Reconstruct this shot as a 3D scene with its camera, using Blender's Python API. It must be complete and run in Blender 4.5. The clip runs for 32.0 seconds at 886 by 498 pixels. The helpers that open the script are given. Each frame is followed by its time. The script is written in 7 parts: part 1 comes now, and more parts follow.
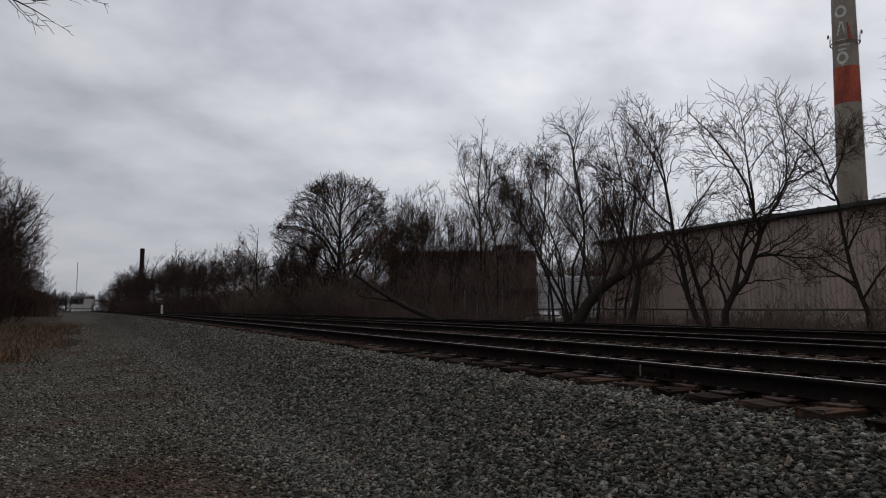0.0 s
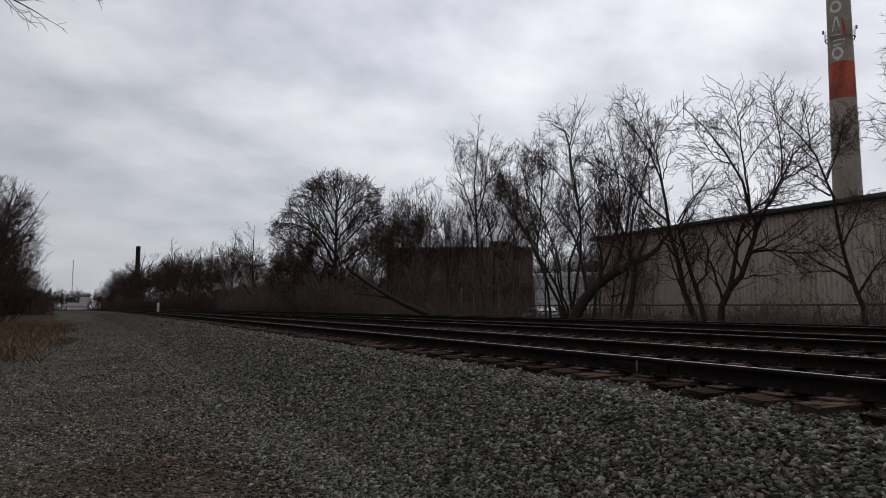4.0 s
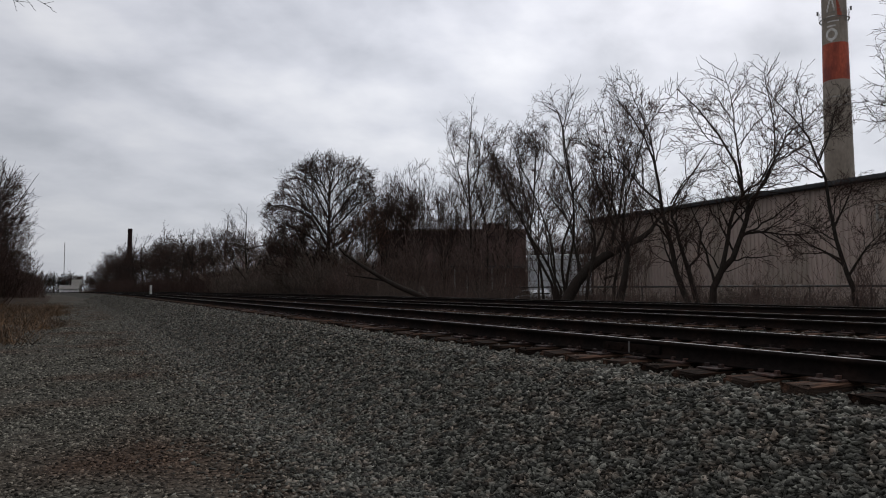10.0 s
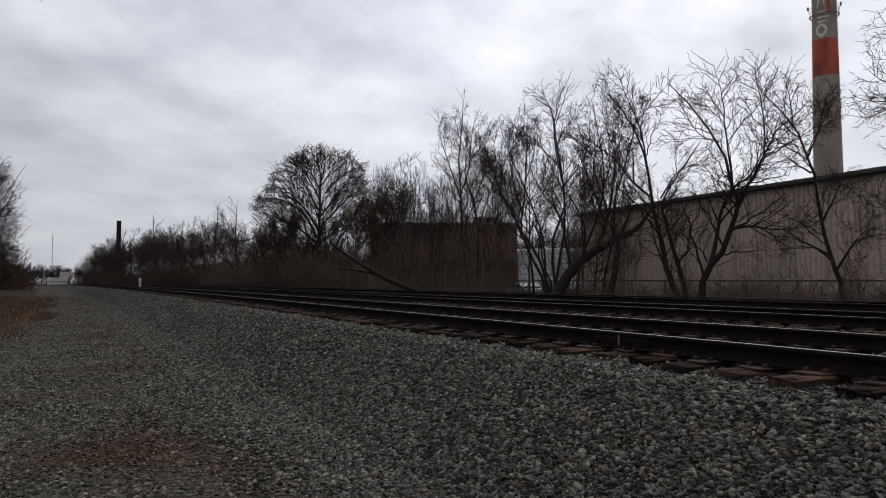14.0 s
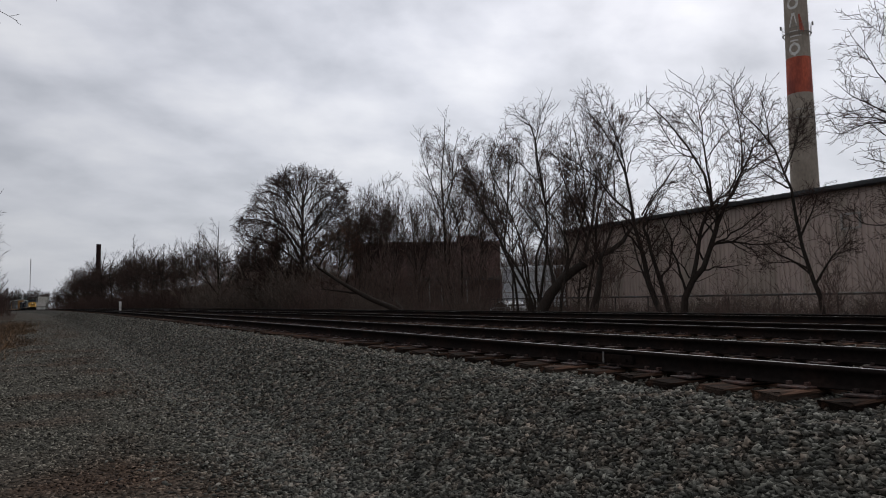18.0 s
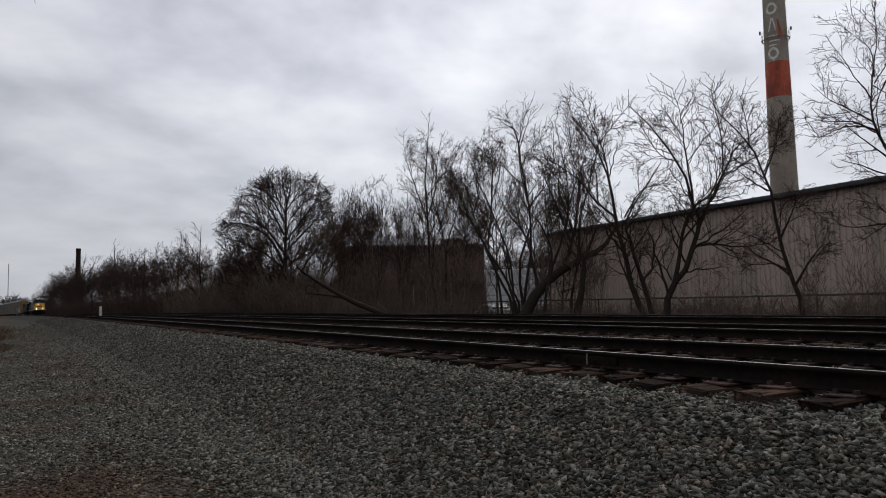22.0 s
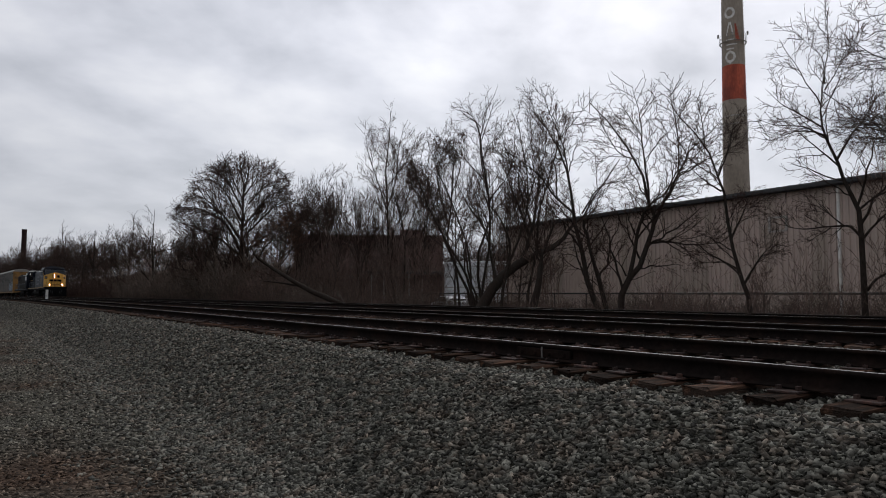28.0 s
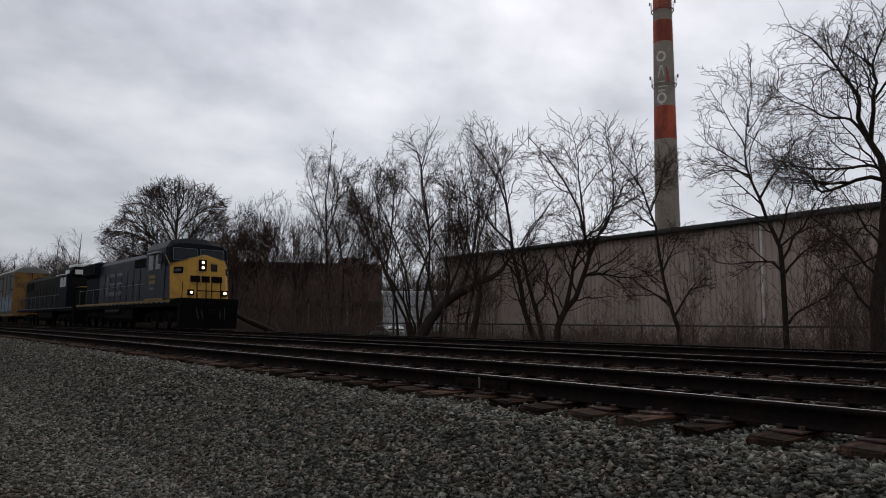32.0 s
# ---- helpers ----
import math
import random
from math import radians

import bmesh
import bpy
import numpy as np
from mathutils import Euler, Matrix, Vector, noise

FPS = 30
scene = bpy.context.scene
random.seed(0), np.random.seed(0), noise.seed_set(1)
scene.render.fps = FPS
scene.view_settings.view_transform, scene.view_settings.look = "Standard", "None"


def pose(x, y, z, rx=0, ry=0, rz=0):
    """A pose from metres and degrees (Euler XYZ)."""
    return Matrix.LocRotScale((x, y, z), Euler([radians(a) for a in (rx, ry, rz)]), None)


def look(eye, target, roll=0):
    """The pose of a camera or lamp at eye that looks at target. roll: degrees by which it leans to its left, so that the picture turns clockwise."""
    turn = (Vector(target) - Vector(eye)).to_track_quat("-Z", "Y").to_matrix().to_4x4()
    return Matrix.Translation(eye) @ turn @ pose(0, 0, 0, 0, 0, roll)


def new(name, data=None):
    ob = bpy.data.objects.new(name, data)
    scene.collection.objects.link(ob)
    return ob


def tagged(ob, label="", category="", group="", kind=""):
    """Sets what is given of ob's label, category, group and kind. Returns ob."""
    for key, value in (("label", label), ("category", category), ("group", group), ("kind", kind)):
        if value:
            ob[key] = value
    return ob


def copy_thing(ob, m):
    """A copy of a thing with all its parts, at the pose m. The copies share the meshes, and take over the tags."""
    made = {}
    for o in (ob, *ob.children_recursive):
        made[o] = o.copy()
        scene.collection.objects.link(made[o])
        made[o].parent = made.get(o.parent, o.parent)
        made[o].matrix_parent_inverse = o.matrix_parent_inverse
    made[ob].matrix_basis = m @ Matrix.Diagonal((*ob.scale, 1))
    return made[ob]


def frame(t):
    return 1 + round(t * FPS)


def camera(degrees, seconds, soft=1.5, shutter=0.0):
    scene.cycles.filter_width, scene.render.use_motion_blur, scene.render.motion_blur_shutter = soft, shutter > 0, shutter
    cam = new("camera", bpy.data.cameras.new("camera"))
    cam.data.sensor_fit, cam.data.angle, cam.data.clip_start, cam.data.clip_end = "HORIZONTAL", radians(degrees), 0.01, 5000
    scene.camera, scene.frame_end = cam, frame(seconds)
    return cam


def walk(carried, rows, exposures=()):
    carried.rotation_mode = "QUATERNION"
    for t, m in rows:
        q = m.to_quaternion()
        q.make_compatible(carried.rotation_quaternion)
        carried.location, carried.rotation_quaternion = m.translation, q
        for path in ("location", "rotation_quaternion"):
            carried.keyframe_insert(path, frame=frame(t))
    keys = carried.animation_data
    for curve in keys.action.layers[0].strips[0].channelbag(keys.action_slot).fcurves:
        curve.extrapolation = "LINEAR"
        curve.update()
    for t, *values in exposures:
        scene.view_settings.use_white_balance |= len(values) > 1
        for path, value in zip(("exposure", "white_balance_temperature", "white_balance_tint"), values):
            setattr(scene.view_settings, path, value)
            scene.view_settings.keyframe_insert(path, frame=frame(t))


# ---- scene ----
cam = camera(65.5, 32.0, soft=1.0)
EYE = (0.0, 0.0, 1.184)
PATH = [
    (0, 63.40, 5.04, 0.28), (0.5, 63.16, 4.84, 0.24), (1, 62.44, 5.09, 0.08),
    (1.5, 63.03, 4.73, -0.33), (2, 63.45, 4.53, -0.47), (2.5, 63.47, 3.99, -0.72),
    (3, 63.39, 4.79, -0.20), (3.5, 63.23, 4.88, -0.02), (5.5, 62.85, 4.32, -0.10),
    (6, 63.21, 4.68, 0.22), (6.5, 62.86, 4.81, -0.28), (7, 62.94, 5.14, -0.55),
    (7.5, 63.11, 5.81, -0.01), (8, 62.90, 5.63, -0.11), (8.5, 62.85, 5.73, -0.58),
    (9, 63.07, 5.61, -0.84), (9.5, 62.68, 3.61, 0.19), (10, 62.55, 3.27, -0.06),
    (10.5, 62.13, 3.69, -0.55), (11, 62.11, 3.71, -0.65), (11.5, 62.72, 4.53, -0.38),
    (12, 62.31, 4.39, -0.66), (12.5, 61.68, 5.01, -0.93), (13, 61.96, 4.11, -1.43),
    (13.5, 62.29, 3.12, -1.39), (14, 61.79, 2.72, 0.09), (14.5, 61.59, 3.15, -0.45),
    (15, 61.10, 3.66, -0.24), (15.5, 60.98, 3.48, -0.21), (17.5, 60.59, 4.34, -0.86),
    (18, 60.41, 4.30, -0.75), (18.5, 60.85, 4.05, -0.65), (19, 59.96, 4.23, -0.76),
    (19.5, 59.61, 3.80, -0.80), (20, 59.51, 3.90, -0.73), (20.5, 59.51, 3.69, -0.68),
    (21, 59.58, 3.66, -0.76), (21.5, 58.59, 4.14, -0.71), (22, 59.07, 4.54, -1.05),
    (22.5, 59.16, 4.33, -0.96), (23, 58.50, 3.71, -0.21), (23.5, 57.70, 2.74, 0.05),
    (24, 57.96, 3.15, -0.08), (24.5, 57.68, 3.14, -0.14), (25, 57.35, 3.35, -0.32),
    (25.5, 57.85, 3.11, -0.46), (27.5, 55.79, 3.51, -0.08), (28, 55.66, 3.78, 0.17),
    (28.5, 55.64, 3.64, 0.04), (29, 55.63, 4.07, 0.31), (29.5, 55.19, 4.64, 0.22),
    (30, 55.21, 4.74, 0.32), (30.5, 54.55, 5.42, 0.33), (30.7, 54.41, 5.49, 0.25),
    (31, 53.87, 5.35, 0.24), (31.5, 52.15, 6.11, 0.47), (32, 50.63, 6.28, 0.66),
]


def aim(yaw, pitch):
    """The point one metre ahead of the eye."""
    a, b = radians(yaw), radians(pitch)
    return (EYE[0] - math.sin(a) * math.cos(b), EYE[1] + math.cos(a) * math.cos(b), EYE[2] + math.sin(b))


walk(cam, [(t, look(EYE, aim(yaw, pitch), roll)) for t, yaw, pitch, roll in PATH], exposures=[(0, 0.12), (2, 0.20), (3, 0.28), (6, 0.30), (7, 0.20), (9, 0.12), (10, 0.33), (12, 0.22), (14, 0.42), (15, 0.38), (18, 0.32), (20, 0.33), (22, 0.34), (23, 0.28), (24, 0.44), (25, 0.46), (28, 0.40), (29, 0.44), (31, 0.28), (32, 0.24)])

# ---- light: a closed, broken cloud cover with a faint sun behind it ----
SUN_EL, SUN_AZ = radians(36), radians(-38)
TO_SUN = (-0.62 * math.cos(SUN_EL), 0.785 * math.cos(SUN_EL), math.sin(SUN_EL))
world = bpy.data.worlds.new("world")
scene.world = world
world.use_nodes = True


def wire(tree, a, b):
    tree.links.new(a, b)


def overcast():
    nt = world.node_tree
    nt.nodes.clear()
    N = nt.nodes.new
    out, bg = N("ShaderNodeOutputWorld"), N("ShaderNodeBackground")
    geo, sep = N("ShaderNodeTexCoord"), N("ShaderNodeSeparateXYZ")
    wire(nt, geo.outputs["Generated"], sep.inputs[0])
    # directions are laid on a flat cloud deck overhead
    lift = N("ShaderNodeMath"); lift.operation = "MAXIMUM"; lift.inputs[1].default_value = 0.0
    wire(nt, sep.outputs[2], lift.inputs[0])
    add = N("ShaderNodeMath"); add.operation = "ADD"; add.inputs[1].default_value = 0.30
    wire(nt, lift.outputs[0], add.inputs[0])
    flat = []
    for k in (0, 1):
        d = N("ShaderNodeMath"); d.operation = "DIVIDE"
        wire(nt, sep.outputs[k], d.inputs[0]); wire(nt, add.outputs[0], d.inputs[1])
        flat.append(d)
    deck = N("ShaderNodeCombineXYZ")
    wire(nt, flat[0].outputs[0], deck.inputs[0]); wire(nt, flat[1].outputs[0], deck.inputs[1])
    turn = N("ShaderNodeMapping")
    turn.inputs["Rotation"].default_value = (0, 0, radians(38))
    turn.inputs["Scale"].default_value = (1.0, 0.85, 1.0)
    turn.inputs["Location"].default_value = (3.1, 1.7, 0.0)
    wire(nt, deck.outputs[0], turn.inputs[0])
    big, fine = N("ShaderNodeTexNoise"), N("ShaderNodeTexNoise")
    for n, s, d, dist in ((big, 1.5, 5.0, 0.15), (fine, 4.4, 6.0, 0.1)):
        n.inputs["Scale"].default_value, n.inputs["Detail"].default_value, n.inputs["Distortion"].default_value = s, d, dist
        n.inputs["Roughness"].default_value = 0.5
        wire(nt, turn.outputs[0], n.inputs["Vector"])
    mix = N("ShaderNodeMix"); mix.data_type = "FLOAT"; mix.inputs[0].default_value = 0.5
    wire(nt, big.outputs[0], mix.inputs[2]); wire(nt, fine.outputs[0], mix.inputs[3])
    ramp = N("ShaderNodeValToRGB")
    el = ramp.color_ramp.elements
    el[0].position, el[0].color = 0.34, (0.38, 0.395, 0.44, 1)
    el[1].position, el[1].color = 0.66, (0.82, 0.82, 0.85, 1)
    mid = ramp.color_ramp.elements.new(0.5); mid.color = (0.605, 0.615, 0.67, 1)
    wire(nt, mix.outputs[0], ramp.inputs[0])
    sky = N("ShaderNodeTexSky"); sky.sky_type = "NISHITA"; sky.sun_disc = False
    sky.sun_elevation, sky.sun_rotation = SUN_EL, SUN_AZ
    dim = N("ShaderNodeVectorMath"); dim.operation = "SCALE"; dim.inputs[3].default_value = 0.06
    wire(nt, sky.outputs[0], dim.inputs[0])
    both = N("ShaderNodeMix"); both.data_type = "RGBA"; both.inputs[0].default_value = 0.12
    wire(nt, ramp.outputs[0], both.inputs[6]); wire(nt, dim.outputs[0], both.inputs[7])
    # the cloud deck greys towards the horizon
    low = N("ShaderNodeMapRange"); low.inputs[1].default_value, low.inputs[2].default_value = 0.0, 0.40
    wire(nt, lift.outputs[0], low.inputs[0])
    haze = N("ShaderNodeMix"); haze.data_type = "RGBA"; haze.inputs[6].default_value = (0.475, 0.495, 0.54, 1)
    veil = N("ShaderNodeMapRange"); veil.inputs[3].default_value, veil.inputs[4].default_value = 0.25, 1.0
    wire(nt, low.outputs[0], veil.inputs[0]); wire(nt, veil.outputs[0], haze.inputs[0]); wire(nt, both.outputs[2], haze.inputs[7])
    # the veiled sun brightens its half of the sky
    dot = N("ShaderNodeVectorMath"); dot.operation = "DOT_PRODUCT"
    dot.inputs[1].default_value = TO_SUN
    wire(nt, geo.outputs["Generated"], dot.inputs[0])
    half = N("ShaderNodeMath"); half.operation = "MULTIPLY_ADD"; half.inputs[1].default_value = half.inputs[2].default_value = 0.5
    wire(nt, dot.outputs["Value"], half.inputs[0])
    power = N("ShaderNodeMath"); power.operation = "POWER"; power.inputs[1].default_value = 3.0
    wire(nt, half.outputs[0], power.inputs[0])
    glow = N("ShaderNodeMath"); glow.operation = "MULTIPLY_ADD"; glow.inputs[1].default_value, glow.inputs[2].default_value = 0.68, 0.485
    wire(nt, power.outputs[0], glow.inputs[0])
    wire(nt, haze.outputs[2], bg.inputs[0])
    wire(nt, glow.outputs[0], bg.inputs[1])
    wire(nt, bg.outputs[0], out.inputs[0])


overcast()
sun = new("sun", bpy.data.lights.new("sun", "SUN"))
sun.data.energy, sun.data.angle, sun.data.color = 0.5, radians(35), (1.0, 0.96, 0.92)
sun.matrix_world = look(tuple(80 * v for v in TO_SUN), (0, 0, 0))


# ---- materials ----
def material(name, colour, rough=0.8, metal=0.0, vary=0.25, grain=40.0, bump=0.3, stain=None, stain_scale=1.5, stain_at=0.55, island=0.0, spread=0.0, bump_dist=0.01, stretch=None, emit=None, matt=0.0):
    """A surface with a fine grain, stains of a second colour at a larger scale, and relief."""
    m = bpy.data.materials.new(name)
    m.use_nodes = True
    nt = m.node_tree
    N = nt.nodes.new
    b = nt.nodes["Principled BSDF"]
    b.inputs["Roughness"].default_value, b.inputs["Metallic"].default_value = rough, metal
    co = N("ShaderNodeTexCoord")
    src = co.outputs["Object"]
    if stretch:
        mp = N("ShaderNodeMapping"); mp.inputs["Scale"].default_value = stretch
        wire(nt, src, mp.inputs[0]); src = mp.outputs[0]
    fine, wide = N("ShaderNodeTexNoise"), N("ShaderNodeTexNoise")
    fine.inputs["Scale"].default_value, fine.inputs["Detail"].default_value = grain, 5
    wide.inputs["Scale"].default_value, wide.inputs["Detail"].default_value = stain_scale, 6
    wire(nt, src, fine.inputs["Vector"]); wire(nt, src, wide.inputs["Vector"])
    ramp = N("ShaderNodeMapRange")
    ramp.inputs[1].default_value, ramp.inputs[2].default_value = 0.25, 0.75
    ramp.inputs[3].default_value, ramp.inputs[4].default_value = 1 - vary, 1 + vary
    wire(nt, fine.outputs[0], ramp.inputs[0])
    value = ramp.outputs[0]
    if island or spread:
        if island:
            g = N("ShaderNodeNewGeometry"); rnd, amount = g.outputs["Random Per Island"], island
        else:
            g = N("ShaderNodeObjectInfo"); rnd, amount = g.outputs["Random"], spread
        r2 = N("ShaderNodeMapRange"); r2.inputs[3].default_value, r2.inputs[4].default_value = 1 - amount, 1 + 1.6 * amount
        lean = N("ShaderNodeMath"); lean.operation = "POWER"; lean.inputs[1].default_value = 1.8
        wire(nt, rnd, lean.inputs[0]); wire(nt, lean.outputs[0], r2.inputs[0])
        mul = N("ShaderNodeMath"); mul.operation = "MULTIPLY"
        wire(nt, value, mul.inputs[0]); wire(nt, r2.outputs[0], mul.inputs[1]); value = mul.outputs[0]
    base = N("ShaderNodeMix"); base.data_type = "RGBA"
    base.inputs[6].default_value = (*colour, 1)
    base.inputs[7].default_value = (*(stain or colour), 1)
    edge = N("ShaderNodeMapRange")
    edge.inputs[1].default_value, edge.inputs[2].default_value = stain_at - 0.08, stain_at + 0.10
    wire(nt, wide.outputs[0], edge.inputs[0]); wire(nt, edge.outputs[0], base.inputs[0])
    shade = N("ShaderNodeVectorMath"); shade.operation = "SCALE"
    wire(nt, base.outputs[2], shade.inputs[0]); wire(nt, value, shade.inputs[3])
    wire(nt, shade.outputs[0], b.inputs["Base Color"])
    if bump:
        bp = N("ShaderNodeBump"); bp.inputs["Strength"].default_value, bp.inputs["Distance"].default_value = bump, bump_dist
        wire(nt, fine.outputs[0], bp.inputs["Height"]); wire(nt, bp.outputs[0], b.inputs["Normal"])
    if matt:
        b.inputs["Specular IOR Level"].default_value = matt
    if emit:
        b.inputs["Emission Color"].default_value = (*emit[:3], 1)
        b.inputs["Emission Strength"].default_value = emit[3]
    return m


def pebbled(name, colour, second, cell, bump=1.0, dist=0.03, patch=0.7, contrast=0.55):
    """Loose stones seen from some way off: cells of uneven grey, their gaps darkened in the colour as crevice shade,
    and patches of fines.
    """
    m = bpy.data.materials.new(name)
    m.use_nodes = True
    nt = m.node_tree
    N = nt.nodes.new
    b = nt.nodes["Principled BSDF"]
    b.inputs["Roughness"].default_value, b.inputs["Specular IOR Level"].default_value = 0.9, 0.05
    co = N("ShaderNodeTexCoord")
    vo, wide, mid = N("ShaderNodeTexVoronoi"), N("ShaderNodeTexNoise"), N("ShaderNodeTexNoise")
    vo.inputs["Scale"].default_value = 1 / cell
    wide.inputs["Scale"].default_value, wide.inputs["Detail"].default_value = patch, 6
    mid.inputs["Scale"].default_value, mid.inputs["Detail"].default_value = 0.35 / cell, 4
    for n in (vo, wide, mid):
        wire(nt, co.outputs["Object"], n.inputs["Vector"])
    bw = N("ShaderNodeSeparateColor"); wire(nt, vo.outputs["Color"], bw.inputs[0])
    tone = N("ShaderNodeMapRange"); tone.inputs[3].default_value, tone.inputs[4].default_value = 1 - contrast, 1 + contrast
    wire(nt, bw.outputs[0], tone.inputs[0])
    # shade between the stones, painted into the base colour at cell edges
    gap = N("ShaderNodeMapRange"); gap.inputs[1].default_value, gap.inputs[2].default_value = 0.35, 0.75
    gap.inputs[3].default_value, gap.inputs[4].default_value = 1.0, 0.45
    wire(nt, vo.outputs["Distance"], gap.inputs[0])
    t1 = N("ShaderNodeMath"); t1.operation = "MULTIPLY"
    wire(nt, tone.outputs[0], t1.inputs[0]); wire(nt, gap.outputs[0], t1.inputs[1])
    m2 = N("ShaderNodeMapRange"); m2.inputs[1].default_value, m2.inputs[2].default_value = 0.3, 0.7
    m2.inputs[3].default_value, m2.inputs[4].default_value = 0.75, 1.25
    wire(nt, mid.outputs[0], m2.inputs[0])
    t2 = N("ShaderNodeMath"); t2.operation = "MULTIPLY"
    wire(nt, t1.outputs[0], t2.inputs[0]); wire(nt, m2.outputs[0], t2.inputs[1])
    mix = N("ShaderNodeMix"); mix.data_type = "RGBA"
    mix.inputs[6].default_value, mix.inputs[7].default_value = (*colour, 1), (*second, 1)
    edge = N("ShaderNodeMapRange"); edge.inputs[1].default_value, edge.inputs[2].default_value = 0.48, 0.66
    wire(nt, wide.outputs[0], edge.inputs[0]); wire(nt, edge.outputs[0], mix.inputs[0])
    sc = N("ShaderNodeVectorMath"); sc.operation = "SCALE"
    wire(nt, mix.outputs[2], sc.inputs[0]); wire(nt, t2.outputs[0], sc.inputs[3])
    wire(nt, sc.outputs[0], b.inputs["Base Color"])
    bp = N("ShaderNodeBump"); bp.inputs["Strength"].default_value, bp.inputs["Distance"].default_value, bp.invert = bump, dist, True
    wire(nt, vo.outputs["Distance"], bp.inputs["Height"]); wire(nt, bp.outputs[0], b.inputs["Normal"])
    return m


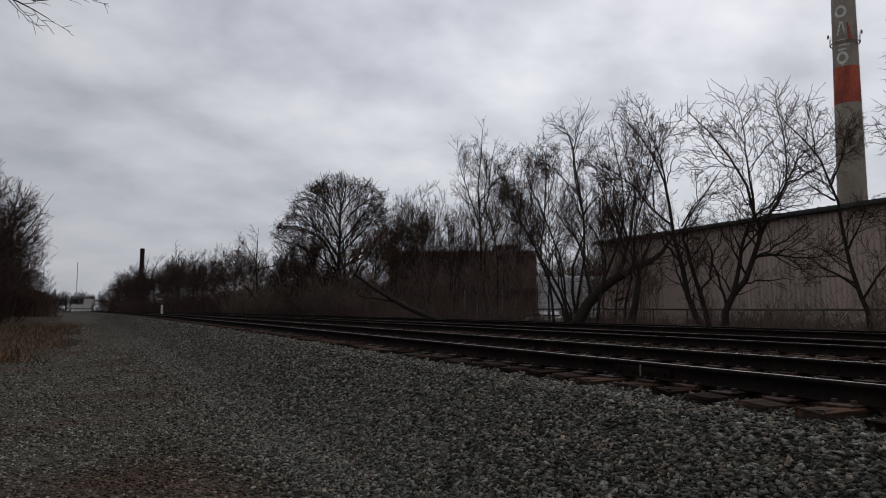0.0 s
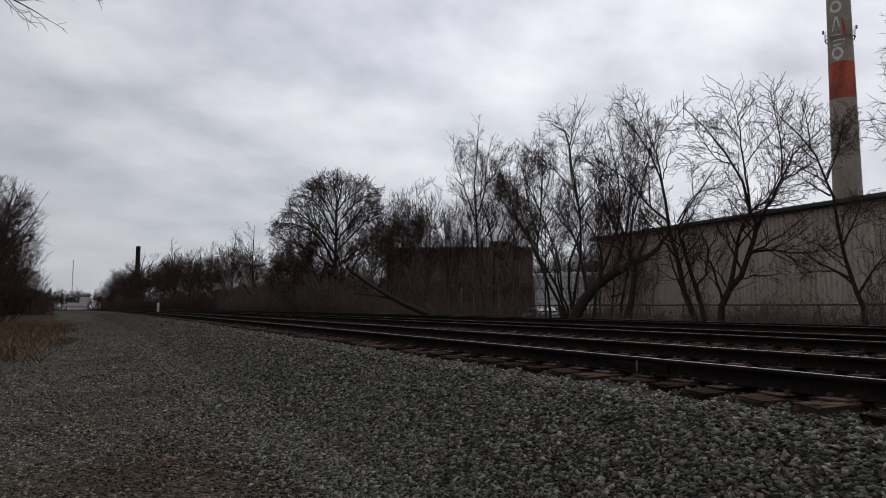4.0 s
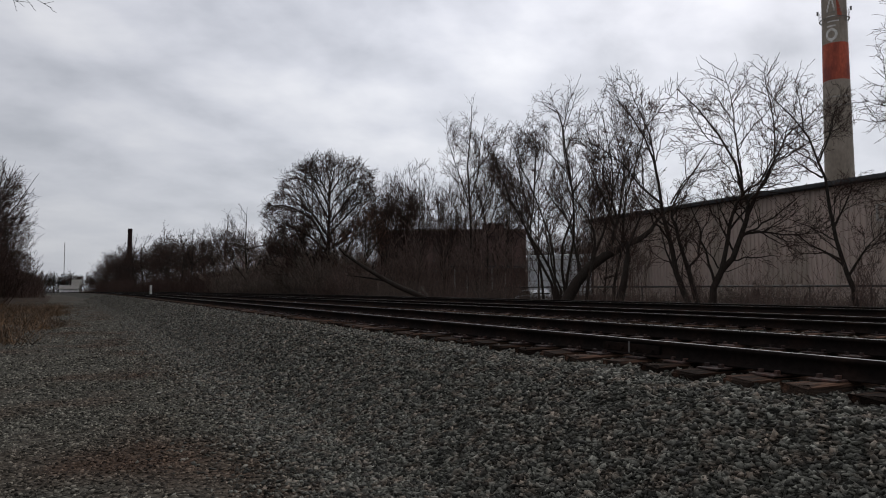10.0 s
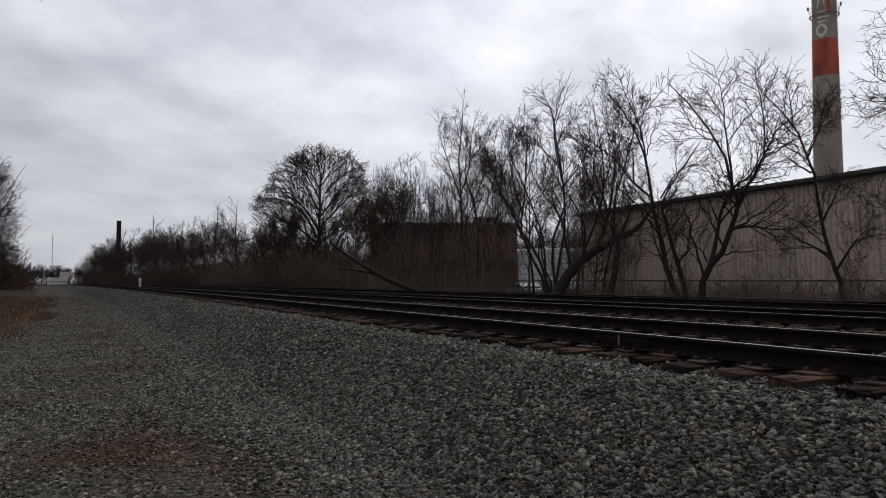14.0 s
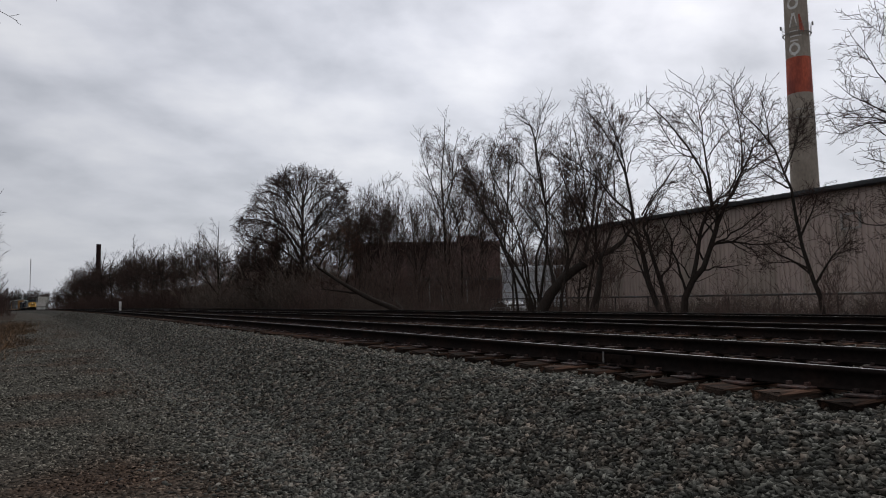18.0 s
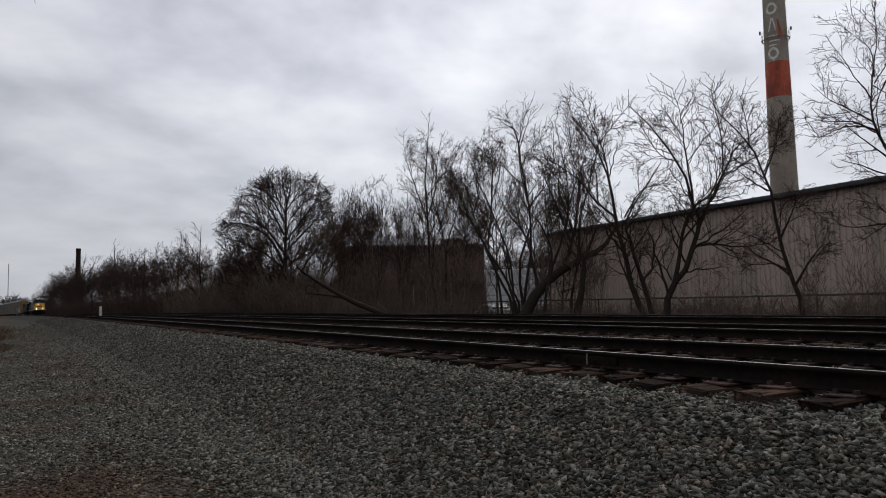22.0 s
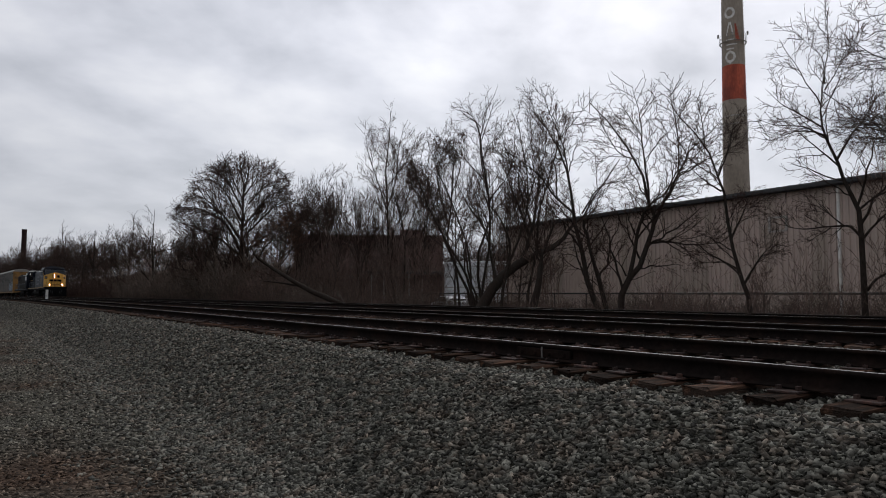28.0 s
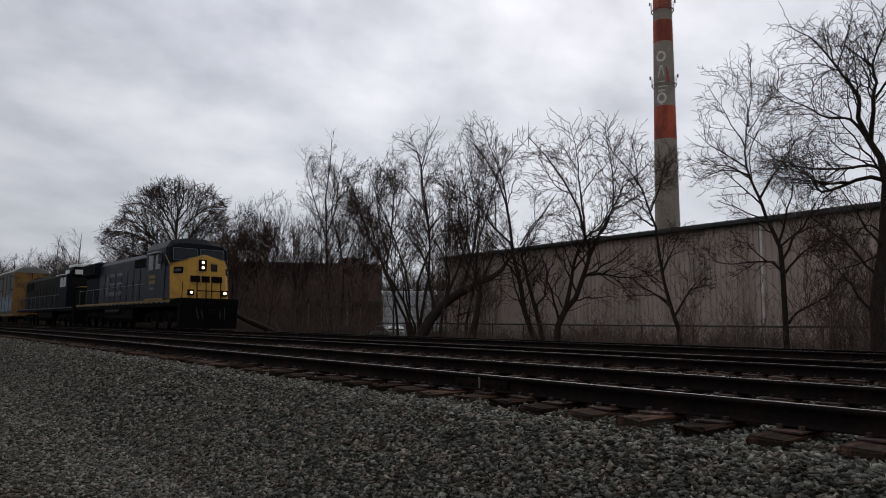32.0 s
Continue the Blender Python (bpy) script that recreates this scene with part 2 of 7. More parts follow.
M = {
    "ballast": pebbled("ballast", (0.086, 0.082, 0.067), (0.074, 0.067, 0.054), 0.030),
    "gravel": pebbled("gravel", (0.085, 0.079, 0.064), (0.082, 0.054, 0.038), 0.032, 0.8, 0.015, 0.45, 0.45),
    "soil": material("soil", (0.036, 0.026, 0.019), 0.95, 0, 0.4, 6, 0.8, (0.055, 0.038, 0.024), 0.5, bump_dist=0.05, matt=0.05),
    "stone": material("stone", (0.106, 0.104, 0.087), 0.75, 0, 0.3, 60, 0.4, (0.128, 0.104, 0.081), 9, island=0.78, matt=0.15),
    "stone_one": material("stone_one", (0.106, 0.104, 0.087), 0.75, 0, 0.3, 60, 0.4, (0.128, 0.104, 0.081), 9, spread=0.78, matt=0.15),
    "pebble": material("pebble", (0.146, 0.137, 0.111), 0.85, 0, 0.25, 70, 0.3, (0.100, 0.068, 0.049), 0.45, 0.56, island=0.8, matt=0.1),
    "tie": material("tie", (0.032, 0.023, 0.018), 0.95, 0, 0.5, 18, 0.9, (0.098, 0.054, 0.036), 2.2, 0.5, spread=0.5, stretch=(6, 0.6, 6), matt=0.05),
    "rail_side": material("rail_side", (0.014, 0.011, 0.010), 0.95, 0.0, 0.35, 30, 0.4, (0.024, 0.015, 0.012), 2.0, matt=0.02),
    "rail_head": material("rail_head", (0.15, 0.15, 0.15), 0.55, 1.0, 0.15, 50, 0.1, (0.20, 0.195, 0.19), 3.0),
    "plate": material("plate", (0.040, 0.022, 0.017), 0.85, 0.0, 0.4, 50, 0.4, (0.075, 0.032, 0.022), 12.0, spread=0.3),
    "siding": material("siding", (0.56, 0.453, 0.392), 0.55, 0.0, 0.10, 9, 0.1, (0.42, 0.35, 0.29), 0.8, 0.55, stretch=(1, 1, 0.25)),
    "roof_metal": material("roof_metal", (0.035, 0.036, 0.038), 0.6, 0.2, 0.2, 5, 0.2, (0.05, 0.05, 0.05), 1.0),
    "foundation": material("foundation", (0.16, 0.15, 0.13), 0.9, 0, 0.25, 10, 0.4, (0.09, 0.085, 0.07), 1.0),
    "slab": material("slab", (0.42, 0.40, 0.37), 0.9, 0, 0.15, 8, 0.2, (0.30, 0.28, 0.25), 0.6, spread=0.06),
    "trim_white": material("trim_white", (0.45, 0.43, 0.40), 0.6, 0, 0.15, 12, 0.1, (0.33, 0.30, 0.26), 2.0),
    "vent": material("vent", (0.16, 0.15, 0.14), 0.6, 0.3, 0.2, 20, 0.1),
    "concrete": material("concrete", (0.37, 0.315, 0.255), 0.85, 0, 0.18, 4, 0.3, (0.27, 0.228, 0.182), 0.35, 0.5, stretch=(1, 1, 0.45), bump_dist=0.05),
    "chimney_red": material("chimney_red", (0.55, 0.11, 0.055), 0.75, 0, 0.22, 5, 0.2, (0.27, 0.055, 0.035), 0.5, 0.52, stretch=(1, 1, 0.4)),
    "paint_white": material("paint_white", (0.80, 0.78, 0.74), 0.7, 0, 0.12, 8, 0.1, (0.58, 0.54, 0.48), 1.6),
    "steel_dark": material("steel_dark", (0.26, 0.25, 0.235), 0.6, 0.5, 0.2, 20, 0.2),
    "brick_dark": material("brick_dark", (0.165, 0.106, 0.093), 0.9, 0, 0.25, 14, 0.3, (0.13, 0.092, 0.083), 0.4, matt=0.1),
    "brick_far": material("brick_far", (0.036, 0.021, 0.020), 0.9, 0, 0.2, 3, 0.2, (0.026, 0.019, 0.018), 0.3, matt=0.1),
    "glass_dark": material("glass_dark", (0.012, 0.013, 0.015), 0.25, 0, 0.1, 5, 0.0),
    "boarded": material("boarded", (0.115, 0.074, 0.064), 0.85, 0, 0.2, 8, 0.2, (0.10, 0.070, 0.060), 0.7, spread=0.2),
    "cab_glass": material("cab_glass", (0.045, 0.052, 0.060), 0.08, 0, 0.1, 5, 0.0),
    "white_shed": material("white_shed", (0.50, 0.50, 0.48), 0.6, 0, 0.08, 2, 0.1, (0.75, 0.75, 0.74), 0.3),
    "bark": material("bark", (0.038, 0.029, 0.024), 0.95, 0, 0.45, 22, 0.9, (0.042, 0.036, 0.030), 3.0, stretch=(1, 1, 0.3), bump_dist=0.03, matt=0.1),
    "twig": material("twig", (0.066, 0.041, 0.034), 0.9, 0, 0.3, 10, 0.0, (0.056, 0.040, 0.031), 0.6, island=0.3, matt=0.1),
    "twig_red": material("twig_red", (0.115, 0.062, 0.042), 0.9, 0, 0.3, 10, 0.0, (0.06, 0.035, 0.027), 0.6, island=0.3, matt=0.1),
    "brush": material("brush", (0.140, 0.092, 0.074), 0.9, 0, 0.3, 10, 0.0, (0.095, 0.072, 0.053), 0.5, island=0.45),
    "brush_dark": material("brush_dark", (0.125, 0.090, 0.070), 0.9, 0, 0.3, 10, 0.0, (0.074, 0.064, 0.047), 0.5, island=0.45),
    "log_pale": material("log_pale", (0.20, 0.17, 0.14), 0.9, 0, 0.3, 14, 0.3, (0.11, 0.09, 0.075), 2.0, spread=0.3),
    "dry_grass": material("dry_grass", (0.135, 0.078, 0.036), 0.9, 0, 0.3, 10, 0.0, (0.042, 0.029, 0.018), 0.7, island=0.5),
    "conifer": material("conifer", (0.016, 0.022, 0.014), 0.9, 0, 0.3, 6, 0.3),
    "post_white": material("post_white", (0.66, 0.66, 0.64), 0.6, 0, 0.1, 20, 0.1, (0.5, 0.48, 0.44), 6.0),
    "wire_mesh": material("wire_mesh", (0.05, 0.05, 0.045), 0.6, 0.6, 0.2, 20, 0.0),
    "loco_blue": material("loco_blue", (0.024, 0.032, 0.044), 0.5, 0.0, 0.3, 6, 0.15, (0.018, 0.022, 0.028), 0.9, 0.5, matt=0.15),
    "loco_roof": material("loco_roof", (0.012, 0.016, 0.024), 0.65, 0.0, 0.25, 6, 0.15, (0.016, 0.015, 0.015), 0.8, matt=0.04),
    "loco_yellow": material("loco_yellow", (0.60, 0.32, 0.03), 0.45, 0.0, 0.14, 8, 0.1, (0.40, 0.20, 0.03), 1.4, 0.6),
    "loco_black": material("loco_black", (0.006, 0.006, 0.007), 0.85, 0.0, 0.35, 12, 0.3, (0.010, 0.008, 0.007), 1.6, matt=0.06),
    "loco_grey": material("loco_grey", (0.018, 0.018, 0.016), 0.7, 0.0, 0.25, 6, 0.2, (0.011, 0.012, 0.012), 0.8, matt=0.06),
    "rail_yellow": material("rail_yellow", (0.30, 0.18, 0.04), 0.6, 0.0, 0.2, 12, 0.1),
    "wheel": material("wheel", (0.014, 0.011, 0.010), 0.7, 0.2, 0.3, 20, 0.2),
    "lamp": material("lamp", (0.9, 0.8, 0.6), 0.3, 0, 0.0, 5, 0.0, emit=(1.0, 0.46, 0.16, 120.0)),
    "faded": material("faded", (0.13, 0.15, 0.175), 0.6, 0, 0.3, 8, 0.0, (0.05, 0.06, 0.075), 2.5),
    "board_light": material("board_light", (0.82, 0.82, 0.78), 0.5, 0, 0.1, 8, 0.0),
    "rack_panel": material("rack_panel", (0.048, 0.048, 0.041), 0.6, 0.0, 0.14, 6, 0.2, (0.105, 0.086, 0.064), 0.7, 0.52, stretch=(1, 1, 0.5), spread=0.12),
    "rack_yellow": material("rack_yellow", (0.30, 0.155, 0.038), 0.6, 0.0, 0.2, 6, 0.1, (0.11, 0.065, 0.03), 0.9),
    "rack_roof": material("rack_roof", (0.25, 0.24, 0.215), 0.6, 0.0, 0.1, 3, 0.1, (0.32, 0.30, 0.27), 0.8),
    "graffiti": material("graffiti", (0.26, 0.35, 0.40), 0.6, 0.0, 0.3, 5, 0.0, (0.12, 0.16, 0.22), 3.0, 0.5),
    "car_white": material("car_white", (0.82, 0.84, 0.87), 0.3, 0, 0.05, 4, 0.0),
    "rubber": material("rubber", (0.02, 0.02, 0.02), 0.85, 0, 0.2, 20, 0.1),
}


# ---- building helpers ----
def mesh_of(name, bm, mat):
    me = bpy.data.meshes.new(name)
    bm.normal_update()
    bm.to_mesh(me)
    bm.free()
    for m in (mat if isinstance(mat, (list, tuple)) else [mat]):
        me.materials.append(M[m])
    return me


def part(name, bm, mat, parent, label=""):
    """One mesh object under a thing or a part."""
    ob = new(name, bm if isinstance(bm, bpy.types.Mesh) else mesh_of(name, bm, mat))
    ob.parent = parent
    if label:
        ob["label"] = label
    return ob


def thing(name, m, label, category, group="", kind=""):
    ob = new(name)
    ob.empty_display_size = 0.3
    ob.matrix_world = m
    return tagged(ob, label, category, group, kind)


def raw(name, verts, faces, mats, index=None, smooth=False):
    me = bpy.data.meshes.new(name)
    v, q = np.asarray(verts, np.float32), np.asarray(faces, np.int32)
    me.vertices.add(len(v)); me.vertices.foreach_set("co", v.ravel())
    me.loops.add(q.size); me.loops.foreach_set("vertex_index", q.ravel())
    me.polygons.add(len(q))
    me.polygons.foreach_set("loop_start", np.arange(0, q.size, q.shape[1], dtype=np.int32))
    if index is not None:
        me.polygons.foreach_set("material_index", np.asarray(index, np.int32))
    if smooth:
        me.polygons.foreach_set("use_smooth", np.ones(len(q), bool))
    me.update(calc_edges=True)
    for m in mats:
        me.materials.append(M[m])
    return me


def box(bm, x0, x1, y0, y1, z0, z1, bev=0.0):
    made = bmesh.ops.create_cube(bm, size=1.0, matrix=Matrix.LocRotScale(((x0 + x1) / 2, (y0 + y1) / 2, (z0 + z1) / 2), None, (x1 - x0, y1 - y0, z1 - z0)))["verts"]
    if bev:
        edges = list({e for v in made for e in v.link_edges})
        bmesh.ops.bevel(bm, geom=edges, offset=bev, segments=2, affect="EDGES", profile=0.6)
    return bm


def prism(bm, outline, a, b, axis="x"):
    """An outline of pairs, drawn out from a to b along an axis: pairs are (y, z) for x, (x, z) for y, (x, y) for z."""
    put = {"x": lambda s, p: (s, p[0], p[1]), "y": lambda s, p: (p[0], s, p[1]), "z": lambda s, p: (p[0], p[1], s)}[axis]
    one, two = [bm.verts.new(put(a, p)) for p in outline], [bm.verts.new(put(b, p)) for p in outline]
    n = len(outline)
    faces = [bm.faces.new(one), bm.faces.new(two[::-1])]
    faces += [bm.faces.new((one[i], two[i], two[(i + 1) % n], one[(i + 1) % n])) for i in range(n)]
    bmesh.ops.recalc_face_normals(bm, faces=faces)
    return bm


def rod(bm, p, q, r, sides=8, r2=None):
    p, q = Vector(p), Vector(q)
    d = q - p
    m = Matrix.Translation((p + q) / 2) @ d.to_track_quat("Z", "Y").to_matrix().to_4x4()
    bmesh.ops.create_cone(bm, cap_ends=True, segments=sides, radius1=r, radius2=r if r2 is None else r2, depth=d.length, matrix=m)
    return bm


B = bmesh.new


# ---- the lie of the line: it bends gently away and falls with distance ----
RAIL_TOP = 0.80


def bend(x):
    """How far the line has swung aside at x."""
    s = max(-x, 0.0)
    return -1.62e-4 * s * s if s < 700 else -1.62e-4 * (490000 + 1400 * (s - 700))


def fall(x):
    s = max(-x, 0.0)
    return -1.2e-5 * s * s if s < 500 else -1.2e-5 * (250000 + 1000 * (s - 500))


PROFILE = [(-900, 0.6), (-60, 0.5), (-14, 0.3), (-6, 0.10), (-4, 0.05), (-3, 0.04), (-2.2, 0.03), (-1.6, 0.01), (-1.0, 0.0), (-0.5, 0.0), (0.0, -0.01), (0.4, -0.01), (0.9, 0.0), (1.45, 0.0), (1.8, 0.05), (2.2, 0.22), (2.7, 0.45), (3.05, 0.585),
           (3.32, 0.612), (3.45, 0.628), (5.8, 0.635), (6.5, 0.62), (7.2, 0.635), (9.9, 0.635), (10.9, 0.60), (12.2, 0.635), (14.9, 0.635), (15.4, 0.59), (17.0, -0.15), (18.2, -0.32),
           (24, -0.36), (60, -0.4), (1500, -0.4)]


def ground_z(x, y):
    off = y - bend(x)
    ys, zs = zip(*PROFILE)
    near = 0.010 * (noise.noise((x * 0.9, off * 0.9, 0)) + noise.noise((x * 0.35, off * 0.5, 7))) * min(1, (1.6 - off) / 0.6) if -8 < off < 1.6 else 0.0
    return float(np.interp(off, ys, zs)) + fall(x) + near


def build_ground():
    xs = [300, 60, 20, 8, 4] + [2 - 1.0 * i for i in range(40)] + [-40 - 5 * i for i in range(30)] + [-200 - 25 * i for i in range(24)] + [-900, -1300, -2200]
    verts, faces, mats = [], [], []
    for x in xs:
        for y, _ in PROFILE:
            if y == -2.2:
                y += 0.55 * noise.noise((x * 0.45, 3.0, 0.0)) + 0.3 * noise.noise((x * 1.3, 9.0, 0.0))
            verts.append((x, y + bend(x), ground_z(x, y + bend(x))))
    n = len(PROFILE)
    for i in range(len(xs) - 1):
        for j in range(n - 1):
            a = i * n + j
            faces.append((a, a + n, a + n + 1, a + 1))
            y = (PROFILE[j][0] + PROFILE[j + 1][0]) / 2
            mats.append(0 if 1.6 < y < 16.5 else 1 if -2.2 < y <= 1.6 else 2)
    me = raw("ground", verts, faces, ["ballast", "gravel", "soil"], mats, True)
    me.flip_normals()
    return tagged(new("ground", me), "gravel yard, grey stone ballast bank and brown soil verge", "ground", kind="structure")


build_ground()


def along(y, z, xs):
    return [(x, y + bend(x), z + fall(x)) for x in xs]


RAIL_X = [70, 40, 20, 8, 4, 0] + [-3 * i for i in range(1, 30)] + [-90 - 15 * i for i in range(45)]
RAIL_OUT = [(a, 0.68 * b) for a, b in [(-0.07, -0.172), (0.07, -0.172), (0.07, -0.160), (0.013, -0.140), (0.009, -0.05), (0.036, -0.036), (0.037, -0.010), (0.017, 0.0), (-0.017, 0.0), (-0.037, -0.010), (-0.036, -0.036), (-0.009, -0.05), (-0.013, -0.140), (-0.07, -0.160)]]


def rail_mesh():
    verts, faces, mats = [], [], []
    n = len(RAIL_OUT)
    for x in RAIL_X:
        verts += [(x, bend(x) + a, fall(x) + b) for a, b in RAIL_OUT]
    for i in range(len(RAIL_X) - 1):
        for j in range(n):
            k = (j + 1) % n
            faces.append((i * n + j, i * n + k, (i + 1) * n + k, (i + 1) * n + j))
            mats.append(1 if j == 7 else 0)
    return raw("rail", verts, faces, ["rail_side", "rail_head"], mats)


def tie_meshes():
    """Three worn sleepers, with split ends and rounded edges."""
    out = []
    for k in range(3):
        rng = random.Random(k)
        bm = B()
        box(bm, -0.095, 0.095, -1.13, 1.13, -0.15, 0.0, 0.012)
        for v in bm.verts:
            v.co.x += rng.uniform(-0.008, 0.008); v.co.z += rng.uniform(-0.010, 0.004); v.co.y += rng.uniform(-0.02, 0.02)
        out.append(mesh_of("tie", bm, "tie"))
    bm = B()
    box(bm, -0.085, 0.085, -0.17, 0.17, 0.0, 0.012, 0.004)
    for sx in (-0.055, 0.055):
        for sy in (-0.10, 0.10):
            box(bm, sx - 0.010, sx + 0.010, sy - 0.016, sy + 0.016, 0.012, 0.034)
    out.append(mesh_of("tie_plate", bm, "plate"))
    return out


TIES = tie_meshes()
RAIL = rail_mesh()


def build_track(name, centre, loose, seed, label):
    """Two rails on sleepers: those near the yard are pieces, the rest one mesh."""
    rng = random.Random(seed)
    t = thing(name, Matrix(), label, "railway track", "tracks of the line", "structure")
    for y in (centre - 0.7525, centre + 0.7525):
        r = part("rail", RAIL, None, t, "dark rusty steel rail with a worn bright head")
        r.location = (0, y, RAIL_TOP)
    far_v, far_f = [], []
    x = 45.0
    count = 0
    while x > -330:
        z = RAIL_TOP - 0.126 + fall(x)
        ang = -math.atan(2 * 1.62e-4 * min(x, 0)) + rng.uniform(-0.02, 0.02)
        y = centre + bend(x) + rng.uniform(-0.05, 0.05)
        if x < 6 and count < loose:
            o = part("tie", TIES[rng.randrange(3)], None, t)
            o.matrix_basis = Matrix.LocRotScale((x, y, z + rng.uniform(-0.012, 0.0)), Euler((rng.uniform(-0.006, 0.006), rng.uniform(-0.03, 0.03), -ang)), None)
            if x > -20:
                for s in (-1, 1):
                    p = part("tie_plate", TIES[3], None, o)
                    p.location = (0, s * 0.7525, 0.0)
        else:
            b = len(far_v)
            far_v += [(x + a, y + c, z + d) for a in (-0.095, 0.095) for c in (-1.13, 1.13) for d in (-0.15, 0)]
            far_f += [(b + a, b + c, b + d, b + e) for a, c, d, e in ((1, 3, 7, 5), (0, 1, 5, 4), (2, 6, 7, 3), (4, 5, 7, 6), (0, 2, 3, 1))]
        count += x < 6
        x -= 0.37 + rng.uniform(-0.045, 0.045)
    tagged(part("far_ties", raw("far_ties", far_v, far_f, ["tie"]), None, t), "weathered wooden sleepers further down the line", kind="stuff")
    return t


track_near = build_track("track_near", 4.49, 170, 3, "near railway track with rusty rails on wooden ties")
track_middle = build_track("track_middle", 8.47, 60, 4, "middle railway track on dark stone ballast")
track_far = build_track("track_far", 13.40, 30, 5, "far railway track on dark stone ballast")
# a bonded joint on the near rail
bond = B()
box(bond, -0.30, 0.30, -0.045, -0.012, -0.10, -0.035, 0.006)
for bx in (-0.24, -0.08, 0.08, 0.24):
    rod(bond, (bx, -0.06, -0.07), (bx, -0.04, -0.07), 0.014, 6)
j = part("joint_bar", bond, "rail_side", track_near, "bolted steel joint bar")
j.location = (-4.03, 3.7375, RAIL_TOP)
seam = part("rail_bond", box(B(), -0.008, 0.008, -0.052, -0.046, -0.11, -0.02, 0.002), "vent", track_near, "pale bond strap on the rail web")
seam.location = (-4.03, 3.7375, RAIL_TOP)


# ---- warehouse beyond the fence ----
def build_warehouse():
    depth, eave = 30.0, 6.72
    w = thing("warehouse", Matrix.Translation((-40.0, 35.0, -0.4)) @ Matrix.Rotation(-0.075, 4, "Z"), "long tan ribbed-metal warehouse with a dark roof edge", "warehouse")
    L = 58.0
    s = -2.5
    part("foundation", box(B(), s, L, 0.06, depth, -0.6, 0.75), "foundation", w, "stained concrete base wall")
    pitch = 0.305
    for k in range(int((L - s) / (pitch * 3)) + 1):
        a = s + k * pitch * 3
        outline = []
        for r in range(3):
            o = a + r * pitch
            outline += [(o, 0.0), (o + 0.14, 0.0), (o + 0.165, -0.075), (o + 0.28, -0.075)]
        outline.append((a + 3 * pitch, 0.0))
        bm = B()
        low, high = [bm.verts.new((x, y, 0.75)) for x, y in outline], [bm.verts.new((x, y, eave)) for x, y in outline]
        for i in range(len(outline) - 1):
            bm.faces.new((low[i], low[i + 1], high[i + 1], high[i]))
        part("wall_panel", bm, "siding", w)
    part("wall_core", box(B(), s, L, 0.03, depth - 0.1, 0.7, eave - 0.02), "siding", w)
    bm = B()
    prism(bm, [(-0.35, eave - 0.02), (-0.35, eave + 0.26), (depth / 2, eave + 2.2), (depth + 0.35, eave + 0.26), (depth + 0.35, eave), (depth / 2, eave + 1.9), (0.0, eave)], s - 0.3, L + 0.3, "x")
    roof = part("roof", bm, "roof_metal", w, "low-pitched dark metal roof")
    bm = B()
    for k in range(int((L - s) / 0.61)):
        box(bm, s + k * 0.61, s + k * 0.61 + 0.04, -0.37, 2.0, eave + 0.26, eave + 0.285)
    part("roof_ribs", bm, "roof_metal", roof)
    part("gutter", box(B(), s - 0.3, L + 0.3, -0.47, -0.34, eave + 0.02, eave + 0.19, 0.02), "roof_metal", w, "dark eaves gutter")
    for x in (24.2, 49.0):
        d = B()
        box(d, x - 0.06, x + 0.06, -0.20, -0.08, 0.2, eave, 0.02)
        part("downspout", d, "paint_white", w, "pale downspout pipe")
    v = B()
    for z0, z1 in ((4.77, 4.86), (5.47, 5.56)):
        box(v, 20.6, 21.6, -0.12, -0.03, z0, z1)
    for xa, xb in ((20.6, 20.68), (21.52, 21.6)):
        box(v, xa, xb, -0.12, -0.03, 4.77, 5.56)
    frame_v = part("vent_frame", v, "trim_white", w, "small louvred wall vent")
    for k in range(2):
        part("slat", prism(B(), [(-0.10, 5.02 + k * 0.24), (-0.04, 5.05 + k * 0.24), (-0.04, 5.06 + k * 0.24), (-0.10, 5.03 + k * 0.24)], 20.68, 21.52, "x"), "siding", frame_v)
    return w


build_warehouse()


def build_fence():
    """Chain-link fence with a top rail, along the foot of the warehouse."""
    f = thing("fence", Matrix.Translation((-44, 28.2, -0.36)) @ Matrix.Rotation(-0.075, 4, "Z"), "chain-link fence with a dark top rail", "fence")
    L, h = 52.0, 1.62
    for k in range(int(L / 2.6) + 1):
        part("post", rod(B(), (k * 2.6, 0, 0), (k * 2.6, 0, h + 0.04), 0.035, 8), "wire_mesh", f)
    for k in range(int(L / 2.6)):
        part("top_rail", rod(B(), (k * 2.6, 0, h), (k * 2.6 + 2.6, 0, h), 0.045, 6), "wire_mesh", f)
    v, q = [], []
    step = 0.16
    for k in range(int((L + h) / step)):
        for sgn in (1, -1):
            x0, x1 = (k * step - h, k * step) if sgn > 0 else (k * step, k * step - h)
            x0, x1 = max(0, min(L, x0)), max(0, min(L, x1))
            b = len(v)
            v += [(x0 - 0.004, 0, 0.02), (x0 + 0.004, 0, 0.02), (x1 + 0.004, 0.003, h - 0.02), (x1 - 0.004, 0.003, h - 0.02)]
            q.append((b, b + 1, b + 2, b + 3))
    part("wire_netting", raw("wire_netting", v, q, ["wire_mesh"]), None, f, "grey woven wire netting")
    return f


build_fence()


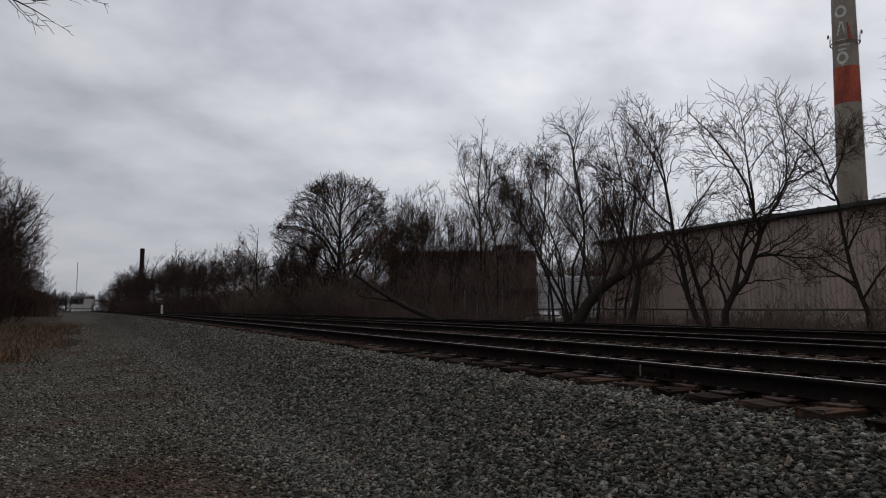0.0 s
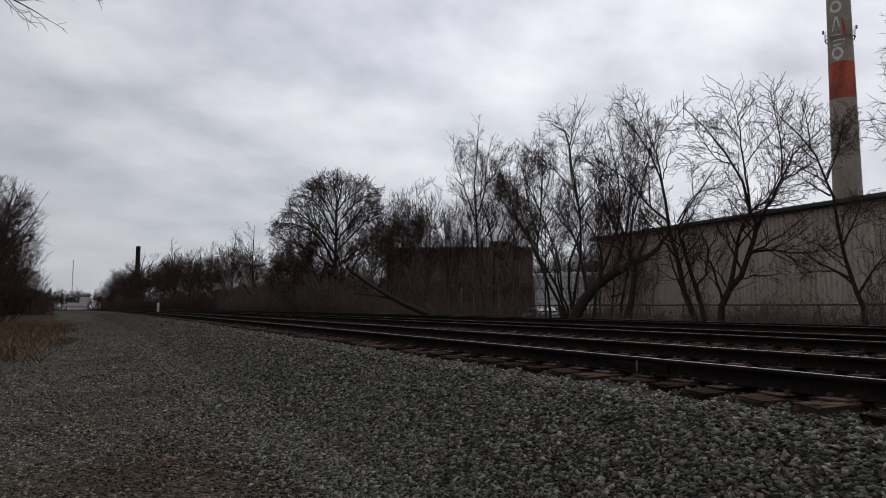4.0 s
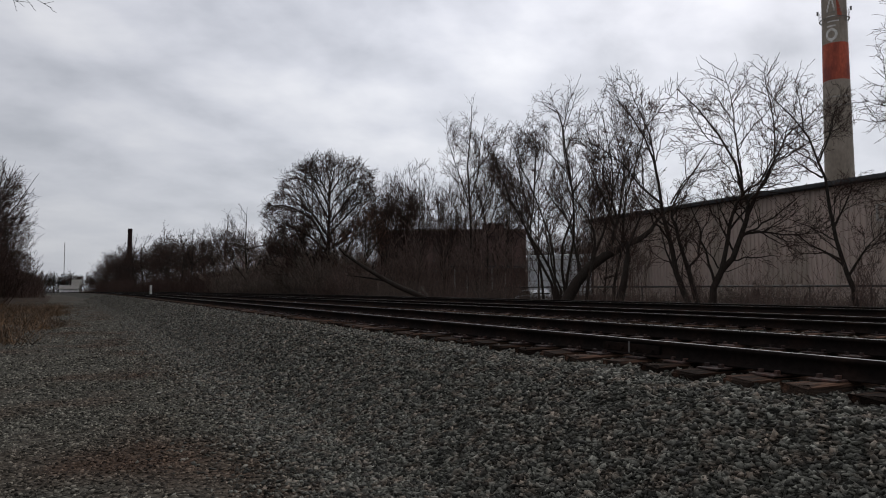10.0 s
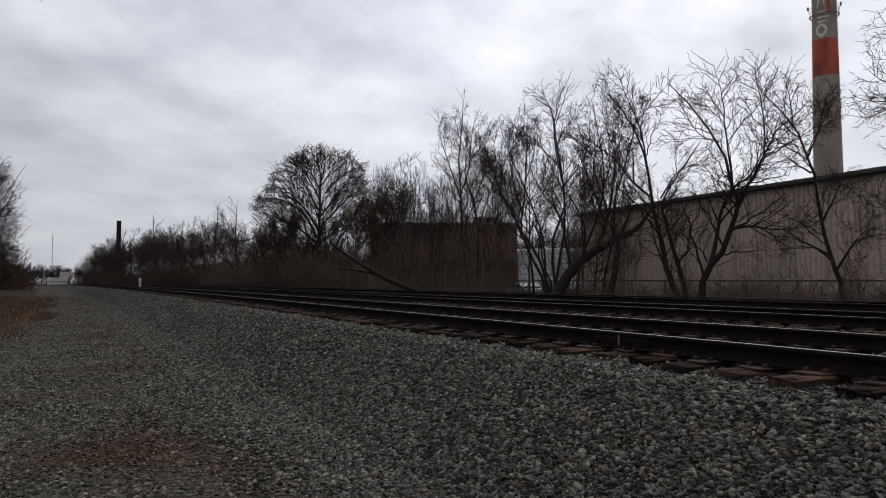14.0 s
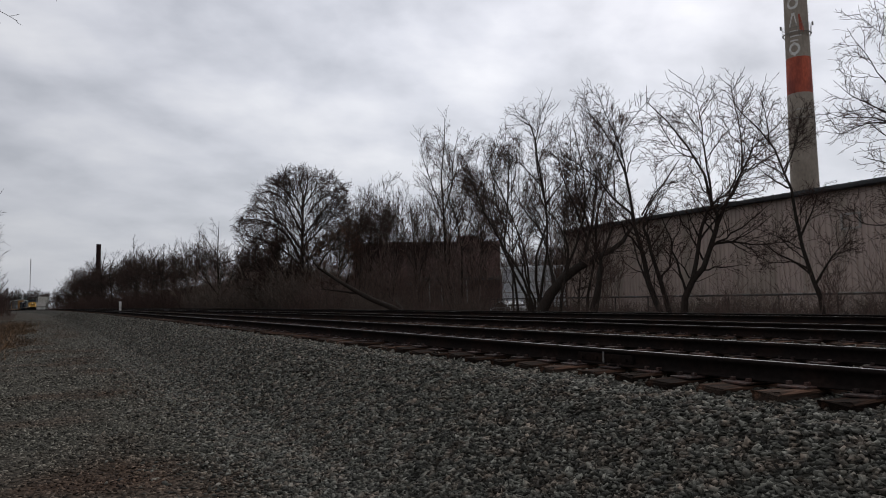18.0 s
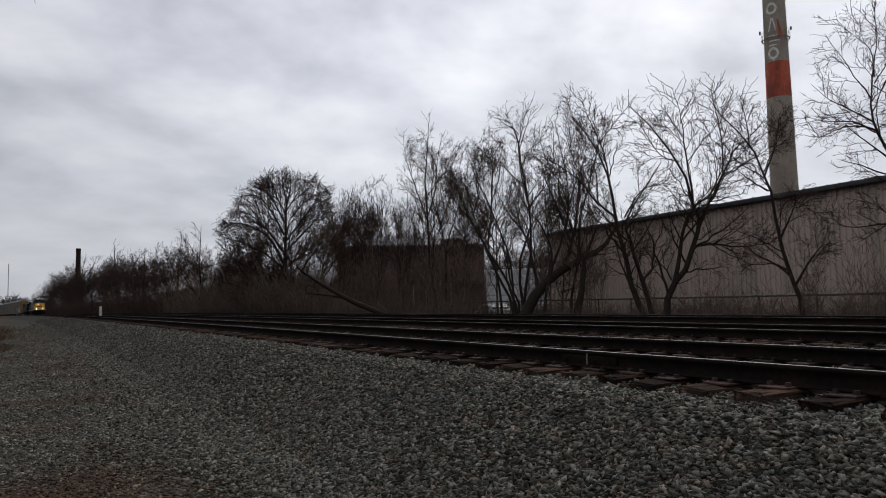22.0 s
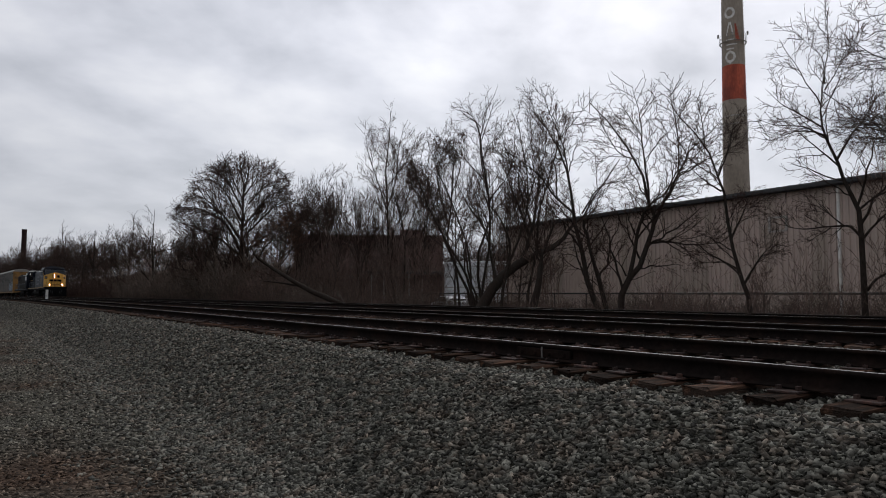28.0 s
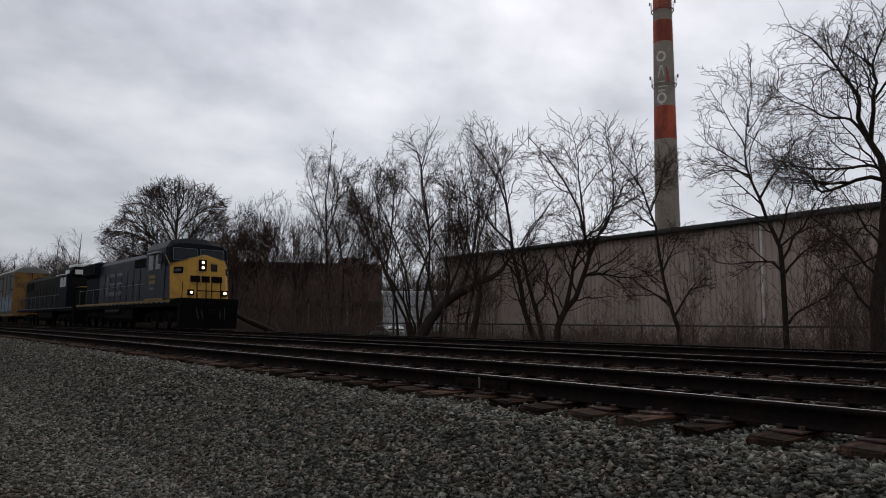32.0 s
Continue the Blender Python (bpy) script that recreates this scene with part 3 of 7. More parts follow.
# ---- striped factory chimney ----
def ring(bm, r0, r1, z0, z1, sides=40):
    """A tapered tube wall from z0 to z1, open at its ends."""
    lo = [bm.verts.new((r0 * math.cos(a), r0 * math.sin(a), z0)) for a in np.linspace(0, 2 * math.pi, sides, endpoint=False)]
    hi = [bm.verts.new((r1 * math.cos(a), r1 * math.sin(a), z1)) for a in np.linspace(0, 2 * math.pi, sides, endpoint=False)]
    for i in range(sides):
        f = bm.faces.new((lo[i], lo[(i + 1) % sides], hi[(i + 1) % sides], hi[i]))
        f.smooth = True
    return bm


def build_chimney():
    px, py = -53.6, 84.4
    c = thing("factory_chimney", Matrix.Translation((px, py, -0.4)) @ Matrix.Rotation(math.atan2(-py, -px), 4, "Z"), "tall tapered concrete chimney with faded red bands", "chimney")

    def rad(z):
        return 1.86 - 0.0118 * z
    bands = [(0, 27.8, "concrete"), (27.8, 32.55, "chimney_red"), (32.55, 42.0, "concrete"), (42.0, 45.2, "chimney_red"), (45.2, 46.8, "concrete"), (46.8, 51.0, "chimney_red"), (51.0, 56.0, "concrete")]
    for a, b, m in bands:
        bm = B()
        n = max(1, round((b - a) / 1.5))
        for k in range(n):
            z0, z1 = a + (b - a) * k / n, a + (b - a) * (k + 1) / n
            ring(bm, rad(z0), rad(z1), z0, z1)
        bmesh.ops.remove_doubles(bm, verts=bm.verts[:], dist=0.001)
        part("band", bm, m, c, "faded red painted band" if m == "chimney_red" else "stained bare concrete shaft")
    part("rim", ring(ring(B(), rad(56) + 0.12, rad(56) + 0.12, 55.4, 56.1), rad(56) + 0.12, rad(56) - 0.25, 56.1, 56.12), "concrete", c)
    for z in (35.8, 46.9):
        g = B()
        ring(g, rad(z) + 0.30, rad(z) + 0.30, z - 0.02, z + 0.02)
        ring(g, rad(z) + 0.12, rad(z) + 0.30, z, z + 0.01)
        gal = part("gallery", g, "steel_dark", c, "narrow steel gallery ring")
        for k in range(16):
            a = k * math.pi / 8
            r = rad(z) + 0.29
            part("baluster", rod(B(), (r * math.cos(a), r * math.sin(a), z), (r * math.cos(a), r * math.sin(a), z + 1.0), 0.022, 5), "steel_dark", gal)
        for zz in (0.55, 1.0):
            part("rail_ring", ring(B(), rad(z) + 0.30, rad(z) + 0.30, z + zz - 0.02, z + zz + 0.02), "steel_dark", gal)
        for k in range(8):
            a = k * math.pi / 4 + 0.2
            part("bracket", rod(B(), (rad(z) * math.cos(a), rad(z) * math.sin(a), z - 0.55), ((rad(z) + 0.28) * math.cos(a), (rad(z) + 0.28) * math.sin(a), z), 0.025, 5), "steel_dark", gal)
        for a in (0.9, -0.9):
            r = rad(z) + 0.42
            part("warning_lamp", rod(B(), (r * math.cos(a * 1.7), r * math.sin(a * 1.7), z + 1.0), (r * math.cos(a * 1.7), r * math.sin(a * 1.7), z + 1.45), 0.12, 8), "steel_dark", gal)
    # the ladder up the side
    lad = B()
    for k in range(100):
        z = 6 + k * 0.45
        r = rad(z) + 0.16
        rod(lad, (r * math.cos(1.2) - 0.15, r * math.sin(1.2), z), (r * math.cos(1.2) + 0.15, r * math.sin(1.2), z), 0.02, 4)
    tagged(part("ladder", lad, "steel_dark", c), "thin steel ladder rungs", kind="stuff")

    # a worn painted emblem: rings, bars and a wedge, curved on the shaft
    def bar(u0, u1, v0, v1, z, mat="paint_white", turn=-0.26):
        bm = B()
        n = 4
        cols = []
        for k in range(n + 1):
            u = u0 + (u1 - u0) * k / n
            cols.append([bm.verts.new(((rad(z) + 0.014) * math.cos(u / rad(z) + turn), (rad(z) + 0.014) * math.sin(u / rad(z) + turn), z + v)) for v in (v0, v1)])
        for k in range(n):
            bm.faces.new((cols[k][0], cols[k + 1][0], cols[k + 1][1], cols[k][1]))
        part("emblem_mark", bm, mat, c, "worn white painted mark" if mat == "paint_white" else "faded red painted wedge")

    def hoop(z, turn=-0.26):
        bm = B()
        n = 20
        inner, outer = [], []
        for k in range(n):
            a = 2 * math.pi * k / n
            for r, keep in ((0.40, inner), (0.70, outer)):
                u, v = r * math.cos(a), r * 1.15 * math.sin(a)
                keep.append(bm.verts.new(((rad(z) + 0.016) * math.cos(u / rad(z) + turn), (rad(z) + 0.016) * math.sin(u / rad(z) + turn), z + v)))
        for k in range(n):
            bm.faces.new((inner[k], outer[k], outer[(k + 1) % n], inner[(k + 1) % n]))
        part("emblem_ring", bm, "paint_white", c, "worn white painted ring")

    hoop(39.7)
    hoop(33.6)
    for v in (-0.9, 0.75):
        bar(-0.12, 0.12, v - 0.12, v + 0.12, 33.6)
    for k in range(4):
        bar(-0.5 + 0.11 * k, -0.3 + 0.11 * k, -0.9 + 0.45 * k, -0.45 + 0.45 * k, 37.5)
        bar(0.30 - 0.08 * k, 0.46 - 0.08 * k, -0.9 + 0.45 * k, -0.45 + 0.45 * k, 37.5)
    for k in range(6):
        bar(0.35 - 0.02 * k, 0.95 - 0.1 * k, -1.5 + 0.4 * k, -1.1 + 0.4 * k, 37.2, "chimney_red", 0.0)
    bar(-0.5, 0.5, -0.1, 0.1, 35.95)
    bar(-0.5, 0.9, -0.08, 0.08, 35.3)
    bar(-0.5, 0.5, -0.1, 0.1, 34.7)
    for z in (25.6, 24.5):
        part("hoop", ring(B(), rad(z) + 0.02, rad(z) + 0.02, z - 0.06, z + 0.06), "trim_white", c, "thin pale steel hoop")
    return c


build_chimney()


# ---- far works: brick mill, far chimney, white sheds, mast ----
def build_mill():
    w = thing("brick_mill", Matrix.Translation((-90.0, 36.6, -0.4)) @ Matrix.Rotation(1.02, 4, "Z"), "long dark brick mill with tall windows behind trees", "factory")
    L, h = 20.6, 9.5
    part("wall", box(B(), 0, L, 0, 12, -0.5, h), "brick_dark", w, "dark weathered brick wall")
    part("parapet", box(B(), -0.15, L + 0.15, -0.15, 12.15, h, h + 0.35, 0.05), "brick_dark", w)
    part("stair_tower", box(B(), 14.5, 17.6, -0.3, 4, h - 3, h + 1.1, 0.05), "brick_dark", w, "square brick roof tower")
    for k in range(5):
        x = 1.0 + k * 3.3
        for z0, z1 in ((1.2, 3.9), (5.4, 8.3)):
            win = part("window", box(B(), x, x + 1.9, -0.05, 0.02, z0, z1, 0.02), "boarded", w, "tall factory window boarded with brown panels")
            part("sill", box(B(), x - 0.1, x + 2.0, -0.16, 0.0, z0 - 0.14, z0), "foundation", win)
            part("lintel", box(B(), x - 0.1, x + 2.0, -0.09, 0.0, z1, z1 + 0.2), "foundation", win)
    for z in (4.55, 4.75):
        part("string_course", box(B(), 9, L + 0.1, -0.2, 0.0, z, z + 0.14), "foundation", w, "pale stone course")
    # loading bay posts of the low lean-to
    for k in range(6):
        part("bay_post", box(B(), 9 + k * 1.7, 9.18 + k * 1.7, -2.2, -2.0, 0, 4.4, 0.02), "trim_white", w, "pale loading bay post")
    part("bay_roof", box(B(), 8.7, L - 0.2, -2.6, 0, 4.4, 4.62, 0.02), "roof_metal", w)
    return w


build_mill()


def build_far_stack():
    s = thing("far_chimney", Matrix.Translation((-299.6, 15.45, -1.6)), "slim dark brick chimney standing above bare trees", "chimney")
    part("shaft", ring(B(), 1.05, 0.82, 0, 25.6, 24), "brick_far", s)
    part("crown", ring(ring(B(), 0.87, 0.85, 25.0, 26.6, 24), 0.85, 0.6, 26.6, 26.62, 24), "brick_far", s, "corbelled dark crown")
    return s


build_far_stack()


def build_store():
    s = thing("store_building", Matrix.Translation((-205.0, 26.0, -1.0)) @ Matrix.Rotation(0.03, 4, "Z"), "low flat-roofed dark brick store beyond the thicket", "building")
    part("wall", box(B(), 0, 80, 0, 14, -1, 5.8), "brick_dark", s)
    part("parapet", box(B(), -0.2, 80.2, -0.2, 14.2, 5.8, 6.15, 0.05), "brick_dark", s)
    for k in range(12):
        w = part("window", box(B(), 2.5 + k * 6.5, 5.5 + k * 6.5, -0.05, 0.02, 2.4, 4.6, 0.02), "glass_dark", s)
        part("sill", box(B(), 2.4 + k * 6.5, 5.6 + k * 6.5, -0.14, 0.0, 2.25, 2.4), "foundation", w)


build_store()


def build_sheds():
    g = "far white sheds"
    for (x, y, lx, ly, h, label) in ((-470, -8.2, 10, 10.0, 5.4, "low white shed at the end of the line"), (-500, -4.6, 12, 5.0, 9.6, "cream gabled shed at the end of the line")):
        z = ground_z(x, y) + 0.6
        s = thing("shed", Matrix.Translation((x, y, z)), label, "shed", g)
        low = h * 0.62
        part("wall", prism(B(), [(0, -2), (lx, -2), (lx, low), (0, h)], -ly / 2, ly / 2, "y"), "white_shed" if h < 7 else "foundation", s)
        part("roof", prism(B(), [(-0.4, h + 0.05), (lx + 0.5, low - 0.12), (lx + 0.5, low + 0.1), (-0.4, h + 0.28)], -ly / 2 - 0.4, ly / 2 + 0.4, "y"), "foundation", s, "grey sheet-metal roof")
        for k in range(3):
            part("door", box(B(), lx, lx + 0.06, -ly / 2 + 1 + k * ly / 3.2, -ly / 2 + 1 + k * ly / 3.2 + 2.2, 0, 1.9), "trim_white", s)
    m = thing("radio_mast", Matrix.Translation((-560, -13.4, -4)), "thin guyed radio mast far down the line", "mast")
    for k in range(3):
        a = k * 2.094
        part("leg", rod(B(), (0.35 * math.cos(a), 0.35 * math.sin(a), 0), (0.2 * math.cos(a), 0.2 * math.sin(a), 38), 0.07, 5), "steel_dark", m)
    br = B()
    for k in range(24):
        z = 1 + k * 1.5
        rod(br, (0.3, 0, z), (-0.2, 0.25, z + 0.75), 0.04, 4); rod(br, (-0.2, 0.25, z + 0.75), (-0.2, -0.25, z + 1.5), 0.04, 4)
    part("bracing", br, "steel_dark", m)
    part("platform", rod(B(), (0, 0, 15), (0, 0, 15.6), 1.5, 10), "steel_dark", m)


build_sheds()


def build_trailer():
    """A white box truck body parked end-on between the mill and the warehouse."""
    t = thing("box_trailer", Matrix.Translation((-47.2, 37.2, -0.38)) @ Matrix.Rotation(0.5, 4, "Z") @ Matrix.Scale(1.05, 4), "white box trailer parked in the yard beyond the trees", "trailer")
    part("body", box(B(), -3.6, 3.9, -1.25, 1.25, 0.9, 4.2, 0.05), "car_white", t)
    for k in range(4):
        part("rub_rail", box(B(), -3.55, 3.85, -1.29, -1.25, 1.2 + k * 0.85, 1.27 + k * 0.85), "trim_white", t, "dull pale side rail")
    part("door", box(B(), 1.6, 2.7, -1.3, -1.25, 2.7, 3.6), "glass_dark", t, "dark side opening")
    part("chassis", box(B(), -3.6, 3.9, -0.5, 0.5, 0.6, 0.9), "loco_black", t)
    for x in (-1.1, 1.3):
        for y in (-1.05, 1.05):
            w = part("wheel", rod(B(), (x, y - 0.14, 0.5), (x, y + 0.14, 0.5), 0.5, 18), "rubber", t)
            part("rim", rod(B(), (x, y - 0.15, 0.5), (x, y + 0.15, 0.5), 0.27, 14), "trim_white", w)
    c = thing("parked_car", Matrix.Translation((-46.6, 32.6, -0.38)) @ Matrix.Rotation(-0.2, 4, "Z"), "white car parked near the fence", "car")
    prof = [(-2.1, 0.35), (-2.15, 0.75), (-1.9, 0.95), (-1.2, 1.0), (-0.6, 1.42), (0.9, 1.45), (1.6, 1.02), (2.1, 0.92), (2.15, 0.4)]
    bm = prism(B(), prof, -0.85, 0.85, "y")
    bmesh.ops.bevel(bm, geom=bm.edges[:], offset=0.05, segments=2, affect="EDGES")
    part("body", bm, "car_white", c)
    for s in (-1, 1):
        part("window", prism(B(), [(-0.95, 1.04), (-0.5, 1.36), (0.8, 1.38), (1.3, 1.04)], s * 0.856, s * 0.85, "y"), "glass_dark", c)
        for x in (-1.35, 1.35):
            part("wheel", rod(B(), (x, s * 0.68, 0.32), (x, s * 0.87, 0.32), 0.32, 18), "rubber", c)
    part("windshield", box(B(), 1.2, 1.5, -0.7, 0.7, 1.08, 1.2), "glass_dark", c)


build_trailer()


def build_bounce_paving():
    # pale paving added under the trailer to throw light up onto it
    m = Matrix.Translation((-48.5, 37.5, -0.41)) @ Matrix.Rotation(0.35, 4, "Z")
    p = thing("pavement", m, "pale worn concrete paving added to bounce light onto the parked trailer", "pavement", kind="structure")
    for a in range(4):
        for b in range(3):
            part("slab", box(B(), -12 + a * 6 + 0.01, -6 + a * 6 - 0.01, -6 + b * 4 + 0.01, -2 + b * 4 - 0.01, -0.15, 0.03, 0.01), "slab", p)


build_bounce_paving()


def build_post():
    x = -72.0
    p = thing("marker_post", Matrix.Translation((x, 6.5 + bend(x), ground_z(x, 6.5 + bend(x)))) @ pose(0, 0, 0, 0, 3, 0), "white painted marker post between two tracks", "marker post")
    part("post", box(B(), -0.10, 0.10, -0.10, 0.10, -0.1, 0.88, 0.02), "post_white", p)
    part("cap", prism(B(), [(-0.115, 0.88), (0.115, 0.88), (0.075, 0.95), (-0.075, 0.95)], -0.115, 0.115, "x"), "post_white", p)


build_post()


# ---- bare trees: limbs are drawn, everything finer grows on them ----
def tubes(P, R, sides):
    """Tubes for branches P (count, points, 3) with radii R (count, points)."""
    n, k, _ = P.shape
    d = np.gradient(P, axis=1)
    d /= np.linalg.norm(d, axis=2, keepdims=True) + 1e-9
    ref = np.where(np.abs(d[:, :1, 2:3]) > 0.8, np.array([1.0, 0, 0]), np.array([0, 0, 1.0]))
    u = np.cross(d, np.broadcast_to(ref, d.shape)); u /= np.linalg.norm(u, axis=2, keepdims=True) + 1e-9
    v = np.cross(d, u)
    a = np.arange(sides) * 2 * math.pi / sides
    V = P[:, :, None] + R[:, :, None, None] * (u[:, :, None] * np.cos(a)[:, None] + v[:, :, None] * np.sin(a)[:, None])
    idx = np.arange(n * k * sides).reshape(n, k, sides)
    nxt = np.roll(idx, -1, axis=2)
    F = np.stack([idx[:, :-1], nxt[:, :-1], nxt[:, 1:], idx[:, 1:]], -1).reshape(-1, 4)
    return V.reshape(-1, 3), F


def resample(pts, n):
    """A smooth curve of n points through the given ones."""
    pts = np.asarray(pts, float)
    m = len(pts)
    if m == 2:
        pts = np.stack([pts[0], pts.mean(0), pts[1]]); m = 3
    ext = np.concatenate([[2 * pts[0] - pts[1]], pts, [2 * pts[-1] - pts[-2]]])
    out = []
    for s in np.linspace(0, m - 1, n):
        i = min(int(s), m - 2)
        t = s - i
        a, b, c, d = ext[i:i + 4]
        out.append(0.5 * (2 * b + (c - a) * t + (2 * a - 5 * b + 4 * c - d) * t * t + (3 * b - a - 3 * c + d) * t ** 3))
    return np.array(out)


def sprout(rng, P, R, count, ratio, spread, up, points, first=0.25, least=0.5, kink=0.13, curl=0.05, cap=1e9, dome=None, lift=0.6, even=1.0, ragged=0.4):
    """Children of every branch: count each, at random places past first, kept inside the dome."""
    n, k, _ = P.shape
    s = first + (1 - first) * (np.arange(count)[None] + rng.random((n, count))) / count
    s = np.minimum(s, 0.995)
    f = s * (k - 1)
    i = np.minimum(f.astype(int), k - 2)
    t = (f - i)[..., None]
    rows = np.arange(n)[:, None]
    start = P[rows, i] * (1 - t) + P[rows, i + 1] * t
    way = P[rows, i + 1] - P[rows, i]
    way /= np.linalg.norm(way, axis=-1, keepdims=True) + 1e-9
    length = np.minimum(np.linalg.norm(np.diff(P, axis=1), axis=-1).sum(1), cap)[:, None]
    side = rng.normal(size=way.shape)
    side -= (side * way).sum(-1, keepdims=True) * way
    side /= np.linalg.norm(side, axis=-1, keepdims=True) + 1e-9
    d = way + side * spread * (0.75 + 0.5 * rng.random((n, count, 1))) + np.array([0, 0, up])
    d /= np.linalg.norm(d, axis=-1, keepdims=True)
    L = (length * ratio * (1.25 - 0.75 * s) * (0.55 + 0.9 * rng.random((n, count))))
    L = np.maximum(L, least * (0.6 + 0.6 * rng.random((n, count))))[..., None]
    bendy = rng.normal(size=d.shape) * curl + np.array([0, 0, curl * lift])
    fits = (rng.random((n, count)) < np.clip(length / (0.55 * length.max()), even, 1)).reshape(-1)
    if dome is not None:
        c, q = dome
        edge = 1.02 - 0.5 * ragged + ragged * rng.random((n, count))
        ok = np.zeros((n, count), bool)
        for cut in (1.0, 0.7, 0.45):
            tip = start + (d + bendy) * L * cut
            inside = (np.linalg.norm((tip - c) / q, axis=-1) < edge) & ~ok
            L = np.where(inside[..., None], L * cut, L)
            ok |= inside
        fits &= ok.reshape(-1)
    u = np.linspace(0, 1, points)
    Q = start[:, :, None] + d[:, :, None] * L[:, :, None] * u[:, None] + bendy[:, :, None] * L[:, :, None] * (u ** 2)[:, None]
    Q[:, :, 1:] += rng.normal(size=Q[:, :, 1:].shape) * L[:, :, None] * kink / points
    r0 = (R[rows, i] * (1 - t[..., 0]) + R[rows, i + 1] * t[..., 0]) * 0.66
    r = np.minimum(r0[..., None], 0.019 * L) * (1 - 0.7 * u)
    return Q.reshape(-1, points, 3)[fits], r.reshape(-1, points)[fits]


def tree_meshes(seed, limbs, radius, steps, twig_r, twig_mat="twig", depth=0.5, margin=0.9, ragged=0.40, lift=0.6):
    """Trunk and limbs in one mesh, twigs in another. limbs: (x, z) pairs in the plane of the tree's face,
    after the limb's own radius where one is given."""
    rng = np.random.default_rng(seed)
    trunk_v, trunk_f, crown_v, crown_f = [], [], [], []

    def keep(vs, fs, P, R, sides):
        V, F = tubes(P, R, sides)
        fs.append(F + sum(len(a) for a in vs)); vs.append(V)

    PP, RR = [], []
    swing = {}
    for k, limb in enumerate(limbs):
        own = limb[0] if len(limb) % 2 else None
        q = np.array(limb[len(limb) % 2:], float).reshape(-1, 2)
        total = np.linalg.norm(np.diff(q, axis=0), axis=1).sum()
        # a limb leaves its parent at the parent's depth, and thinner than it
        off, most = 0.0, 1e9
        if swing and q[0, 1] > 0.3:
            (sx, sz), (off, most) = min(swing.items(), key=lambda e: (e[0][0] - q[0, 0]) ** 2 + (e[0][1] - q[0, 1]) ** 2)
        drift = rng.uniform(-depth, depth) * total * (0.15 if k == 0 else 0.7)
        pts = resample(np.stack([q[:, 0], off + drift * np.linspace(0, 1, len(q)) ** 1.3, q[:, 1]], 1), 13)
        pts[1:] += rng.normal(size=pts[1:].shape) * 0.008 * total / 3
        h = 1 - (q[0, 1] / max(1.0, max(l[-1] for l in limbs))) * 0.75
        r0 = min(own or radius * (1 if k == 0 else 0.60 * max(h, 0.3)), 0.88 * most)
        u = np.linspace(0, 1, 13)
        rr = r0 * (1 - 0.92 * u ** (0.95 if k == 0 else 0.75)) + 0.003
        if q[0, 1] < 0.3:
            rr[0] *= 1.3
        for p, r in zip(pts, rr):
            swing[(p[0], p[2])] = (p[1], r)
        PP.append(pts); RR.append(rr)
    P, R = np.array(PP), np.array(RR)
    low, top = P[:, 4:].min((0, 1)), P.max((0, 1))
    mid = (low + top) / 2
    half = np.maximum((top - low) / 2 * 1.12, 0.17 * top[2]) + margin
    mid[2] = 0.42 * top[2]
    half[2] = top[2] - mid[2] + margin * 0.6
    half[1] = max(half[1], 0.7 * half[0])
    high = top[2]
    keep(trunk_v, trunk_f, P, R, 8)
    for n, (count, ratio, spread, up, points, first, least) in enumerate(steps):
        P, R = sprout(rng, P, R, count, ratio, spread, up, points, first, least, cap=0.5 * high, dome=(mid, half), ragged=ragged, lift=lift, even=0.12 if n == 0 else 0.3)
        R = np.maximum(R, twig_r * (1.0 - 0.35 * np.linspace(0, 1, points)) * (1.5 if n == 0 else 1.15 if n == 1 else 1))
        if n == 0:
            keep(trunk_v, trunk_f, P, R, 5)
        else:
            keep(crown_v, crown_f, P, R, 3)
    t = raw("trunk", np.concatenate(trunk_v), np.concatenate(trunk_f), ["bark"], smooth=True)
    c = raw("crown", np.concatenate(crown_v), np.concatenate(crown_f), [twig_mat])
    return t, c


def facing(x, y):
    """A tree's face is turned to the yard."""
    return Matrix.Rotation(math.atan2(-x, y), 4, "Z")


def plant(x, y, meshes, label, scale=1.0, turn=None, group="trees along the line", sink=0.15, z=None):
    t = new("tree")
    base = ground_z(x, y) if z is None else z
    t.matrix_world = Matrix.Translation((x, y, base - sink)) @ (facing(x, y) if turn is None else Matrix.Rotation(turn, 4, "Z")) @ Matrix.Diagonal((scale, scale, scale, 1))
    tagged(t, label, "tree", group)
    part("trunk", meshes[0], None, t, "dark furrowed trunk and limbs")
    part("crown", meshes[1], None, t, "fine bare twigs")
    return t


# count, length ratio, spread, lift, points, first, least length
OPEN = [(18, 0.38, 1.00, 0.10, 8, 0.18, 0.9), (7, 0.38, 1.05, 0.06, 5, 0.15, 0.45), (5, 0.46, 1.0, 0.05, 4, 0.2, 0.28), (2, 0.5, 0.95, 0.03, 2, 0.3, 0.18)]
GROVE = [(17, 0.32, 0.90, 0.16, 7, 0.34, 0.9), (7, 0.40, 0.95, 0.10, 5, 0.15, 0.45), (5, 0.48, 0.95, 0.08, 4, 0.2, 0.3), (2, 0.5, 0.9, 0.05, 2, 0.3, 0.2)]
DENSE = [(14, 0.36, 0.95, 0.04, 7, 0.15, 0.8), (7, 0.45, 1.0, 0.0, 5, 0.2, 0.5), (6, 0.50, 0.95, -0.04, 4, 0.2, 0.3), (2, 0.5, 0.90, -0.08, 2, 0.3, 0.2)]
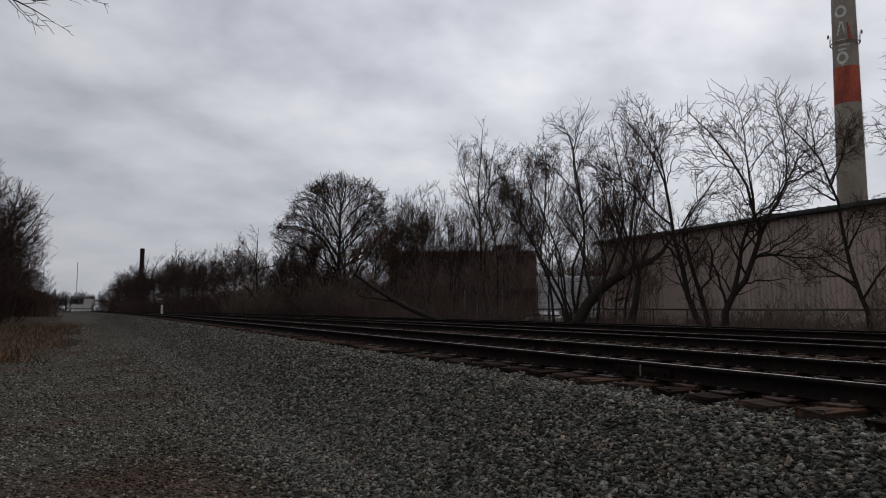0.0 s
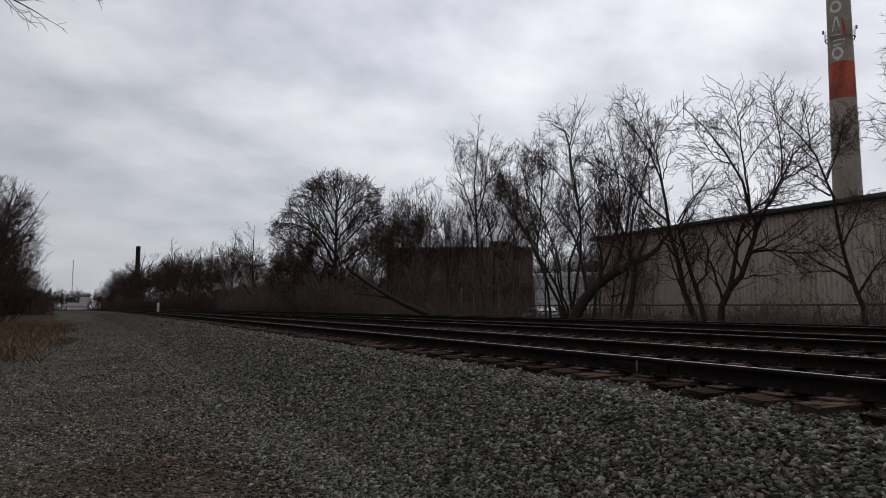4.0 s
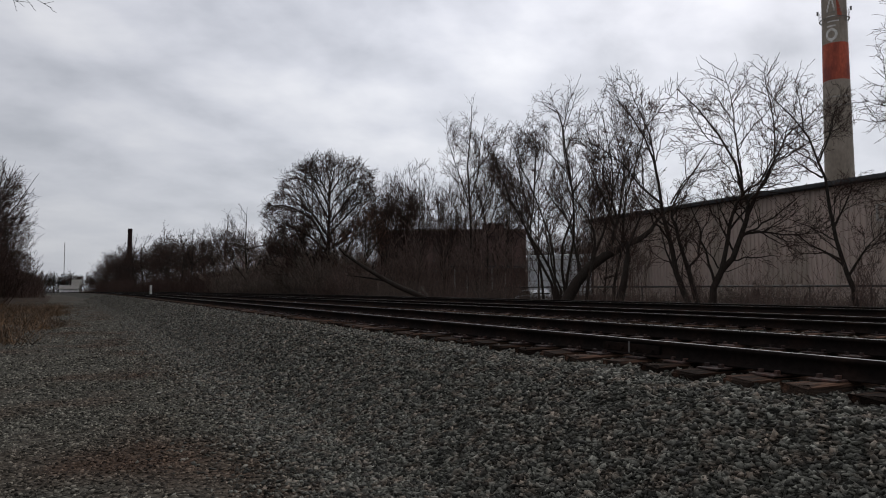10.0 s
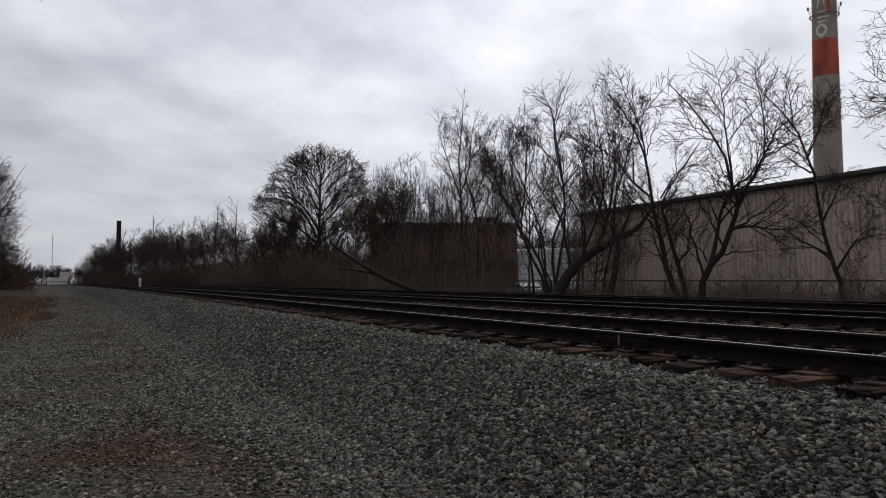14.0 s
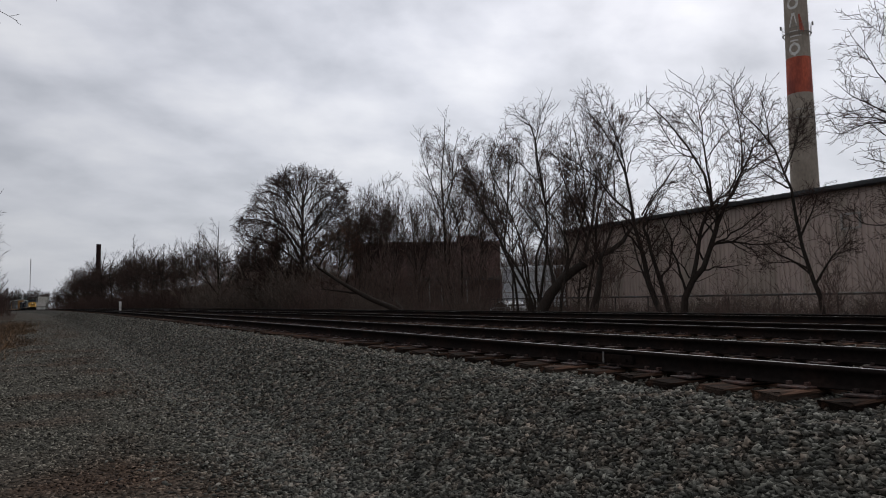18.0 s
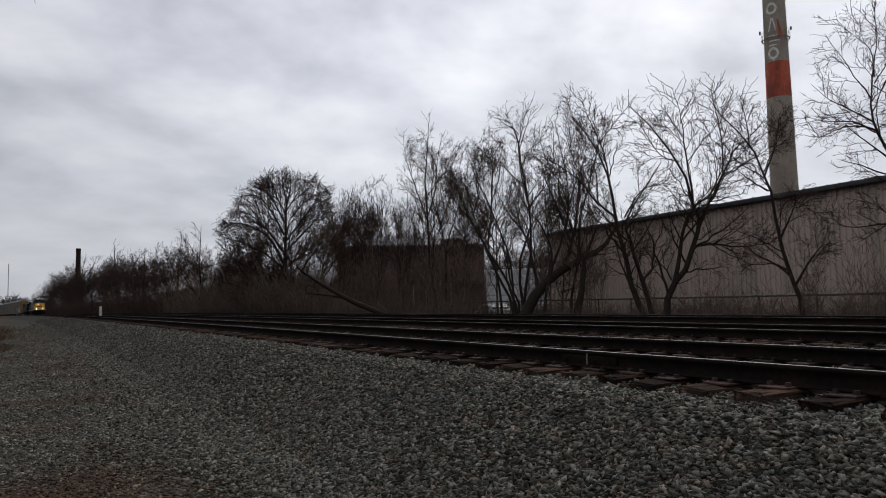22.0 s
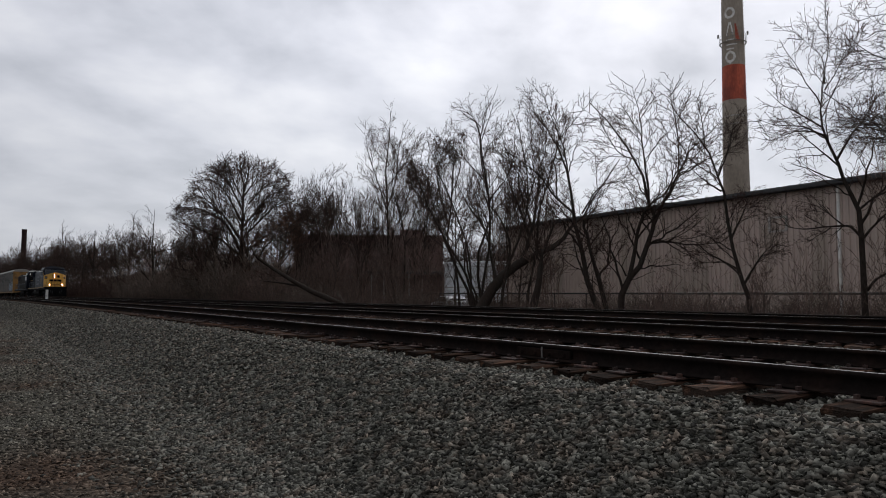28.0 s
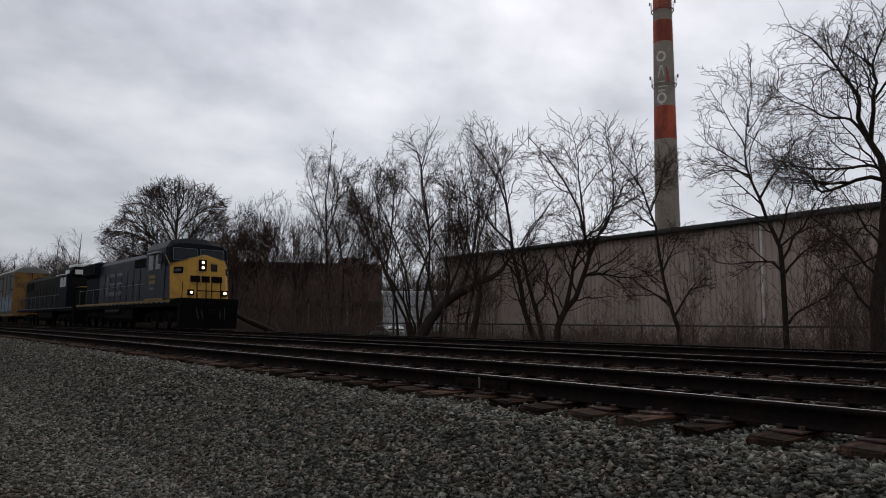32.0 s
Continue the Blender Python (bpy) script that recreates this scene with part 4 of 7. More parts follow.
UPRIGHT = [(20, 0.30, 1.00, 0.24, 7, 0.22, 1.2), (8, 0.36, 0.95, 0.10, 5, 0.2, 0.6), (6, 0.45, 0.95, 0.06, 4, 0.25, 0.4), (2, 0.5, 0.9, 0.03, 2, 0.3, 0.25)]
SPARSE = [(13, 0.38, 0.95, 0.10, 7, 0.27, 0.7), (7, 0.38, 1.05, 0.06, 5, 0.15, 0.4), (5, 0.46, 1.0, 0.04, 4, 0.2, 0.25), (2, 0.5, 0.95, 0.02, 2, 0.3, 0.16)]
HUGE = [(22, 0.40, 0.70, 0.08, 8, 0.10, 1.4), (10, 0.42, 0.80, 0.06, 5, 0.15, 0.8), (6, 0.46, 0.80, 0.06, 4, 0.2, 0.5), (2, 0.5, 0.8, 0.03, 2, 0.3, 0.35)]

def grown(seed, label, x, y, r, steps, tw, *limbs):
    """A bare tree with its own drawn limbs."""
    wide = steps is HUGE
    margin = 0.1 if wide else 0.45 if steps is SPARSE else 0.9
    meshes = tree_meshes(seed, limbs, r, steps, tw, "twig", 0.75 if wide else 0.5, margin, ragged=0.18 if wide else 0.4, lift=0.2 if wide else 0.6)
    plant(x, y, meshes, label, 0.98 if wide else 1.0)


grown(40, "two-stemmed bare locust leaning over the far track", -18.8, 20.5, 0.12, OPEN, 0.0072,
      (0.13, 0.2, 0.0, -0.18, 1.11, -0.69, 2.3, -0.81, 3.46, -1.09, 4.43, -1.2, 5.42, -1.39, 6.65, -1.94, 8.08, -2.81, 9.34),
      (0.12, 0.35, 0.0, 0.06, 1.17, -0.15, 2.3, -0.42, 3.09, -0.65, 4.09, -0.8, 4.6, -0.42, 5.54, 0.16, 6.41, 0.73, 7.27),
      (0.07, -1.14, 4.96, -1.99, 5.76, -2.56, 6.57, -3.46, 7.25, -4.07, 7.61),
      (0.06, -1.32, 6.34, -1.51, 7.58, -2.0, 8.87, -2.28, 9.68),
      (0.045, -0.82, 5.0, -0.13, 6.05, 0.7, 6.3),
      (0.04, -1.8, 7.84, -1.05, 8.78, -0.6, 9.4))
grown(41, "heavy bare tree with a long leaning trunk", -29.4, 22, 0.3, [(7, 0.48, 0.72, 0.25, 7, 0.36, 1.0), (4, 0.52, 0.70, 0.18, 5, 0.25, 0.6), (4, 0.50, 0.70, 0.12, 4, 0.25, 0.35), (2, 0.55, 0.70, 0.1, 3, 0.3, 0.2)], 0.0085,
      (0.370, 0.0, 0.0, 0.52, 1.0, 1.31, 2.36, 2.59, 3.37, 3.63, 3.93, 4.67, 4.49, 5.31, 5.41, 6.33, 6.24),
      (0.139, 2.59, 3.37, 3.1, 4.8, 3.44, 6.29, 3.67, 7.92, 4.19, 9.1),
      (0.090, 3.09, 4.65, 2.65, 6.1, 2.08, 7.55, 1.7, 9.01),
      (0.107, 1.31, 2.36, 1.03, 3.47, 0.65, 5.31, -0.34, 6.78, -0.94, 8.25),
      (0.090, 1.74, 2.79, 2.03, 4.28, 1.46, 5.92, 0.68, 7.17, 0.59, 8.83),
      (0.074, 3.23, 5.28, 2.48, 7.95, 3.11, 9.5),
      (0.066, 3.63, 3.93, 4.3, 5.2, 4.6, 6.6))
grown(42, "short thick broken trunk by the fence", -23.6, 21, 0.2, [(5, 0.45, 0.7, 0.2, 6, 0.5, 0.8), (5, 0.5, 0.7, 0.18, 5, 0.2, 0.4), (4, 0.55, 0.65, 0.12, 4, 0.2, 0.3)], 0.008,
      (0.25, -0.1, 0.0, 0.07, 1.12, 0.33, 2.27, 0.47, 3.49, 0.5, 3.7),
      (0.17, 0.35, 2.3, 0.42, 3.0, 0.47, 3.6),
      (0.07, 0.44, 3.3, 0.86, 4.46, 0.77, 5.44),
      (0.04, 0.44, 3.12, -0.09, 3.98, -0.55, 4.61))
grown(43, "wide forked bare locust before the warehouse", -17.5, 20, 0.19, OPEN, 0.0076,
      (0.140, -0.1, 0.0, -0.01, 1.2, 0.2, 2.08, 0.67, 2.76, 1.05, 3.73, 1.27, 4.5, 1.11, 5.12, 0.71, 6.54, -0.16, 7.9, -1.06, 9.15),
      (0.085, 0.29, 2.27, 0.55, 3.44, 0.71, 4.32, 1.1, 5.1, 1.61, 5.4, 2.08, 6.31, 2.22, 6.99),
      (0.076, 1.21, 4.29, 1.67, 5.23, 2.13, 6.17, 2.59, 7.1, 3.27, 7.72, 3.83, 8.35),
      (0.051, 1.0, 3.58, 1.67, 3.66, 2.35, 3.55, 3.11, 3.58, 3.69, 3.66),
      (0.030, 0.2, 2.37, -0.05, 2.86, -0.5, 3.27, -0.77, 3.67),
      (0.051, 1.06, 5.4, 0.86, 7.1, 0.76, 8.24, 0.48, 9.3),
      (0.051, 2.13, 6.17, 2.12, 7.55, 1.91, 8.69, 1.82, 9.3),
      (0.043, 0.65, 6.69, -0.05, 7.03, -0.68, 8.09, -1.48, 8.75))
grown(44, "slim bare tree before the warehouse wall", -12.4, 20, 0.13, SPARSE, 0.006,
      (0.080, 0.15, 0.0, 0.03, 1.27, -0.08, 1.94, -0.29, 2.59, -0.44, 3.33, -0.6, 4.71, -0.77, 5.43, -1.15, 6.42, -1.76, 7.22, -2.28, 8.04),
      (0.040, -0.11, 2.02, 0.26, 2.66, 0.47, 2.97, 0.75, 3.28),
      (0.040, -0.47, 3.41, -0.16, 4.05, 0.06, 4.52),
      (0.036, -0.17, 2.27, -0.64, 2.68, -1.14, 2.77),
      (0.040, -0.77, 5.43, -0.44, 6.34, -0.3, 7.15),
      (0.032, -0.69, 4.95, -1.19, 5.34, -1.7, 5.87),
      (0.032, -1.15, 6.42, -1.22, 7.27, -1.41, 8.03))
grown(45, "tall bare tree with a crooked trunk before the warehouse", -8.99, 20, 0.15, SPARSE, 0.0058,
      (0.086, 0.05, 0.0, 0.0, 1.21, -0.01, 2.04, -0.05, 3.0, -0.04, 3.81, -0.16, 4.31, -0.32, 4.65, -0.48, 5.12, -0.59, 5.58, -0.81, 6.19, -0.89, 6.54, -0.9, 7.02, -0.83, 7.48, -0.77, 7.9),
      (0.038, -0.9, 7.06, -1.05, 7.42, -1.24, 7.7, -1.39, 8.07, -1.58, 8.45, -1.8, 8.83),
      (0.038, -0.79, 7.65, -0.8, 8.26, -0.89, 8.53, -1.13, 8.79, -1.59, 9.43),
      (0.034, -0.81, 8.0, -0.66, 8.67, -0.67, 9.28, -0.63, 9.72, -0.68, 9.96),
      (0.038, -0.8, 7.48, -0.54, 7.88, -0.37, 8.28, -0.21, 8.61, 0.04, 8.79),
      (0.034, -0.89, 6.42, -1.2, 6.66, -1.58, 6.95, -1.89, 7.16, -2.26, 7.59),
      (0.038, -0.83, 6.16, -1.05, 6.3, -1.36, 6.5, -1.75, 6.57, -2.15, 6.66, -2.47, 6.83),
      (0.026, -1.05, 6.3, -1.44, 6.37, -1.81, 6.28, -2.17, 6.14, -2.36, 6.24),
      (0.045, -0.55, 5.46, -0.31, 5.9, -0.12, 6.22, 0.04, 6.4, 0.24, 6.77, 0.48, 7.16, 0.75, 7.35),
      (0.030, -0.83, 7.43, -0.49, 7.1, -0.2, 6.85, 0.01, 6.49),
      (0.034, -0.08, 4.01, 0.15, 4.21, 0.51, 4.44, 0.94, 4.58, 1.37, 4.72),
      (0.038, -0.05, 3.29, -0.25, 3.53, -0.46, 3.61, -0.99, 3.6, -1.45, 3.58, -1.84, 3.66, -2.07, 3.97),
      (0.026, -0.42, 3.58, -0.68, 3.84, -0.9, 4.09, -1.09, 4.32),
      (0.038, 0.01, 3.24, 0.26, 3.56, 0.56, 3.87, 0.92, 4.1, 1.48, 4.31),
      (0.041, 0.05, 1.8, 0.28, 2.12, 0.71, 2.36, 1.13, 2.59, 1.68, 2.66))
grown(46, "big dark bare tree with drooping dense twigs", -6.21, 18.5, 0.25, DENSE, 0.0062,
      (0.177, 0.0, 0.0, 0.0, 1.14, 0.04, 2.01, 0.14, 2.81, 0.22, 3.49, 0.3, 4.17, 0.38, 4.85, 0.35, 5.55, 0.21, 6.1, -0.01, 6.51, -0.1, 7.1, -0.14, 7.61, -0.3, 7.96, -0.53, 8.35),
      (0.042, -0.14, 7.61, -0.53, 8.35, -0.71, 8.68, -1.01, 9.12, -1.39, 9.43, -1.67, 9.62),
      (0.042, 0.03, 6.43, -0.21, 6.86, -0.41, 6.97, -0.72, 7.02, -0.96, 7.12, -1.21, 7.35, -1.53, 7.55, -1.78, 7.75, -2.03, 8.07),
      (0.069, 0.1, 6.28, 0.19, 6.98, 0.22, 7.55, 0.31, 7.82, 0.23, 8.2, 0.35, 8.61, 0.49, 8.94, 0.62, 9.34),
      (0.030, 0.23, 8.2, -0.03, 8.54, -0.27, 8.81, -0.38, 9.06, -0.61, 9.45),
      (0.020, -0.53, 8.35, -0.9, 8.6, -1.28, 8.72, -1.61, 8.74, -1.92, 8.88),
      (0.020, -0.41, 8.28, -0.72, 8.31, -0.99, 8.06, -1.2, 7.68),
      (0.045, 0.38, 5.47, 0.07, 5.69, -0.41, 5.69, -0.9, 5.73, -1.4, 5.85, -1.79, 5.94, -2.19, 5.94),
      (0.055, 0.4, 5.26, -0.06, 5.42, -0.43, 5.28, -0.8, 5.17, -1.07, 5.17, -1.16, 5.42, -1.34, 5.66, -1.66, 5.82, -1.85, 5.91, -2.33, 5.82),
      (0.025, -0.41, 5.69, -0.66, 5.44, -1.04, 5.34),
      (0.060, 0.37, 5.55, 0.67, 6.2, 0.95, 7.14, 1.17, 8.08, 1.15, 8.79),
      (0.045, 0.35, 4.85, 0.74, 5.23, 1.19, 5.45, 1.51, 5.28),
      (0.035, 0.25, 7.4, 0.59, 7.91, 0.79, 8.58, 0.94, 9.13),
      (0.030, 0.22, 3.49, -0.16, 3.3, -0.52, 3.18, -0.89, 3.12),
      (0.025, 0.27, 3.9, 0.0, 4.19, -0.24, 4.07, -0.49, 3.8))
grown(47, "broad rounded bare willow beside the line", -68.26, 22.2, 0.3, HUGE, 0.014,
      (0.260, -0.1, 0.0, 0.0, 1.4, -0.11, 4.58, -0.1, 7.49, -0.03, 10.43, 0.05, 12.79, -0.21, 14.57, -0.41, 16.05),
      (0.169, -0.25, 6.33, -1.44, 8.64, -2.88, 9.78, -4.31, 10.34, -5.44, 10.43, -6.67, 10.28),
      (0.143, -0.24, 5.74, -1.98, 7.18, -3.7, 8.02, -5.12, 8.58, -6.25, 8.85),
      (0.169, -0.27, 7.49, -1.45, 9.23, -2.62, 10.67, -3.77, 11.52, -4.63, 11.96, -5.47, 11.77),
      (0.169, -0.13, 9.25, -1.2, 11.29, -2.08, 12.74, -3.24, 13.59, -4.38, 13.55, -5.12, 13.53),
      (0.156, -0.03, 10.43, -1.22, 12.76, -2.1, 13.92, -2.98, 14.77, -3.45, 15.53),
      (0.130, -0.05, 11.61, -0.94, 13.36, -1.55, 14.82, -2.14, 15.99),
      (0.130, 0.06, 12.2, 0.49, 13.99, 0.47, 15.48, 0.17, 16.37),
      (0.156, 0.12, 11.91, 1.08, 13.42, 1.65, 14.63, 2.81, 15.14, 3.7, 15.17),
      (0.130, 0.54, 11.03, 1.79, 12.54, 3.13, 13.47, 3.54, 13.79),
      (0.143, 0.11, 8.67, 1.42, 10.46, 2.56, 11.97, 3.43, 12.77),
      (0.143, 0.02, 7.5, 1.72, 9.29, 3.16, 10.8, 4.33, 11.42),
      (0.143, 0.04, 5.75, 1.75, 7.23, 3.48, 8.73, 4.35, 9.63),
      (0.130, -0.22, 4.58, -1.94, 5.15, -3.36, 5.13, -5.05, 5.4, -6.19, 6.25),
      (0.169, 1.18, 6.64, 3.49, 7.84, 4.95, 8.75, 6.41, 9.85, 7.6, 10.3),
      (0.195, -0.5, 0.0, -1.2, 3.0, -2.5, 6.0, -4.0, 9.0),
      (0.169, -0.6, 0.0, -2.0, 2.5, -4.0, 5.0, -5.5, 7.3),
      (0.169, 0.4, 0.0, 1.2, 3.5, 2.3, 7.0, 3.2, 10.2),
      (0.169, 0.2, 0.0, 0.6, 5.0, 0.3, 9.0, -0.8, 13.0),
      (0.130, -0.8, 0.0, -3.0, 1.8, -5.0, 3.6, -6.3, 5.2),
      (0.130, 0.6, 0.0, 2.2, 2.6, 3.8, 5.0, 4.6, 7.5))
grown(48, "fallen brown trunk leaning out of the brush", -39.3, 18.8, 0.2, [(5, 0.25, 0.7, 0.3, 6, 0.3, 0.7), (5, 0.5, 0.7, 0.18, 5, 0.2, 0.4), (3, 0.5, 0.7, 0.18, 4, 0.2, 0.3)], 0.009,
      (0.22, 1.2, 0.5, 0.0, 1.16, -2.19, 2.18, -3.81, 3.19, -4.94, 4.03, -5.26, 4.69),
      (0.1, -4.78, 3.86, -4.13, 4.84, -2.83, 5.57, -1.51, 6.64),
      (0.08, -2.19, 2.18, -3.81, 2.41, -4.78, 2.52))
grown(49, "many-stemmed bare tree spreading from one root", -30.0, 22.5, 0.13, GROVE, 0.0078,
      (0.098, 0.1, 0.0, 0.0, 1.52, -0.37, 2.65, -1.37, 4.45, -2.47, 6.45, -3.09, 8.12, -3.4, 9.3),
      (0.084, -0.1, 0.0, -0.14, 2.16, -0.37, 4.43, -1.23, 6.9, -2.09, 8.91, -2.56, 10.1),
      (0.098, 0.3, 0.0, 0.5, 2.15, 0.99, 5.36, 0.58, 7.99, 0.24, 10.48, -0.8, 11.28),
      (0.049, -1.23, 6.9, -1.11, 8.88, -1.39, 10.55),
      (0.042, 0.78, 6.67, 1.95, 8.27, 2.18, 10.4),
      (0.042, 0.38, 9.64, 0.91, 11.28, 1.1, 12.0))
grown(50, "straight tall bare tree with an upright crown", -48.03, 28, 0.16, UPRIGHT, 0.0085,
      (0.15, 0.0, 0.0, 0.0, 1.5, -0.32, 4.42, -0.46, 7.15, -0.55, 9.91, -0.56, 12.69, -0.42, 15.04, -0.35, 16.83),
      (0.07, -0.49, 8.99, 0.11, 10.85, 0.26, 12.71, 0.59, 15.07, 1.12, 16.6),
      (0.06, -0.5, 8.4, -1.4, 11.0, -2.2, 13.6, -2.5, 15.2),
      (0.05, -0.52, 10.6, 0.9, 12.4, 1.9, 14.6))
grown(55, "bare tree crossing its straight neighbour", -47.2, 28.6, 0.11, UPRIGHT, 0.0085,
      (0.11, 0.0, 0.0, 0.0, 1.5, -0.07, 5.8, -0.42, 8.09, -0.9, 9.69, -1.16, 11.3, -0.6, 13.25),
      (0.06, -0.1, 6.2, 0.9, 9.0, 1.7, 11.8, 2.0, 13.6),
      (0.05, -0.42, 8.1, 0.4, 10.4, 0.9, 13.0))
grown(51, "slim leaning bare tree in the grove", -35.45, 25.5, 0.13, GROVE, 0.0078,
      (0.0864, 0.0, 0.0, 0.0, 1.56, -0.38, 3.88, -0.92, 4.95, -1.41, 6.39, -1.67, 7.48, -2.05, 8.93, -2.53, 10.03, -2.33, 11.51),
      (0.0432, -1.67, 7.48, -1.32, 8.94, -1.52, 10.41, -1.9, 11.51),
      (0.036, -1.41, 6.39, -2.21, 7.47, -2.94, 8.38, -3.25, 9.65))
grown(52, "upright forked bare tree in the grove", -32.35, 24, 0.14, GROVE, 0.0078,
      (0.0936, 0.0, 0.0, 0.0, 1.57, -0.53, 2.72, -1.11, 4.04, -1.28, 5.36, -1.1, 7.04, -0.98, 8.72, -0.93, 10.42, -1.21, 11.52),
      (0.0504, -1.22, 5.7, -1.63, 7.03, -1.92, 8.72, -1.5, 10.08, -1.67, 11.1),
      (0.0432, -1.04, 7.71, -0.58, 9.07, -0.49, 10.43, -0.16, 11.63))
grown(53, "tall curving bare tree in the grove", -31.04, 23.5, 0.13, GROVE, 0.0075,
      (0.0864, 0.32, 0.0, 0.32, 1.58, -0.01, 3.65, 0.56, 5.25, 0.78, 6.22, 0.55, 7.85, 0.28, 9.15, 0.21, 10.8, 0.44, 11.8, 1.02, 13.0),
      (0.0792, 0.0, 0.0, 0.0, 1.58, -0.49, 3.0, -0.72, 4.6, -1.12, 6.21, -1.64, 7.35, -2.24, 8.65),
      (0.0432, 0.48, 8.01, -0.2, 8.82, -0.85, 9.48, -1.28, 9.8),
      (0.036, 0.28, 9.15, 0.77, 10.14, 1.41, 10.64, 1.74, 11.64),
      (0.0324, 0.24, 11.07, -0.38, 11.79, -0.87, 12.13))
grown(54, "slanting bare tree with an arching crown", -28.17, 23, 0.13, GROVE, 0.0075,
      (0.0864, 0.0, 0.0, 0.0, 1.59, 0.44, 3.52, 0.98, 5.02, 1.34, 5.92, 1.34, 7.13, 1.28, 8.35, 1.05, 9.58, 0.8, 11.13),
      (0.0504, 1.34, 6.83, 0.89, 8.05, 0.14, 8.97, -0.41, 9.49),
      (0.0504, 1.34, 6.53, 1.73, 7.74, 2.1, 8.66, 2.31, 9.58, 2.11, 10.75),
      (0.036, 1.2, 8.97, 1.59, 9.89, 1.74, 10.97, 1.5, 11.9))
grown(56, "slender bare tree rising beside the leaning trunk", -27.86, 24.5, 0.12, GROVE, 0.0075,
      (0.0792, 0.0, 0.0, 0.0, 1.6, 0.46, 4.17, 0.62, 5.7, 0.99, 7.23, 1.39, 8.78, 1.71, 10.34, 1.56, 11.6),
      (0.0432, 0.99, 7.23, 0.63, 8.48, 0.26, 9.73, 0.02, 10.99, 0.27, 12.09),
      (0.036, 1.55, 9.72, 2.01, 10.81, 2.17, 11.75))


def free_limbs(seed, h, w, stems):
    """Limbs of an ordinary tree of height h and half-width w."""
    rng = random.Random(seed)
    out = [(0, 0, rng.uniform(-.1, .1) * w, h * .33, rng.uniform(-.15, .15) * w, h * .6, rng.uniform(-.3, .3) * w, h * .93)]
    for k in range(stems):
        z = h * rng.uniform(0.12, 0.55)
        s = (-1) ** k * rng.uniform(0.5, 1.0) * w
        top = h * rng.uniform(0.80, 0.95) * (1 - 0.38 * (abs(s) / w) ** 2)
        out.append((0, z, s * 0.62, z + (top - z) * 0.38, s, top))
    return out


ROUND = [(11, 0.40, 0.85, 0.16, 6, 0.2, 1.0), (7, 0.48, 0.75, 0.14, 4, 0.25, 0.7), (5, 0.55, 0.75, 0.12, 3, 0.3, 0.5)]
POOL = [tree_meshes(200 + k, free_limbs(k, 14, w, s), 0.2, ROUND, tw, "twig", 0.9, 0.6, 0.2) for k, (w, s, tw) in enumerate(((6.2, 9, 0.011), (3.8, 7, 0.010), (7.0, 10, 0.011), (3.0, 6, 0.009), (4.6, 8, 0.010)))]
LEFT = [tree_meshes(230 + k, free_limbs(20 + k, 14, 6.0, 10), 0.22, ROUND, 0.012, "twig", 0.9, 0.6, 0.25) for k in range(2)]
RED = tree_meshes(260, free_limbs(9, 14, 3.6, 7), 0.15, ROUND, 0.0095, "twig_red", 0.9)



def stem_limbs(seed, h, w):
    """A slender wood tree: a clear stem with steep limbs in its upper part."""
    rng = random.Random(seed)
    lean = rng.uniform(-0.08, 0.08) * h
    out = [(0.075, 0, 0, lean * 0.3, h * .3, lean * 0.7, h * .62, lean, h * .95)]
    for k in range(9):
        f = rng.uniform(0.25, 0.75)
        s = (-1) ** k * rng.uniform(0.4, 1.0) * w
        out.append((0.035, lean * f, h * f, lean * f + s * 0.55, h * (f + 0.16), lean * f + s, h * min(0.97, f + rng.uniform(0.28, 0.42))))
    return out


WOOD = [(11, 0.36, 0.72, 0.30, 6, 0.18, 0.9), (7, 0.44, 0.70, 0.20, 5, 0.2, 0.5), (5, 0.48, 0.70, 0.16, 4, 0.25, 0.3)]
SLIM = [tree_meshes(320 + k, stem_limbs(60 + k, 13, w), 0.075, WOOD, 0.0085, "twig", 0.8, 0.5, 0.2) for k, w in enumerate((2.2, 2.8, 1.8, 2.5))]
# the row of slimmer trees between the willow and the grove
NEAR_WOOD = [(-46.5, 29.5, 13.0), (-43.0, 30.5, 13.0), (-36.0, 30.0, 12.0), (-31.0, 28.0, 11.5), (-50.6, 30.0, 12.0), (-39.5, 31.5, 12.0), (-47.6, 31.4, 10.5), (-49.2, 30.6, 10.0)]
FAR_WOOD = [(-70.6, 29.8, 15.6), (-67.5, 31, 14.0), (-62.4, 30, 15.0), (-57.0, 30.0, 12.5), (-59.0, 27.0, 12.0), (-74.0, 30.0, 14.0), (-65.0, 28.0, 13.5), (-54.5, 31.0, 13.5), (-52.5, 27.5, 11.5), (-49.5, 26.0, 9.5), (-55.5, 26.2, 10.0), (-60.5, 25.2, 10.5), (-63.5, 25.8, 11.5)]
for k, (x, y, h) in enumerate(NEAR_WOOD + FAR_WOOD):
    plant(x, y, SLIM[k % 4], "slim bare tree in a thin wood", h / 13, random.Random(k).uniform(0, 6), "slim trees of the wood")
plant(-59.0, 22.6, RED, "reddish bare shrubby tree beside the willow", 0.78, 1.0)
FAR = [tree_meshes(280 + k, free_limbs(31 + k, 14, 5.0, 7), 0.3, [(10, 0.42, 0.80, 0.2, 5, 0.2, 1.2), (7, 0.50, 0.72, 0.15, 4, 0.25, 0.8), (4, 0.52, 0.72, 0.15, 3, 0.25, 0.5)], 0.028, "twig", 0.9, 0.6, 0.2) for k in range(2)]
